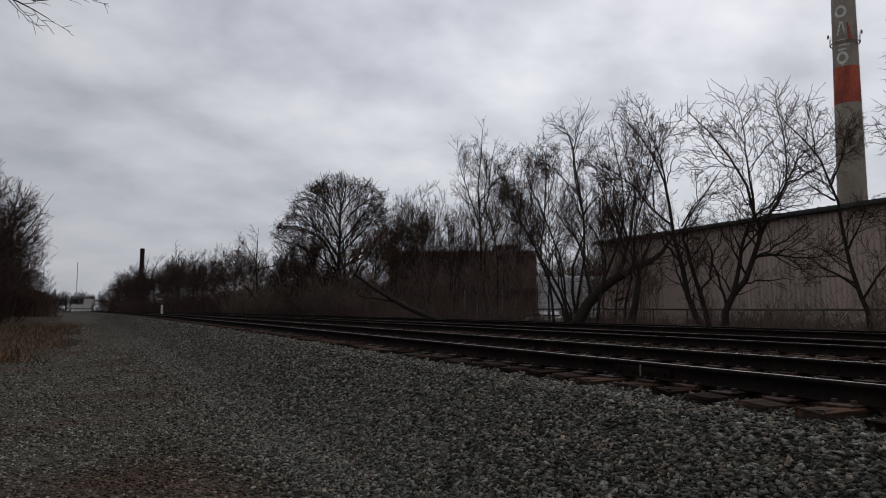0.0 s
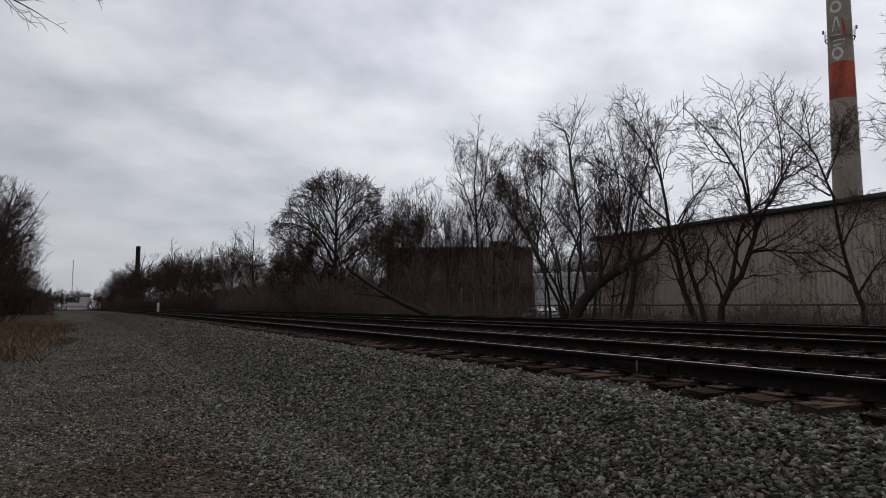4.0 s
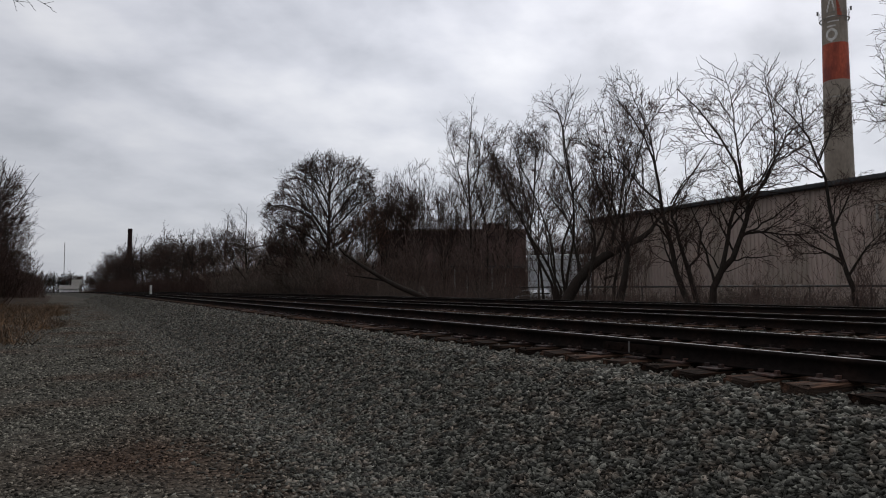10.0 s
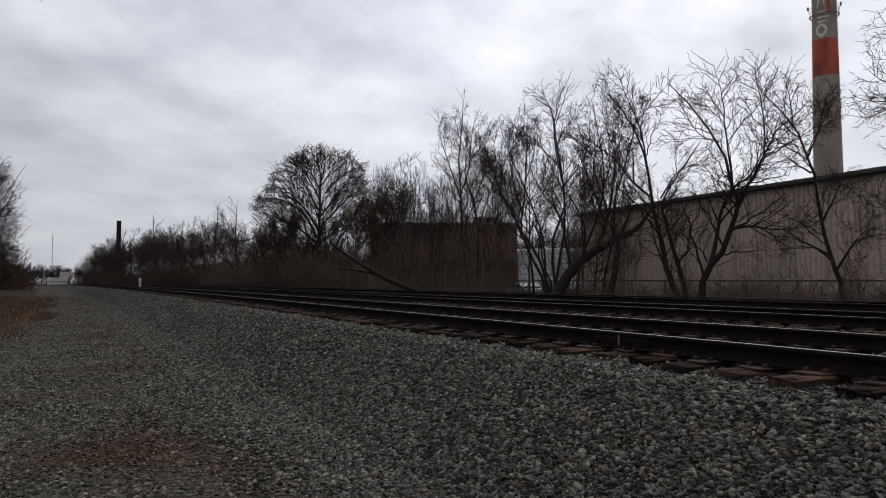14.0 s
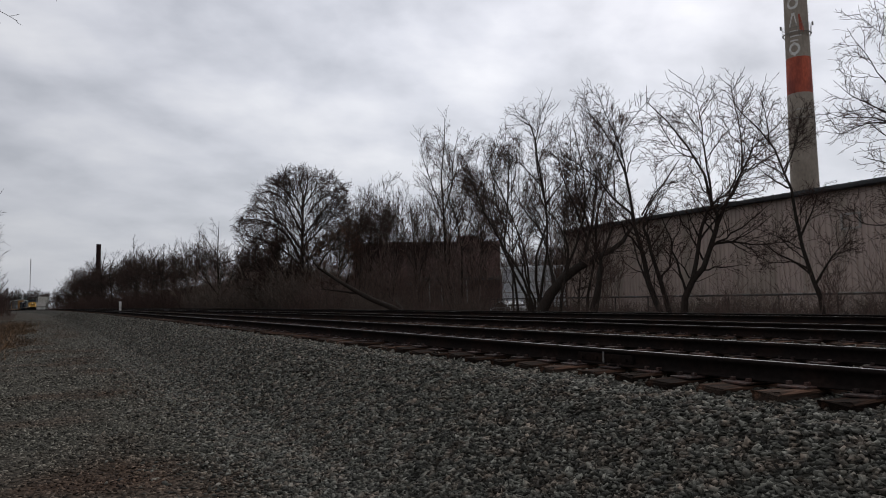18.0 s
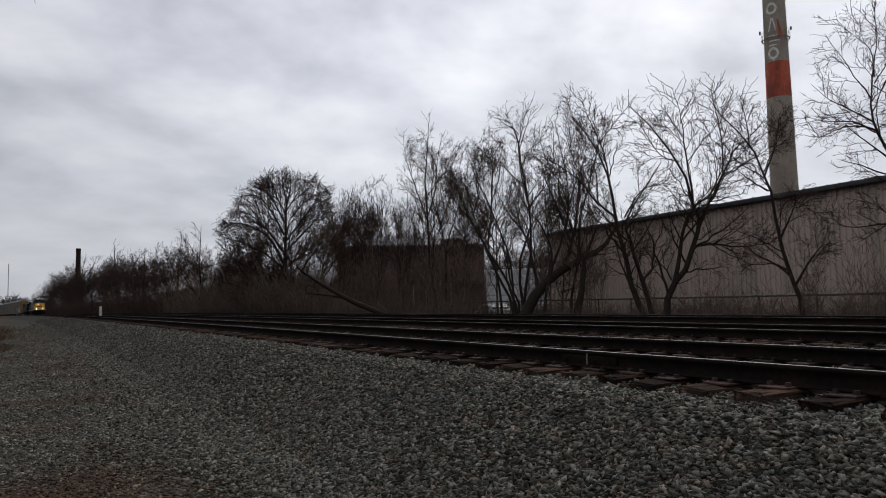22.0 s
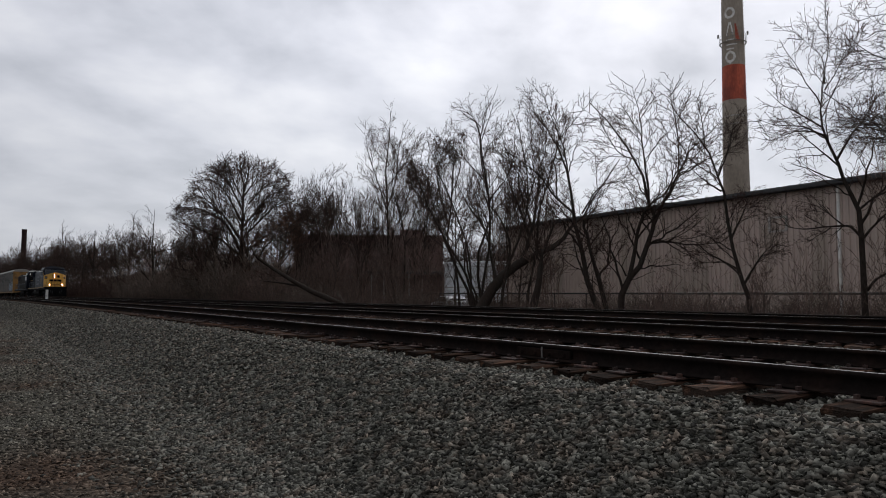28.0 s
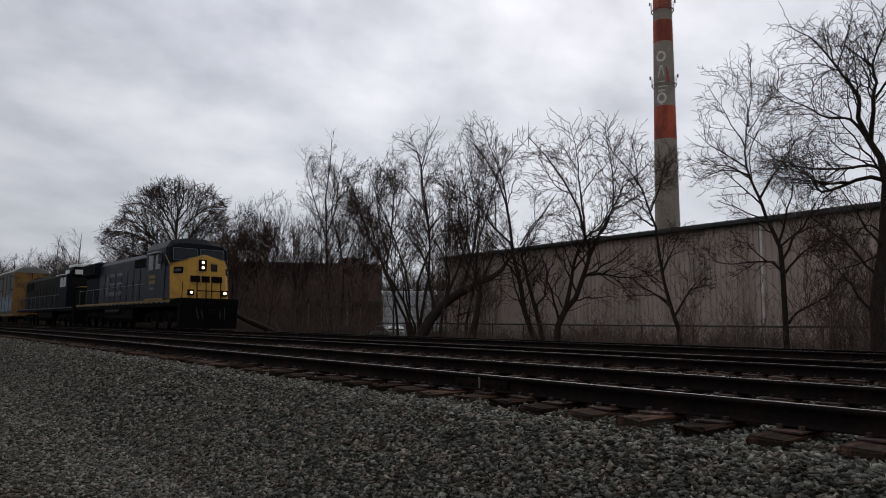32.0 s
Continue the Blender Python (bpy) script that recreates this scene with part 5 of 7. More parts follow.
# trees that close the view at the far end of the line
for k in range(26):
    x, y = -555 - 3.0 * (k % 5), -46 + k * 2.9
    plant(x, y, FAR[k % 2], "bare tree closing the far end of the line", 1.15 + 0.08 * ((k * 7) % 5), 1.1 * k, "trees at the far end")
# the far row beyond the bend
rng_far = random.Random(12)
for k in range(60):
    x = -84 - 4.4 * k + rng_far.uniform(-3, 3)
    s = (0.92 + 0.14 * rng_far.random()) * (1.0 if x > -170 else 1.28)
    if k % 7 == 3:
        s *= 1.2
    y = bend(x) + 20 + rng_far.uniform(0, 9) + (0 if x > -200 else 4)
    plant(x, y, (SLIM[k % 4] if k % 2 else POOL[rng_far.randrange(5)]), "bare tree in the far row along the line", s, rng_far.uniform(0, 6), "far row of trees")
for k, (x, y, s) in enumerate(((-35.0, 29.9, 0.44), (-54.5, 44.5, 0.70), (-58.5, 45.5, 0.74), (-62.0, 46.0, 0.72), (-56.5, 49.0, 0.76), (-66, 52, 0.62), (-70, 54, 0.66), (-62.5, 50.5, 0.6), (-74, 56, 0.7), (-69, 59, 0.7), (-64, 55, 0.65), (-78, 60, 0.7))):
    plant(x, y, POOL[(0, 4, 2)[k % 3]], "bare tree between the mill and the warehouse", s, 1.7 * k, "trees behind the works")
# taller woods behind the works
for k in range(22):
    x = -150 + 4.4 * k + rng_far.uniform(-2, 2)
    if -1.46 < x / 70 < -1.38:
        continue
    plant(x, 66 + rng_far.uniform(-4, 14), POOL[rng_far.randrange(5)], "bare tree behind the works", 0.62 + 0.15 * rng_far.random(), rng_far.uniform(0, 6), "trees behind the works")
# trees on the yard side, hiding where the line comes from
for k, (x, y, s, w) in enumerate(((-52, -8.4, 0.78, 0), (-60, -7.9, 0.80, 4), (-72, -8.4, 0.82, 0), (-84, -9.0, 0.72, 4), (-98, -10.0, 0.58, 1), (-116, -11.5, 0.55, 3), (-140, -12.5, 0.6, 1), (-47, -10.5, 0.9, 2), (-56, -10.0, 0.82, 2), (-66, -9.6, 0.80, 1), (-78, -10.5, 0.78, 2), (-66, -7.4, 0.55, 3), (-90, -10.2, 0.66, 0), (-106, -9.4, 0.5, 3), (-170, -15.5, 0.6, 2), (-205, -20, 0.6, 0), (-250, -27, 0.65, 2), (-300, -36, 0.65, 0), (-350, -44, 0.65, 2), (-420, -55, 0.7, 4))):
    plant(x, y, LEFT[k % 2] if x > -125 else POOL[w], "bare dark tree on the yard side of the line", s * 1.18, 1.3 * k, "trees by the yard")


# the bough that hangs into the yard
bough = tree_meshes(300, [(0, 0, 0.1, 2.0, -0.3, 4.2, -1.0, 7.5), (0.0, 3.3, 1.5, 4.7, 2.75, 5.17, 3.65, 5.15), (-0.3, 4.2, -2.0, 6.0, -3.4, 7.0)] , 0.2,
                    [(4, 0.28, 0.6, 0.1, 6, 0.55, 0.4), (5, 0.45, 0.7, 0.1, 5, 0.3, 0.25), (3, 0.5, 0.7, 0.1, 4, 0.3, 0.12)], 0.004, "twig", 0.05)
plant(-8.2, -4.1, bough, "bare tree whose bough reaches over the yard", 1.0, None, "trees by the yard")


# ---- brush ----
def bush_mesh(seed, stems, h, w, sub, r, mat="brush"):
    rng = np.random.default_rng(seed)
    a = rng.random(stems) * 2 * math.pi
    d = rng.random(stems) ** 0.7 * w
    base = np.stack([np.cos(a) * d, np.sin(a) * d, np.zeros(stems)], 1)
    tip = base * (1.25 + 0.6 * rng.random((stems, 1))) + np.stack([rng.normal(size=stems) * 0.25 * w, rng.normal(size=stems) * 0.25 * w, h * (0.45 + 0.6 * rng.random(stems))], 1)
    u = np.linspace(0, 1, 5)[None, :, None]
    P = base[:, None] * (1 - u) + tip[:, None] * u + rng.normal(size=(stems, 5, 3)) * 0.05 * h * u
    R = np.repeat((r * (1.2 - 0.8 * np.linspace(0, 1, 5)))[None], stems, 0)
    V, F = tubes(P, R, 3)
    vs, fs = [V], [F]
    for count, ratio, pts in sub:
        P, R = sprout(rng, P, R, count, ratio, 0.8, 0.3, pts, 0.2, 0.25)
        R = np.maximum(R, r * 0.6)
        V, F = tubes(P, R, 3)
        fs.append(F + sum(len(q) for q in vs)); vs.append(V)
    return raw("shrub", np.concatenate(vs), np.concatenate(fs), [mat])


SHRUBS = [bush_mesh(1, 34, 2.4, 0.9, [(5, 0.4, 4), (3, 0.45, 2)], 0.010), bush_mesh(2, 26, 3.2, 1.1, [(6, 0.4, 4), (3, 0.45, 2)], 0.012), bush_mesh(3, 40, 1.6, 1.2, [(4, 0.4, 4), (3, 0.5, 2)], 0.009),
          bush_mesh(4, 44, 3.6, 1.7, [(6, 0.4, 4), (4, 0.45, 2)], 0.018),
          bush_mesh(5, 9, 3.9, 0.5, [(9, 0.32, 4), (4, 0.45, 2)], 0.010), bush_mesh(6, 16, 2.7, 0.8, [(8, 0.34, 4), (4, 0.45, 2)], 0.009), bush_mesh(7, 50, 3.6, 1.9, [(7, 0.4, 4), (4, 0.45, 2)], 0.013, "twig"),
          bush_mesh(8, 4, 4.0, 0.4, [(8, 0.30, 4), (4, 0.4, 2)], 0.010), bush_mesh(9, 6, 3.4, 0.6, [(7, 0.34, 4), (3, 0.4, 2)], 0.009), bush_mesh(10, 44, 3.4, 1.8, [(6, 0.4, 4), (4, 0.45, 2)], 0.016, "brush_dark")]


def shrub(x, y, k, s, turn, label, group, tall=False):
    # a gap in the brush looks through to the works' yard
    if not tall and -2.6 < x / y < -1.33 and y > 17 and x > -110:
        s *= 0.62 if x / y < -1.52 else 0.5
    o = new("shrub", SHRUBS[k])
    o.matrix_world = Matrix.Translation((x, y, ground_z(x, y) - 0.05)) @ Matrix.Rotation(turn, 4, "Z") @ Matrix.Diagonal((s, s, s, 1))
    tagged(o, label, "shrub", group)


rb = random.Random(77)


def thicket(label, spots, mat, r):
    """Brush too far off to tell apart: stems with side shoots round each spot."""
    rng = np.random.default_rng(len(spots))
    stems = []
    for x, y, h in spots:
        n = 26
        base = np.stack([x + rng.normal(size=n) * 0.45 * h, y + rng.normal(size=n) * 0.3 * h, np.full(n, ground_z(x, y) - 0.1)], 1)
        tip = base + np.stack([rng.normal(size=n) * 0.22 * h, rng.normal(size=n) * 0.22 * h, h * (0.5 + 0.55 * rng.random(n))], 1)
        stems.append(np.stack([base, (base + tip) / 2 + rng.normal(size=(n, 3)) * 0.05 * h, tip], 1))
    P = np.concatenate(stems)
    R = np.repeat((r * np.array([1.2, 0.9, 0.5]))[None], len(P), 0)
    V, F = tubes(P, R, 3)
    Q, S = sprout(rng, P, R, 3, 0.5, 0.8, 0.3, 3, 0.2, 0.4)
    V2, F2 = tubes(Q, np.maximum(S, 0.55 * r), 3)
    o = new("thicket", raw("thicket", np.concatenate([V, V2]), np.concatenate([F, F2 + len(V)]), [mat]))
    tagged(o, label, "brush", kind="stuff")


thicket("dark leafless thicket closing the far end of the line", [(-548 + rb.uniform(-6, 6), -48 + k * 2.6, rb.uniform(3.6, 5.6)) for k in range(30)], "twig", 0.13)
for k in range(24):
    x = -112 + k * 2.4 + rb.uniform(-1, 1)
    shrub(x, bend(x) + rb.uniform(24, 33), rb.choice((3, 9)), rb.uniform(1.3, 2.0), rb.uniform(0, 6), "tall leafless thicket among the trees", "thicket under the trees")
thicket("dark leafless thicket behind the works", [(x, 62 + rb.uniform(0, 6), rb.uniform(3.8, 5.2)) for x in (-130 + 2.2 * k for k in range(40))], "brush", 0.06)
for k in range(26):
    shrub(-42 + k * 1.75 + rb.uniform(-.6, .6), rb.uniform(18.4, 26.5), rb.choice((2, 7, 8, 8, 2)), rb.uniform(0.5, 0.95), rb.uniform(0, 6), "leafless brown brush before the fence", "brush by the fence")
for x, y, k, size in ((-12.6, 21.0, 7, 0.9), (-11.6, 21.6, 8, 0.95), (-11.0, 20.6, 7, 0.8), (-10.2, 21.2, 8, 1.0), (-19.8, 21.3, 8, 0.7), (-20.6, 21.8, 7, 0.7), (-14.8, 21.4, 8, 0.8)):
    shrub(x, y, k, size, rb.uniform(0, 6), "leafless reddish saplings before the warehouse wall", "saplings by the fence")
for k in range(9):
    shrub(rb.uniform(-9.0, -4.5), rb.uniform(20.5, 25), rb.choice((4, 5, 4)), rb.uniform(1.0, 1.7), rb.uniform(0, 6), "tall tangled brush behind the big tree", "saplings by the fence")
for k in range(40):
    shrub(-42 + k * 1.15 + rb.uniform(-.4, .4), 27.3 - 0.075 * (k * 1.15) + rb.uniform(-.3, .3), 9, rb.uniform(0.32, 0.5), rb.uniform(0, 6), "low dark undergrowth along the fence", "undergrowth by the fence")
for k in range(4):
    shrub(-72 + k * 2.8, rb.uniform(20.4, 21.6), 9, rb.uniform(1.2, 1.9), rb.uniform(0, 6), "dense dark brush round the willow's foot", "thicket under the trees", True)
for k in range(34):
    shrub(-38 + k * 1.1 + rb.uniform(-.4, .4), rb.uniform(18.3, 21.0), rb.choice((2, 2, 8)), rb.uniform(0.45, 0.75), rb.uniform(0, 6), "low leafless undergrowth beside the far track", "undergrowth by the fence")
for k in range(9):
    shrub(rb.uniform(-22, -1), rb.uniform(18.6, 23.5), 7 + k % 2, rb.uniform(0.7, 1.1), rb.uniform(0, 6), "leafless reddish saplings before the warehouse wall", "saplings by the fence")
for k in range(40):
    x = -72 + k * 0.85 + rb.uniform(-.5, .5)
    y = rb.uniform(25.5, 31)
    if not -1.46 < x / y < -1.33:
        shrub(x, y, rb.choice((7, 8)), rb.uniform(1.4, 2.2), rb.uniform(0, 6), "tall leafless saplings before the brick mill", "saplings before the mill", True)
for k in range(6):
    shrub(rb.uniform(-34, -27), rb.uniform(25, 27.5), 7, rb.uniform(1.5, 2.3), rb.uniform(0, 6), "tall leafless saplings among the grove", "saplings in the grove", True)
for k in range(70):
    x = -36 - k * 1.0 + rb.uniform(-.6, .6)
    shrub(x, bend(x) + rb.uniform(18.4, 27.5), rb.choice((9, 1, 3, 9, 9)), rb.uniform(0.7, 1.15), rb.uniform(0, 6), "dense leafless brown thicket under the trees", "thicket under the trees")
thicket("dark leafless undergrowth far along the line", [(x, bend(x) + rb.uniform(21, 27), rb.uniform(3.0, 4.8)) for x in (-100 - 2.4 * k for k in range(90))], "twig", 0.045)
thicket("dense leafless brown thicket far along the line", [(x, bend(x) + rb.uniform(18.5, 24), rb.uniform(3.8, 6.2)) for x in (-106 - 2.6 * k for k in range(86))], "twig", 0.03)
for k in range(84):
    x = -34 - k * 1.9 + rb.uniform(-1, 1)
    shrub(x, bend(x) - (5.4 if x > -60 else 7.4) - rb.uniform(0, 3.5), 6, rb.uniform(0.8, 1.25), rb.uniform(0, 6), "dark leafless thicket on the yard side", "thicket by the yard")


thicket("dark leafless thicket along the yard side of the line", [(x, 0.058 * x - rb.uniform(0, 2.5), 3.4 + 0.012 * (-x - 105)) for x in range(-105, -250, -4)], "twig", 0.03)


def fallen_branches():
    """Pale broken limbs lying in the brush under the willow and by the trailer gap."""
    rng = random.Random(31)
    for x0, y0, n in ((-73.5, 20.3, 7), (-66.5, 20.0, 5), (-37.5, 20.2, 5), (-92, 18.8, 4)):
        for k in range(n):
            x, y = x0 + rng.uniform(-2.6, 2.6), y0 + rng.uniform(-0.8, 0.9)
            a = rng.uniform(-0.5, 0.5)
            L = rng.uniform(1.2, 2.8)
            bm = B()
            p = Vector((0, 0, 0.05))
            d = Vector((math.cos(a), math.sin(a), rng.uniform(0.05, 0.75))).normalized()
            r = rng.uniform(0.05, 0.09)
            for i in range(4):
                q = p + d * L / 4
                rod(bm, p, q, r, 6, r * 0.8)
                if i in (1, 2):
                    rod(bm, q, q + (d + Vector((0, rng.uniform(-.6, .6), rng.uniform(0.2, 1.0)))).normalized() * L * 0.3, r * 0.5, 5, r * 0.2)
                p, r = q, r * 0.8
                d = (d + Vector((rng.uniform(-.3, .3), rng.uniform(-.3, .3), rng.uniform(-.2, .25)))).normalized()
            o = new("fallen_branch", mesh_of("fallen_branch", bm, "log_pale"))
            o.matrix_world = Matrix.Translation((x, y, ground_z(x, y))) @ Matrix.Rotation(rng.choice((0, math.pi)), 4, "Z")
            tagged(o, "pale broken branch lying in the dark brush", "branch", "fallen branches")


fallen_branches()


def conifers():
    for k, (x, y, h) in enumerate(((-520, -18, 13), (-524, -15, 12), (-528, -21, 13), (-515, -10.5, 10), (-519, -23, 12))):
        t = new("conifer")
        t.matrix_world = Matrix.Translation((x, y, ground_z(x, y)))
        tagged(t, "dark green conifer far down the line", "tree", "far conifers")
        part("trunk", rod(B(), (0, 0, 0), (0, 0, h), 0.2, 6, 0.03), "bark", t)
        rng = random.Random(k)
        v, q = [], []
        for i in range(260):
            z = h * (0.12 + 0.86 * rng.random())
            r = (1 - z / h) * h * 0.28 + 0.15
            a = rng.uniform(0, 6.28)
            c = Vector((math.cos(a) * r * rng.uniform(0.4, 1), math.sin(a) * r * rng.uniform(0.4, 1), z))
            out = Vector((math.cos(a), math.sin(a), -0.35)) * 0.9
            side = Vector((-math.sin(a), math.cos(a), 0)) * 0.35
            b = len(v)
            v += [tuple(c - side), tuple(c + side), tuple(c + out + side * 0.4), tuple(c + out - side * 0.4)]
            q.append((b, b + 1, b + 2, b + 3))
        part("crown", raw("crown", v, q, ["conifer"]), None, t)


conifers()


# ---- dry grass at the edge of the yard ----
def dry_grass():
    rng = np.random.default_rng(5)
    tufts, each = 420, 38
    n = tufts * each
    cx = -17.0 - 34 * rng.random(tufts) ** 1.3
    cy = -0.98 - 0.45 * np.sin(cx * 0.55) - 0.25 * np.sin(cx * 1.7 + 1) - 5.2 * rng.random(tufts) ** 1.2
    wide = 0.10 + 0.28 * rng.random(tufts)
    x = np.repeat(cx, each) + rng.normal(size=n) * np.repeat(wide, each)
    off = np.repeat(cy, each) + rng.normal(size=n) * np.repeat(wide, each)
    y = off + np.array([bend(a) for a in x])
    z = np.array([ground_z(a, b) for a, b in zip(x, y)]) - 0.02
    h = (0.08 + 0.30 * rng.random(n) ** 1.5) * np.repeat(0.5 + 1.0 * rng.random(tufts) ** 1.5, each)
    a = rng.random(n) * 6.283
    lean = rng.normal(size=(n, 2)) * 0.85 * h[:, None]
    wv = np.stack([np.cos(a), np.sin(a)], 1) * 0.009
    V = np.zeros((n, 4, 3))
    V[:, 0, :2] = np.stack([x, y], 1) - wv; V[:, 1, :2] = np.stack([x, y], 1) + wv
    V[:, 2, :2] = np.stack([x, y], 1) + lean + wv * 0.3; V[:, 3, :2] = np.stack([x, y], 1) + lean - wv * 0.3
    V[:, :2, 2] = z[:, None]; V[:, 2:, 2] = (z + h)[:, None]
    F = np.arange(n * 4).reshape(n, 4)
    tagged(new("dry_grass", raw("dry_grass", V.reshape(-1, 3), F, ["dry_grass"])), "matted brown dead grass beside the gravel", "grass", kind="stuff")


dry_grass()


# ---- the train ----
def truck(parent, x, axles, gap, y_out=1.12, r=0.52, mat="loco_black"):
    """A bogie: side frames, springs and wheels, centred at x."""
    L = gap * (axles - 1) / 2
    t = part("bogie", box(B(), x - L - 0.3, x + L + 0.3, -0.5, 0.5, 0.55, 0.85, 0.03), mat, parent, "dark cast-steel bogie")
    for s in (-1, 1):
        out = [(x - L - 0.55, 0.62), (x - L - 0.45, 0.82), (x - L + 0.25, 0.95), (x + L - 0.25, 0.95), (x + L + 0.45, 0.82), (x + L + 0.55, 0.62), (x + L + 0.3, 0.42), (x + L - 0.35, 0.62), (x - L + 0.35, 0.62), (x - L - 0.3, 0.42)]
        part("side_frame", prism(B(), out, s * (y_out - 0.10), s * y_out, "y"), mat, t)
        for k in range(axles):
            cx = x - L + k * gap
            part("axle_box", box(B(), cx - 0.17, cx + 0.17, min(s * y_out, s * (y_out + 0.12)), max(s * y_out, s * (y_out + 0.12)), r - 0.18, r + 0.18, 0.03), mat, t)
            w = rod(B(), (cx, s * 0.68, r), (cx, s * 0.81, r), r, 24)
            rod(w, (cx, s * 0.66, r), (cx, s * 0.70, r), r + 0.03, 24)
            part("wheel", w, "wheel", t, "worn steel wheel")
        for k in range(axles - 1):
            cx = x - L + (k + 0.5) * gap
            sp = B()
            for q in (-0.14, 0.14):
                for z in range(4):
                    rod(sp, (cx + q, s * (y_out - 0.02), 0.45 + z * 0.09), (cx + q, s * (y_out - 0.02), 0.50 + z * 0.09), 0.09, 8)
            part("spring", sp, mat, t)
    return t


def handrail(parent, x0, x1, y, z, step, mat, top=1.0):
    h = B()
    rod(h, (x0, y, z + top), (x1, y, z + top), 0.02, 6)
    r = part("handrail", h, mat, parent, "thin walkway handrail")
    n = max(1, round(abs(x1 - x0) / step))
    for k in range(n + 1):
        x = x0 + (x1 - x0) * k / n
        part("stanchion", rod(B(), (x, y, z), (x, y, z + top), 0.018, 5), mat, r)


def coupler(parent, x, s):
    c = B()
    box(c, min(x, x + s * 0.55), max(x, x + s * 0.55), -0.13, 0.13, 0.72, 1.02, 0.03)
    box(c, min(x + s * 0.4, x + s * 0.62), max(x + s * 0.4, x + s * 0.62), -0.22, 0.16, 0.70, 1.04, 0.05)
    part("coupler", c, "loco_black", parent, "knuckle coupler")


def lead_engine():
    t = thing("locomotive", Matrix(), "dark blue diesel locomotive with a yellow nose and lit headlights", "locomotive", "locomotives of the train")
    # frame and walkway
    f = part("frame", box(B(), -10.6, 10.45, -1.5, 1.5, 1.18, 1.52, 0.03), "loco_black", t)
    for s in (-1, 1):
        sill = part("sill_stripe", box(B(), -10.6, 9.3, min(s * 1.5, s * 1.53), max(s * 1.5, s * 1.53), 1.34, 1.50), "loco_black", f)
        for k in range(23):
            x = -10.3 + k * 0.86
            part("reflector", box(B(), x, x + 0.55, min(s * 1.53, s * 1.54), max(s * 1.53, s * 1.54), 1.38, 1.46), "faded", sill, "dull reflective dash")
        part("front_sill", box(B(), -10.5, 9.3, min(s * 1.54, s * 1.56), max(s * 1.54, s * 1.56), 1.44, 1.54), "rail_yellow", f, "yellow walkway edge")
    # hood
    hood = part("hood", prism(B(), [(-0.95, 1.52), (-0.95, 4.15), (-0.7, 4.42), (0.7, 4.42), (0.95, 4.15), (0.95, 1.52)], -7.0, 5.2, "x"), "loco_blue", t, "long dark blue engine hood")
    for s in (-1, 1):
        for k in range(9):
            x = -6.6 + k * 1.28
            d = part("hood_door", box(B(), x, x + 1.16, min(s * 0.95, s * 0.985), max(s * 0.95, s * 0.985), 1.7, 3.55, 0.012), "loco_blue", hood)
            part("latch", box(B(), x + 1.02, x + 1.07, min(s * 0.985, s * 1.01), max(s * 0.985, s * 1.01), 2.5, 2.75), "loco_black", d)
        part("intake_grille", box(B(), 1.2, 3.6, min(s * 0.95, s * 1.05), max(s * 0.95, s * 1.05), 3.62, 4.1, 0.02), "loco_black", hood, "black intake grille")
        # a worn block of white lettering, shown as plain bars
        for k, (a, b) in enumerate(((-4.9, -4.55), (-4.2, -3.0), (-2.6, -1.4))):
            for z0, z1 in (((2.05, 3.5),) if k == 0 else ((2.05, 2.3), (2.7, 2.9), (3.28, 3.5))):
                part("lettering_bar", box(B(), a, b, min(s * 0.99, s * 0.998), max(s * 0.99, s * 0.998), z0, z1), "faded", hood, "faded lettering bar")
    part("exhaust_stack", box(B(), -1.6, -0.6, -0.4, 0.4, 4.42, 4.62, 0.03), "loco_black", t)
    part("roof_blower", box(B(), 2.0, 4.6, -0.8, 0.8, 4.42, 4.56, 0.04), "loco_roof", t)
    rad = part("radiator", prism(B(), [(-0.98, 1.52), (-0.98, 3.4), (-1.32, 3.66), (-1.32, 4.36), (-1.0, 4.5), (1.0, 4.5), (1.32, 4.36), (1.32, 3.66), (0.98, 3.4), (0.98, 1.52)], -10.2, -7.0, "x"), "loco_roof", t, "wide radiator section with wings")
    for s in (-1, 1):
        part("radiator_screen", box(B(), -9.9, -7.3, min(s * 1.32, s * 1.34), max(s * 1.32, s * 1.34), 3.74, 4.28), "loco_black", rad)
    part("end_panel", box(B(), -10.26, -10.2, -0.96, 0.96, 1.55, 3.5), "loco_roof", t, "dark rear end panel")
    # wide cab with a chamfered roof
    cab = part("cab", prism(B(), [(-1.58, 1.52), (-1.58, 4.30), (-1.30, 4.70), (-0.6, 4.86), (0.6, 4.86), (1.30, 4.70), (1.58, 4.30), (1.58, 1.52)], 5.2, 8.35, "x"), "loco_blue", t, "dark blue wide cab")
    bm = B()
    low = [(8.35, -1.56, 3.30), (8.35, 1.56, 3.30), (8.35, 1.58, 4.30), (8.35, 1.30, 4.70), (8.35, 0.6, 4.86), (8.35, -0.6, 4.86), (8.35, -1.30, 4.70), (8.35, -1.58, 4.30)]
    hi = [(9.0, -1.52, 3.30), (9.0, 1.52, 3.30), (8.80, 1.52, 4.28), (8.74, 1.25, 4.50), (8.73, 0.6, 4.56), (8.73, -0.6, 4.56), (8.74, -1.25, 4.50), (8.80, -1.52, 4.28)]
    a, b = [bm.verts.new(p) for p in low], [bm.verts.new(p) for p in hi]
    bm.faces.new(b)
    for k in range(8):
        bm.faces.new((a[k], a[(k + 1) % 8], b[(k + 1) % 8], b[k]))
    bmesh.ops.recalc_face_normals(bm, faces=bm.faces[:])
    part("cab_front", bm, "loco_roof", cab, "sloped dark cab brow")
    roof_seams = B()
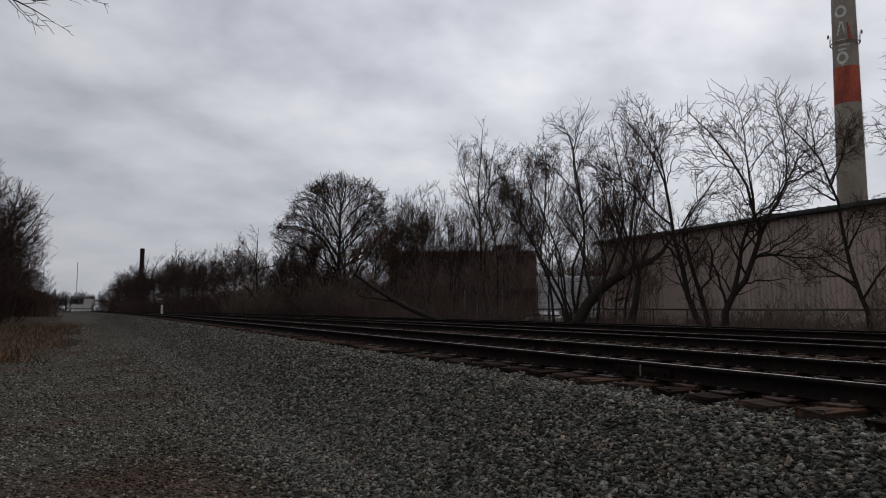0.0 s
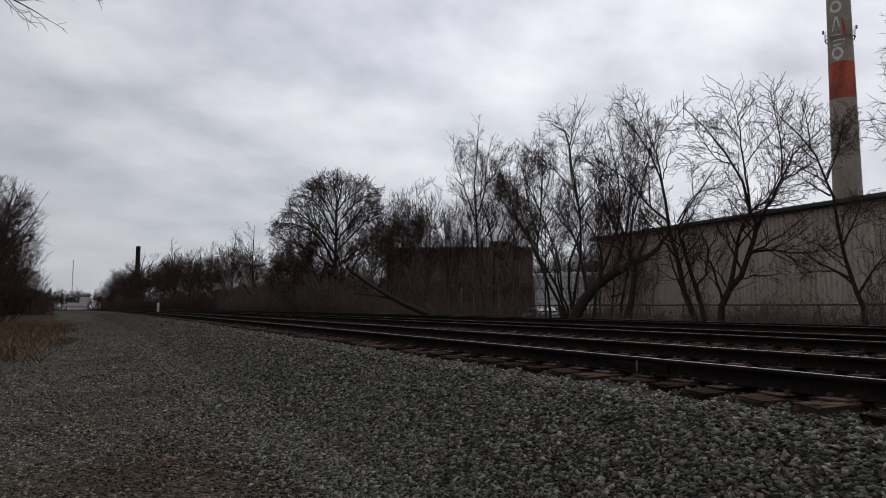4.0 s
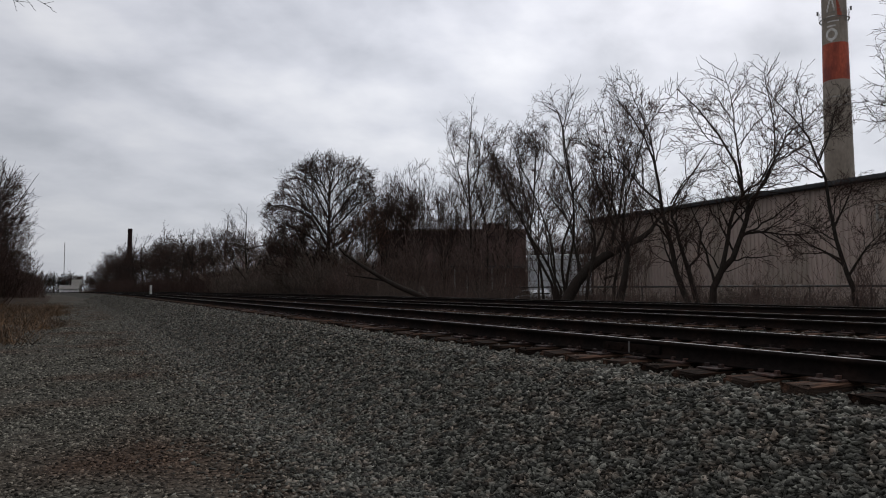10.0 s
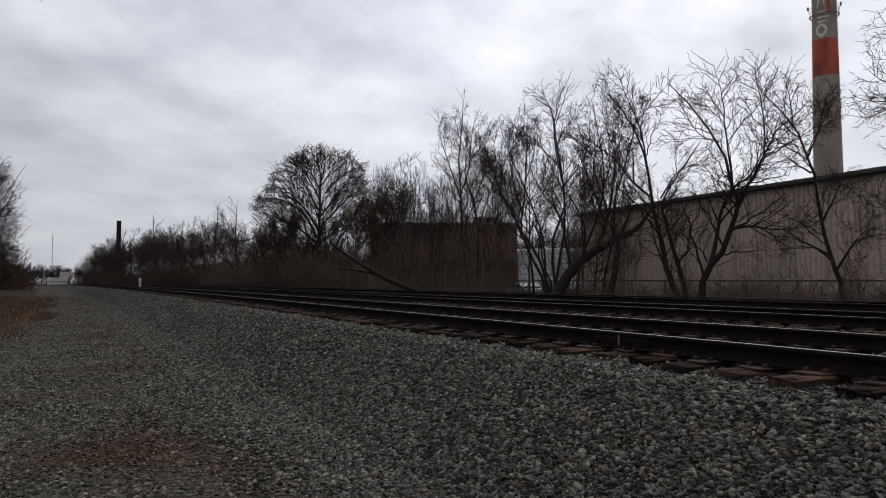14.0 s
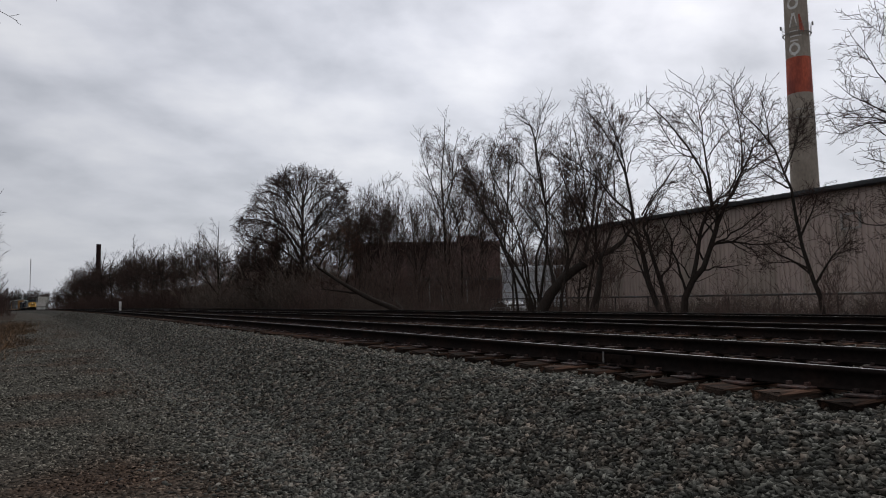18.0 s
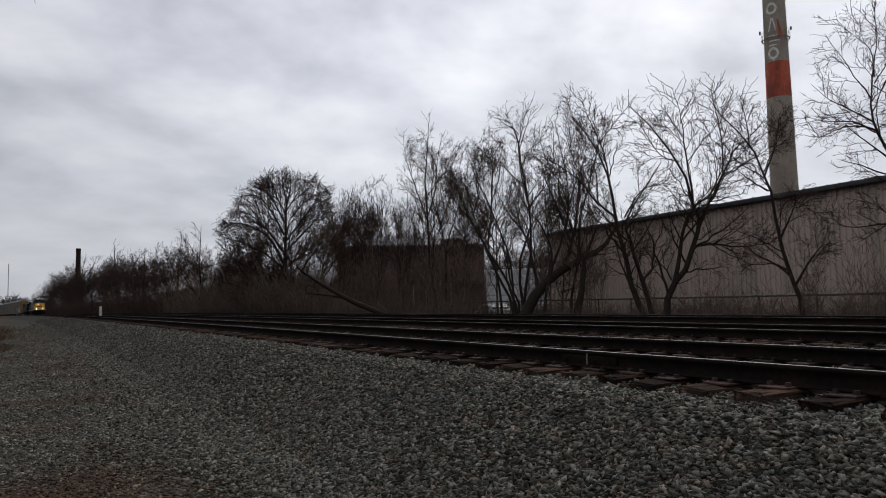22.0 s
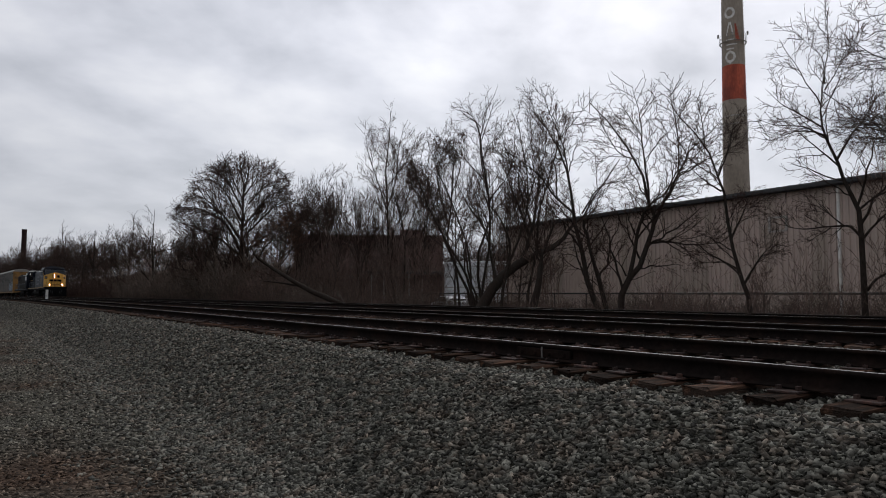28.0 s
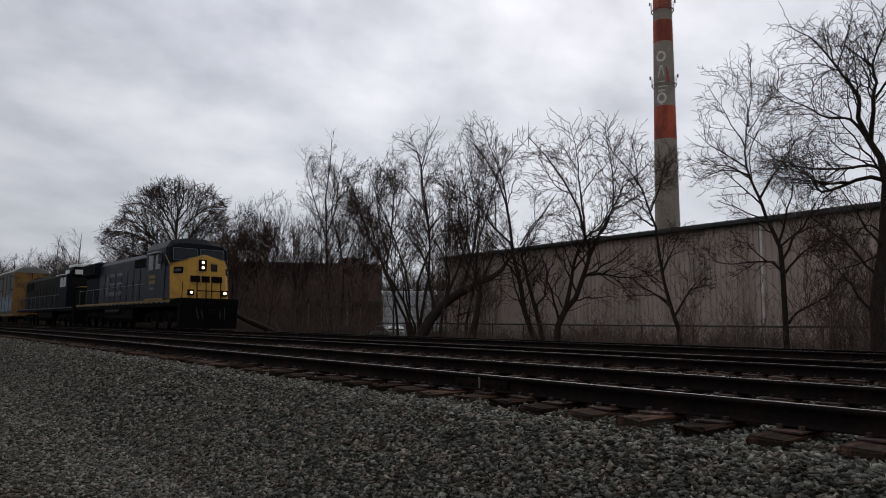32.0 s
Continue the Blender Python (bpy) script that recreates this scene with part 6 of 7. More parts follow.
    for x in (5.9, 6.7, 7.5):
        prism(roof_seams, [(-1.28, 4.715), (-0.6, 4.875), (0.6, 4.875), (1.28, 4.715), (0.6, 4.85), (-0.6, 4.85)], x, x + 0.05, "x")
    part("roof_seams", roof_seams, "loco_roof", cab)
    for s in (-1, 1):
        part("cab_stripe", box(B(), 5.2, 8.3, min(s * 1.58, s * 1.592), max(s * 1.58, s * 1.592), 1.54, 1.64), "rail_yellow", cab, "yellow edge stripe under the cab")
        for wx0, wx1 in ((5.6, 6.5), (6.75, 7.7)):
            part("side_window", box(B(), wx0, wx1, min(s * 1.57, s * 1.588), max(s * 1.57, s * 1.588), 3.2, 4.0, 0.006), "glass_dark", cab)
            fr = B()
            for (xa, xb, za, zb) in ((wx0, wx1, 3.17, 3.21), (wx0, wx1, 3.99, 4.03), (wx0 - 0.03, wx0 + 0.01, 3.17, 4.03), (wx1 - 0.01, wx1 + 0.03, 3.17, 4.03)):
                box(fr, xa, xb, min(s * 1.58, s * 1.605), max(s * 1.58, s * 1.605), za, zb)
            part("window_frame", fr, "faded", cab, "dull metal window frame")
        # the cab number and a small crest, as plain bars
        for za, zb in ((2.72, 2.92), (2.42, 2.62)):
            for k in range(4):
                part("number_bar", box(B(), 5.9 + k * 0.26, 6.08 + k * 0.26, min(s * 1.575, s * 1.59), max(s * 1.575, s * 1.59), za, zb), "rail_yellow", cab, "dull yellow number bar")
        part("crest_bar", box(B(), 5.95, 6.75, min(s * 1.575, s * 1.59), max(s * 1.575, s * 1.59), 2.12, 2.24), "faded", cab, "dull pale bar")
        part("mirror", box(B(), 7.75, 7.85, min(s * 1.6, s * 1.78), max(s * 1.6, s * 1.78), 3.45, 3.95, 0.02), "faded", cab)
        ws = B()
        y0, y1 = (0.08, 1.36) if s > 0 else (-1.36, -0.08)
        vs = [ws.verts.new(p) for p in ((8.955, y0, 3.62), (8.955, y1, 3.62), (8.82, y1, 4.27), (8.82, y0, 4.27))]
        ws.faces.new(vs)
        bmesh.ops.solidify(ws, geom=ws.faces[:], thickness=0.04)
        part("windshield", ws, "cab_glass", cab, "dark windshield pane")
        trim = B()
        for (ya, yb, za, zb) in ((y0, y1, 3.62, 3.62), (y0, y1, 4.27, 4.27), (y0, y0, 3.62, 4.27), (y1, y1, 3.62, 4.27)):
            rod(trim, (8.965 - 0.207 * (za - 3.62), ya, za), (8.965 - 0.207 * (zb - 3.62), yb, zb), 0.016, 5)
        part("window_trim", trim, "faded", cab, "thin pale window trim")
        part("sunshade", box(B(), 6.0, 7.7, min(s * 1.58, s * 1.82), max(s * 1.58, s * 1.82), 4.06, 4.10), "board_light", cab, "pale sunshade")
    # nose: a flat front with slanting cheeks, all yellow, and blue sides behind
    bm = B()
    plan = [(8.35, -1.56), (9.25, -1.56), (10.25, -1.0), (10.25, 1.0), (9.25, 1.56), (8.35, 1.56)]
    tops = [3.42, 3.36, 3.58, 3.58, 3.36, 3.42]
    lo = [bm.verts.new((x, y, 1.60)) for x, y in plan]
    up = [bm.verts.new((x - (0.30 if 9 < x else 0.0), y * 0.985, z)) for (x, y), z in zip(plan, tops)]
    ridge = [bm.verts.new((9.95, 0.0, 3.86)), bm.verts.new((8.35, 0.0, 3.92))]
    bm.faces.new(lo[::-1])
    for k in range(6):
        if k != 2 and k != 5:
            bm.faces.new((lo[k], lo[(k + 1) % 6], up[(k + 1) % 6], up[k]))
    bm.faces.new((lo[2], lo[3], up[3], ridge[0], up[2]))
    bm.faces.new((lo[5], lo[0], up[0], ridge[1], up[5]))
    for q in ((up[2], ridge[0], ridge[1], up[0]), (up[0], up[1], up[2]), (up[5], ridge[1], ridge[0], up[3]), (up[3], up[4], up[5])):
        bm.faces.new(q)
    bmesh.ops.recalc_face_normals(bm, faces=bm.faces[:])
    for q in bm.faces:
        q.material_index = 1 if abs(q.normal.y) > 0.95 or q.normal.z > 0.6 or q.normal.x < -0.5 else 0
    nose = part("nose", mesh_of("nose", bm, ["loco_yellow", "loco_blue"]), None, t, "yellow nose with slanting cheeks and blue sides")
    rim = B()
    for s in (-1, 1):
        rod(rim, (9.66, 0.0, 3.89), (9.96, s * 0.985, 3.60), 0.03, 6)
        rod(rim, (9.96, s * 0.985, 3.60), (8.96, s * 1.545, 3.38), 0.03, 6)
        rod(rim, (8.96, s * 1.55, 3.38), (8.37, s * 1.585, 3.9), 0.026, 6)
    part("nose_edge", rim, "rail_yellow", nose, "pale edge stripe")

    def slope(z):
        return 10.25 - 0.152 * (z - 1.60)
    part("nose_door", prism(B(), [(slope(1.6) - 0.06, 1.6), (slope(1.6) + 0.022, 1.6), (slope(3.5) + 0.022, 3.5), (slope(3.5) - 0.06, 3.5)], 0.10, 0.74, "y"), "loco_yellow", nose, "yellow nose door")
    part("door_window", box(B(), slope(3.2) - 0.05, slope(3.2) + 0.075, 0.20, 0.56, 3.02, 3.42, 0.05), "glass_dark", nose, "dark nose door window")
    case = part("headlight_case", box(B(), slope(3.3) - 0.1, slope(3.3) + 0.10, -0.42, -0.02, 3.02, 3.62, 0.03), "loco_black", nose, "black headlight case")
    for z in (3.19, 3.47):
        part("headlight", rod(B(), (slope(3.3) + 0.09, -0.22, z), (slope(3.3) + 0.106, -0.22, z), 0.05, 16), "lamp", case, "lit headlight")
    for s in (-1, 1):
        nb = part("number_board", box(B(), -0.06, 0.05, -0.30, 0.30, -0.17, 0.17, 0.03), "loco_black", nose, "black number board")
        for k in range(4):
            y = -0.22 + k * 0.115
            part("number_bar", box(B(), 0.05, 0.058, y, y + 0.08, -0.07, 0.07), "faded", nb)
        nb.matrix_basis = Matrix.Translation((9.52, s * 1.27, 3.05)) @ Matrix.Rotation(s * 1.06, 4, "Z")
        lit = part("ditch_light", box(B(), 10.2, 10.42, s * 0.88 - 0.15, s * 0.88 + 0.15, 1.74, 2.04, 0.03), "loco_black", t, "ditch light housing")
        part("lens", rod(B(), (10.41, s * 0.88, 1.90), (10.426, s * 0.88, 1.90), 0.052, 16), "lamp", lit, "lit ditch light")
        part("corner_step", box(B(), 9.35, 10.3, min(s * 1.2, s * 1.54), max(s * 1.2, s * 1.54), 1.4, 1.58, 0.03), "loco_black", t, "black step well")
        st = B()
        for k in range(4):
            box(st, 9.5, 10.3, min(s * 1.18, s * 1.5), max(s * 1.18, s * 1.5), 0.35 + k * 0.28, 0.39 + k * 0.28)
        part("steps", st, "loco_black", t)
        handrail(t, -10.2, 5.0, s * 1.42, 1.52, 1.9, "faded")
        part("grab_iron", rod(B(), (10.5, s * 1.4, 0.8), (10.3, s * 1.3, 2.4), 0.02, 6), "loco_black", t)
        part("front_stanchion", rod(B(), (10.52, s * 0.62, 1.5), (10.40, s * 0.62, 2.75), 0.03, 6), "loco_black", t)
        part("front_stanchion", rod(B(), (10.52, s * 0.15, 1.5), (10.42, s * 0.15, 2.4), 0.025, 6), "loco_black", t)
    # a dark three-block road emblem, plain shapes only
    for y0, y1 in ((-0.86, -0.36), (-0.28, 0.14), (0.22, 0.80)):
        part("emblem_block", prism(B(), [(slope(2.44) + 0.02, 2.44), (slope(2.44) + 0.06, 2.44), (slope(2.76) + 0.06, 2.76), (slope(2.76) + 0.02, 2.76)], y0, y1, "y"), "loco_black", nose, "dark emblem block")
    part("front_bar", rod(B(), (10.5, -0.62, 1.98), (10.5, 0.62, 1.98), 0.025, 6), "loco_black", t)
    # pilot and plough
    part("anticlimber", box(B(), 10.0, 10.72, -1.5, 1.5, 1.2, 1.60, 0.04), "loco_black", t)
    bm = B()
    prism(bm, [(10.3, -1.5), (10.62, -1.5), (10.95, 0), (10.62, 1.5), (10.3, 1.5)], 0.07, 1.2, "z")
    part("snow_plough", bm, "loco_black", t, "black snow plough pilot")
    hoses = B()
    for y in (-0.75, -0.5, 0.5, 0.75):
        rod(hoses, (10.75, y, 1.15), (10.98, y * 0.9, 0.55), 0.03, 6)
    part("air_hoses", hoses, "rubber", t)
    coupler(t, 10.55, 1)
    coupler(t, -10.6, -1)
    # running gear
    truck(t, 6.6, 3, 1.95)
    truck(t, -6.6, 3, 1.95)
    tank = prism(B(), [(-1.2, 0.35), (-1.4, 0.6), (-1.4, 1.16), (1.4, 1.16), (1.4, 0.6), (1.2, 0.35)], -3.3, 2.6, "x")
    part("fuel_tank", tank, "loco_black", t, "long black fuel tank")
    for s in (-1, 1):
        part("air_tank", rod(B(), (-3.0, s * 1.32, 1.0), (0.2, s * 1.32, 1.0), 0.2, 14), "loco_grey", t, "grey air reservoir")
    part("horn", rod(B(), (3.5, 0.3, 4.72), (4.2, 0.3, 4.72), 0.09, 10, 0.05), "loco_black", t)
    part("antenna_dome", box(B(), 6.2, 7.2, -0.35, 0.35, 4.82, 4.94, 0.05), "loco_black", t)
    return t


def trail_engine():
    t = thing("locomotive", Matrix(), "older dark grey-blue diesel locomotive with a narrow hood", "locomotive", "locomotives of the train")
    part("frame", box(B(), -12.6, 9.9, -1.45, 1.45, 1.18, 1.50, 0.03), "loco_black", t)
    for k in range(22):
        x = -12.3 + k * 1.0
        part("reflector", box(B(), x, x + 0.5, -1.47, -1.45, 1.36, 1.46), "faded", t)
    part("hood", prism(B(), [(-0.9, 1.5), (-0.9, 4.05), (-0.65, 4.35), (0.65, 4.35), (0.9, 4.05), (0.9, 1.5)], -11.9, 4.9, "x"), "loco_grey", t, "narrow grey-blue hood")
    for k in range(12):
        part("hood_door", box(B(), -11.4 + k * 1.3, -10.25 + k * 1.3, -0.94, -0.9, 1.7, 3.4, 0.01), "loco_grey", t)
    part("radiator_screen", box(B(), -11.6, -8.4, -0.96, 0.96, 3.2, 3.98, 0.02), "loco_black", t)
    for x in (-11.0, -9.9, -8.7, 0.8, 2.2):
        part("roof_fan", rod(B(), (x, 0, 4.35), (x, 0, 4.5), 0.5, 16), "loco_black", t)
    cab = part("cab", prism(B(), [(-1.5, 1.5), (-1.5, 4.0), (-1.0, 4.62), (1.0, 4.62), (1.5, 4.0), (1.5, 1.5)], 5.0, 7.6, "x"), "loco_roof", t, "black cab with a rounded roof")
    for s in (-1, 1):
        part("side_window", box(B(), 5.4, 6.3, min(s * 1.5, s * 1.515), max(s * 1.5, s * 1.515), 3.05, 3.8), "glass_dark", cab)
        part("side_window", box(B(), 6.45, 7.3, min(s * 1.5, s * 1.515), max(s * 1.5, s * 1.515), 3.05, 3.8), "glass_dark", cab)
        part("sunshade", box(B(), 5.3, 7.4, min(s * 1.5, s * 1.85), max(s * 1.5, s * 1.85), 3.92, 3.98), "board_light", cab, "pale sunshade over the cab windows")
        part("windshield", box(B(), 7.6, 7.64, min(s * 0.1, s * 1.2), max(s * 0.1, s * 1.2), 3.2, 3.8), "glass_dark", cab)
        handrail(t, -12.1, 4.8, s * 1.36, 1.5, 1.8, "faded")
    nb = part("number_board", box(B(), 7.55, 7.95, -1.1, 1.1, 3.95, 4.4, 0.03), "loco_black", cab, "number board")
    for s in (-1, 1):
        part("number_bar", box(B(), 6.9, 7.95, min(s * 1.45, s * 1.50), max(s * 1.45, s * 1.50), 4.02, 4.3), "board_light", nb, "pale number bar")
    part("number_panel", box(B(), 7.95, 7.98, -1.05, -0.15, 4.0, 4.36), "board_light", nb, "pale front number panel")
    part("roof_unit", box(B(), 5.6, 7.5, -1.0, 0.6, 4.6, 4.82, 0.05), "board_light", cab, "pale roof unit")
    nose = part("nose", prism(B(), [(-0.85, 1.5), (-0.85, 2.75), (-0.6, 2.95), (0.6, 2.95), (0.85, 2.75), (0.85, 1.5)], 7.6, 9.3, "x"), "loco_grey", t, "low dark nose with a yellow top edge")
    part("nose_cap", box(B(), 7.7, 9.4, -0.9, 0.9, 2.95, 3.02, 0.02), "rail_yellow", nose)
    part("pilot", prism(B(), [(9.8, -1.45), (10.05, -1.45), (10.3, 0), (10.05, 1.45), (9.8, 1.45)], 0.2, 1.2, "z"), "loco_black", t)
    coupler(t, 9.85, 1)
    coupler(t, -12.6, -1)
    truck(t, 5.9, 3, 1.7)
    truck(t, -8.4, 3, 1.7)
    part("fuel_tank", prism(B(), [(-1.1, 0.4), (-1.35, 0.65), (-1.35, 1.16), (1.35, 1.16), (1.35, 0.65), (1.1, 0.4)], -3.0, 2.4, "x"), "loco_black", t)
    return t


RIBS = {}


def autorack(seed, paint):
    """An enclosed car carrier: deep side panels between posts, end doors and a pale arched roof."""
    t = thing("car_carrier", Matrix(), "grey car-carrier wagon with yellow ends" + (" and blue graffiti" if paint else " and pale roof"), "railway wagon", "car carriers of the train")
    H, W = 5.3, 1.55
    part("deck", box(B(), -13.9, 13.9, -1.45, 1.45, 0.85, 1.15, 0.02), "rack_yellow", t, "yellow-brown flat car deck")
    part("core", box(B(), -13.6, 13.6, -W + 0.10, W - 0.10, 1.15, H), "rack_panel", t)
    n = 13
    step = 27.2 / n
    rng = random.Random(seed)
    for s in (-1, 1):
        for k in range(n):
            x = -13.6 + k * step
            for tier, (z0, z1) in enumerate(((1.2, 2.50), (2.54, 3.86), (3.90, 5.22))):
                o = part("side_panel", box(B(), x + 0.07, x + step - 0.07, min(s * (W - 0.06), s * (W - 0.02)), max(s * (W - 0.06), s * (W - 0.02)), z0, z1, 0.008), "rack_panel", t)
                rb_mesh = RIBS.setdefault((s, tier), None)
                if rb_mesh is None:
                    bmr = B()
                    for q in range(5):
                        zq = z0 + (q + 0.7) * (z1 - z0) / 6
                        box(bmr, 0.09, step - 0.09, min(s * (W - 0.02), s * (W - 0.005)), max(s * (W - 0.02), s * (W - 0.005)), zq, zq + 0.05)
                    rb_mesh = RIBS[(s, tier)] = mesh_of("panel_ribs", bmr, "rack_panel")
                rp = part("panel_ribs", rb_mesh, None, o)
                rp.location = (x, 0, 0)
                if s < 0 and k in (0, 3, 6, 9, 12) and tier:
                    part("vent_row", box(B(), x + 0.15, x + step - 0.15, -W + 0.0, -W + 0.02, z1 - 0.32, z1 - 0.24), "loco_black", o)
        for k in range(n + 1):
            x = -13.6 + k * step
            part("side_post", box(B(), x - 0.06, x + 0.06, min(s * (W - 0.06), s * (W + 0.03)), max(s * (W - 0.06), s * (W + 0.03)), 1.1, H, 0.01), "rack_yellow" if k in (0, n) else "rack_panel", t)
        part("top_chord", box(B(), -13.7, 13.7, min(s * (W - 0.1), s * (W + 0.03)), max(s * (W - 0.1), s * (W + 0.03)), H - 0.08, H + 0.06, 0.01), "rack_panel", t)
    roof = [(-W, H), (-W, H + 0.14), (-1.1, H + 0.42), (-0.4, H + 0.56), (0.4, H + 0.56), (1.1, H + 0.42), (W, H + 0.14), (W, H)]
    part("roof", prism(B(), roof, -13.75, 13.75, "x"), "rack_roof", t, "pale arched roof")
    for s in (-1, 1):
        part("end_door", box(B(), min(s * 13.6, s * 13.75), max(s * 13.6, s * 13.75), -W + 0.02, W - 0.02, 1.15, H, 0.02), "rack_yellow", t, "yellow end doors")
        part("door_seam", box(B(), min(s * 13.75, s * 13.78), max(s * 13.75, s * 13.78), -0.03, 0.03, 1.15, H), "loco_black", t)
        part("gable", prism(B(), roof, s * 13.75, s * 13.79, "x"), "rack_roof", t)
        truck(t, s * 10.4, 2, 1.75, 1.05, 0.42)
        coupler(t, s * 13.9, s)
    if paint:
        for k in range(7):
            x = 6.6 + k * 0.95
            o = prism(B(), [(x, 1.3 + rng.uniform(0, .2)), (x + 0.72, 1.3), (x + 0.80, 2.3 + rng.uniform(0, .5)), (x + 0.3, 2.9 + rng.uniform(0, .4)), (x - 0.05, 2.3)], -W + 0.0, -W + 0.021, "y")
            part("graffiti_patch", o, "graffiti", t, "pale blue spray-paint patch")
    return t


TRAIN = [(lead_engine(), -45.5, 7.9), (trail_engine(), -67.2, 7.0)]
first = autorack(1, True)
plain = autorack(2, False)
for k in range(9):
    car = first if k == 0 else plain if k == 1 else copy_thing(plain, Matrix())
    TRAIN.append((car, -95.6 - 28.6 * k, 10.4))
SPEED = 22.2


def on_line(x, half):
    """The pose of a vehicle whose bogies stand on the far track at x - half and x + half."""
    a, b = x - half, x + half
    ya, yb = 13.40 + bend(a), 13.40 + bend(b)
    za, zb = RAIL_TOP + fall(a), RAIL_TOP + fall(b)
    return Matrix.Translation((x, (ya + yb) / 2, (za + zb) / 2)) @ Matrix.Rotation(math.atan2(yb - ya, 2 * half), 4, "Z") @ Matrix.Rotation(-math.atan2(zb - za, 2 * half), 4, "Y")


def motions():
    for ob, at, half in TRAIN:
        walk(ob, [(t, on_line(at - SPEED * (32 - t) - 0.33 * max(24 - t, 0) ** 2, half)) for t in range(0, 33)])


# ---- loose stones, last ----
def stone_shapes(count, seed):
    """Sharp crushed stones: hulls of blocks with their corners knocked about and some broken off."""
    rng = np.random.default_rng(seed)
    block = np.array([[a, b, c] for a in (-1, 1) for b in (-1, 1) for c in (-1, 1)], float)
    out = []
    for k in range(count):
        p = block + 0.38 * rng.normal(size=(8, 3))
        p = p[rng.permutation(8)[:6 + k % 2]]
        p *= np.array([0.62, 0.45, 0.21]) * (0.75 + 0.5 * rng.random(3))
        bm = B()
        for v in p - p.mean(0):
            bm.verts.new(v)
        bmesh.ops.convex_hull(bm, input=bm.verts[:])
        bmesh.ops.delete(bm, geom=[v for v in bm.verts if not v.link_faces], context="VERTS")
        bmesh.ops.triangulate(bm, faces=bm.faces[:])
        bm.verts.index_update()
        bmesh.ops.recalc_face_normals(bm, faces=bm.faces[:])
        v = np.array([a.co for a in bm.verts])
        f = np.array([[a.index for a in q.verts] for q in bm.faces])
        bm.free()
        out.append((v, f))
    return out


SHAPES = stone_shapes(16, 3)


def scatter(name, x, y, size, mat, seed, sink=0.15):
    rng = np.random.default_rng(seed)
    n = len(x)
    z = np.array([ground_z(a, b) for a, b in zip(x, y)])
    q = rng.normal(size=(n, 4)); q /= np.linalg.norm(q, axis=1, keepdims=True)
    q[:, 1:3] *= 0.20; q /= np.linalg.norm(q, axis=1, keepdims=True)
    w, a, b, c = q.T
    Rm = np.stack([1 - 2 * (b * b + c * c), 2 * (a * b - c * w), 2 * (a * c + b * w), 2 * (a * b + c * w), 1 - 2 * (a * a + c * c), 2 * (b * c - a * w), 2 * (a * c - b * w), 2 * (b * c + a * w), 1 - 2 * (a * a + b * b)], 1).reshape(n, 3, 3)
    vs, fs, base = [], [], 0
    kind = rng.integers(0, len(SHAPES), n)
    for k, (v, f) in enumerate(SHAPES):
        s = np.where(kind == k)[0]
        if not len(s):
            continue
        V = np.einsum("nij,vj->nvi", Rm[s], v) * size[s, None, None]
        V += np.stack([x[s], y[s], z[s] + size[s] * (0.30 - sink)], 1)[:, None]
        fs.append((f[None] + (np.arange(len(s)) * len(v))[:, None, None]).reshape(-1, 3) + base)
        vs.append(V.reshape(-1, 3)); base += V.shape[0] * V.shape[1]
    return raw(name, np.concatenate(vs), np.concatenate(fs), [mat])


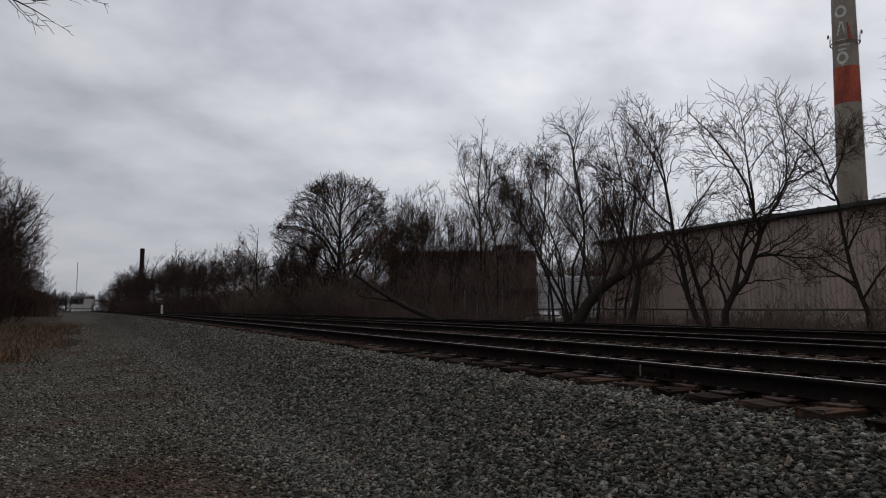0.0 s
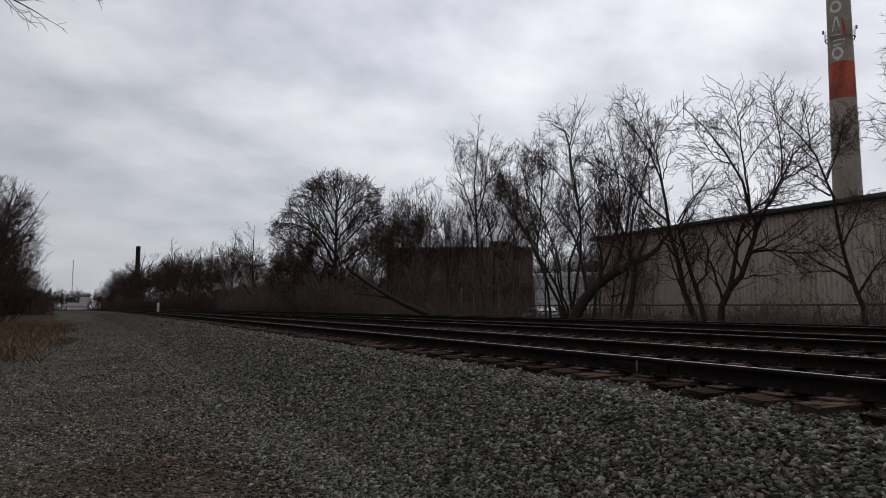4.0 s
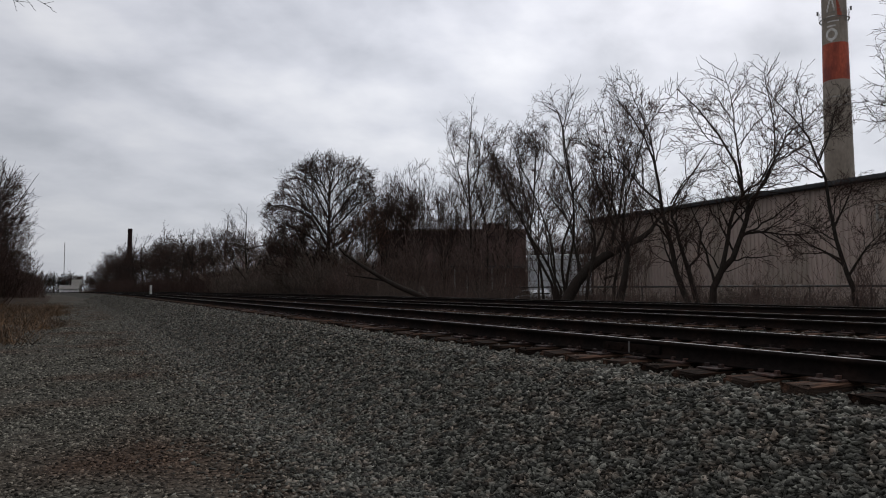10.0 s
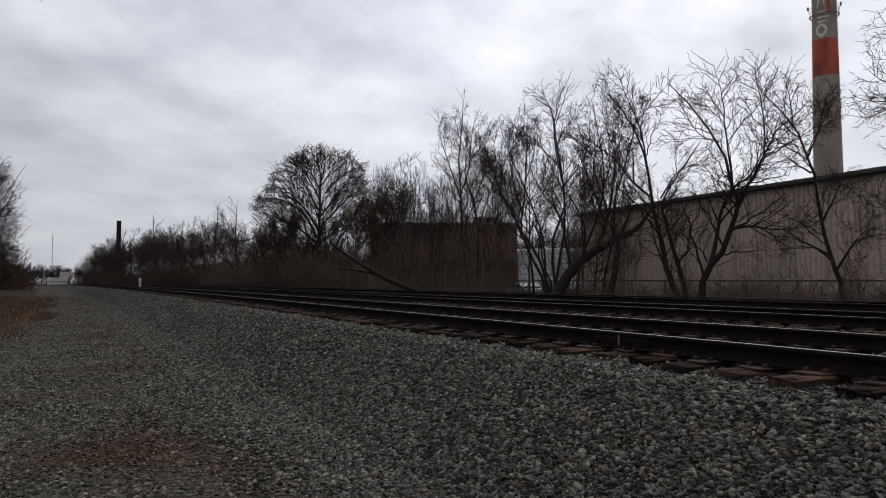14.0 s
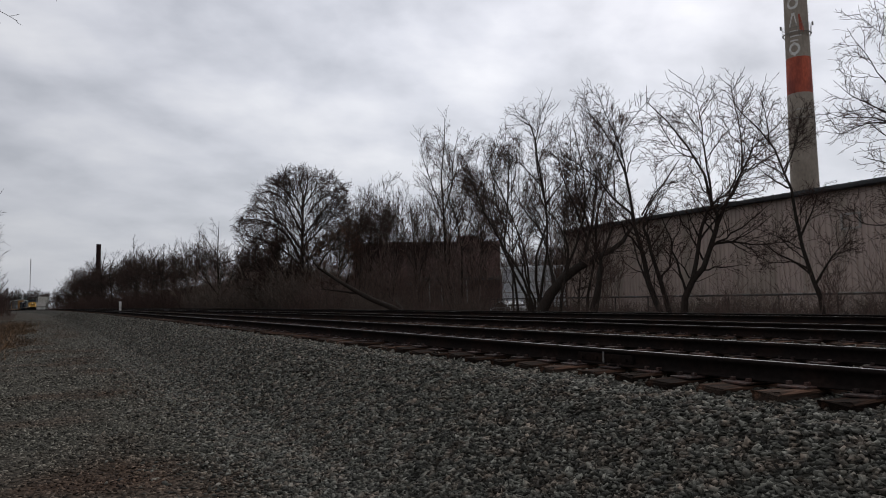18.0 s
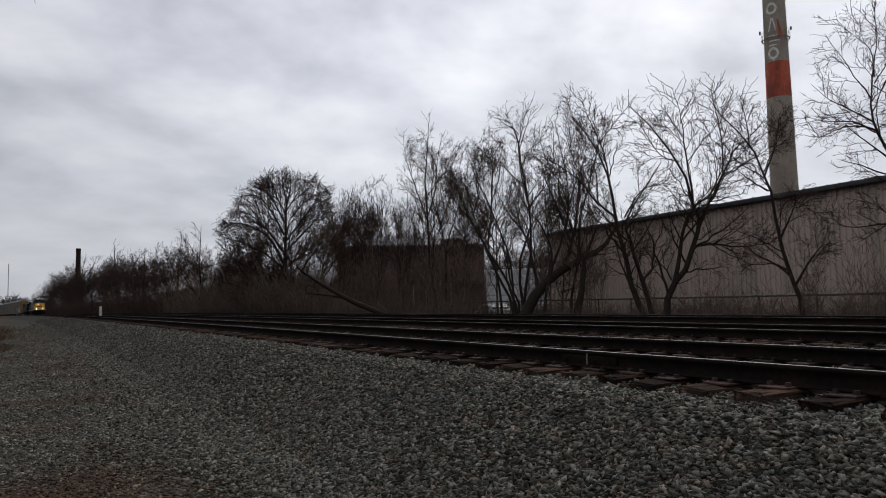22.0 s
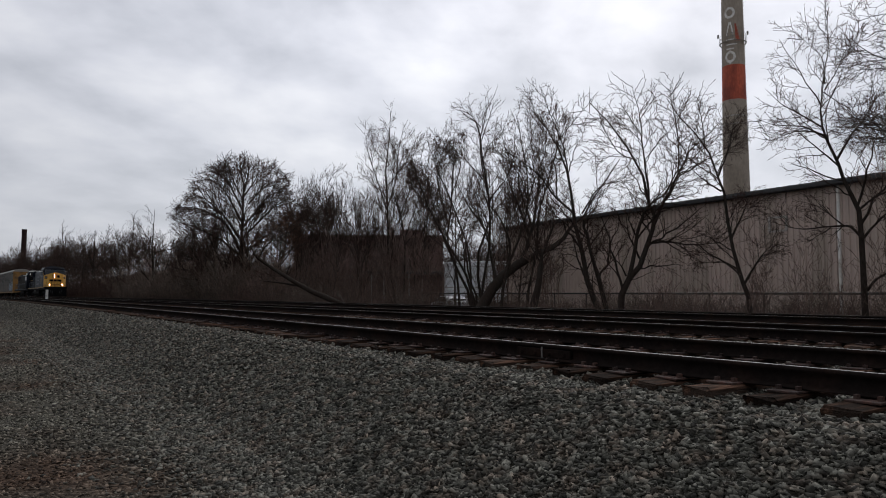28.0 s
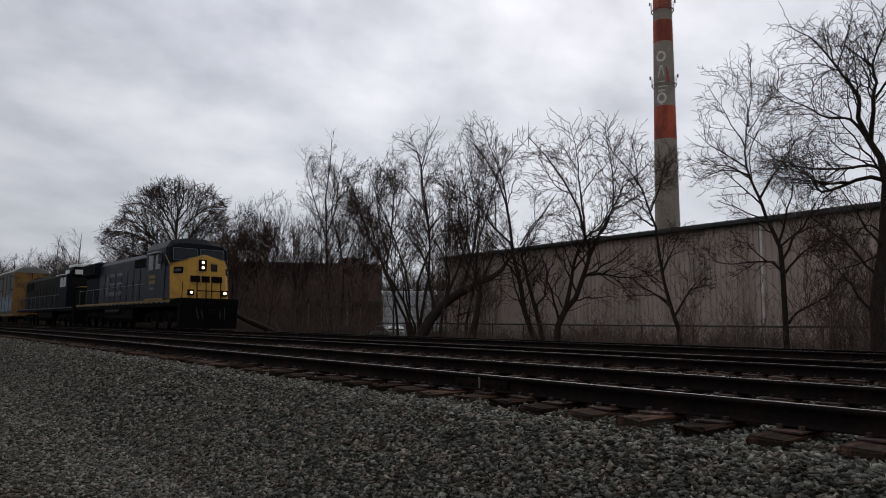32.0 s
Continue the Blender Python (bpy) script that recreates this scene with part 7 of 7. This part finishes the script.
def lay_stones():
    rng = np.random.default_rng(9)
    bed = thing("ballast_bank", Matrix(), "loose grey crushed-stone ballast bank beside the track", "ballast", kind="structure")
    # bank beside the near track, thinning with distance
    xs, ys, ss = [], [], []
    for x0, x1, dens, size in ((14, 5, 60, 0.036), (5, 1.5, 150, 0.030), (1.5, -0.6, 900, 0.0235), (-0.6, -7.0, 4600, 0.0220), (-7, -16, 1700, 0.026), (-16, -28, 750, 0.028), (-28, -50, 300, 0.030), (-50, -95, 90, 0.036)):
        n = int((x0 - x1) * 2.15 * dens)
        x = x1 + (x0 - x1) * rng.random(n)
        y = 3.32 - 2.0 * rng.random(n) - 1.3 * rng.random(n) ** 5
        thin = rng.random(n) < np.clip((y - 0.3) / 1.5 + 0.12 * np.sin(1.3 * x) + 0.1 * np.sin(3.1 * x), 0.12, 1)
        x, y = x[thin], y[thin]
        xs.append(x); ys.append(y + np.array([bend(a) for a in x])); ss.append(size * (0.55 + 0.9 * rng.random(len(x)) ** 1.6))
    # stones between the rails and tracks
    for x0, x1, dens, y0, y1, size in ((1, -14, 900, 3.2, 5.6, 0.023), (-14, -34, 220, 3.2, 5.6, 0.034), (1, -30, 260, 5.3, 7.6, 0.030), (0, -30, 60, 7.5, 11.5, 0.036)):
        n = int((x0 - x1) * (y1 - y0) * dens)
        x = x1 + (x0 - x1) * rng.random(n)
        y = y0 + (y1 - y0) * rng.random(n)
        xs.append(x); ys.append(y + np.array([bend(a) for a in x])); ss.append(size * (0.6 + 0.8 * rng.random(n)))
    x, y, s = np.concatenate(xs), np.concatenate(ys), np.concatenate(ss)
    tagged(part("loose_stones", scatter("loose_stones", x, y, s, "stone", 1), None, bed), "grey crushed stones", kind="stuff")
    # the nearest stones, one by one
    shapes = [raw("stone", v, f, ["stone_one"]) for v, f in SHAPES]
    rr = random.Random(4)
    for k in range(300):
        x, y = rr.uniform(-4.8, -1.6), rr.uniform(1.5, 3.1)
        o = part("stone", shapes[rr.randrange(16)], None, bed)
        d = rr.uniform(0.017, 0.030)
        o.matrix_basis = Matrix.LocRotScale((x, y, ground_z(x, y) + 0.30 * d), Euler((rr.uniform(-.5, .5), rr.uniform(-.5, .5), rr.uniform(0, 6))), (d, d, d))
    # the trodden gravel of the yard
    xs, ys, ss = [], [], []
    for x0, x1, dens, size in ((10, 3, 30, 0.02), (3, -2, 160, 0.018), (-2.0, -8.0, 1250, 0.018), (-8, -14, 600, 0.021), (-14, -28, 220, 0.024), (-28, -70, 80, 0.028)):
        n = int((x0 - x1) * 4.6 * dens)
        x = x1 + (x0 - x1) * rng.random(n)
        y = 1.7 - 4.5 * rng.random(n) - 1.6 * rng.random(n) ** 4
        xs.append(x); ys.append(y + np.array([bend(a) for a in x])); ss.append(size * (0.45 + 0.9 * rng.random(n) ** 2))
    x, y, s = np.concatenate(xs), np.concatenate(ys), np.concatenate(ss)
    yard = thing("yard_gravel", Matrix(), "trodden fine grey gravel of the yard", "gravel", kind="structure")
    tagged(part("pebbles", scatter("pebbles", x, y, s, "pebble", 2), None, yard), "small grey and brown pebbles", kind="stuff")


lay_stones()


motions()
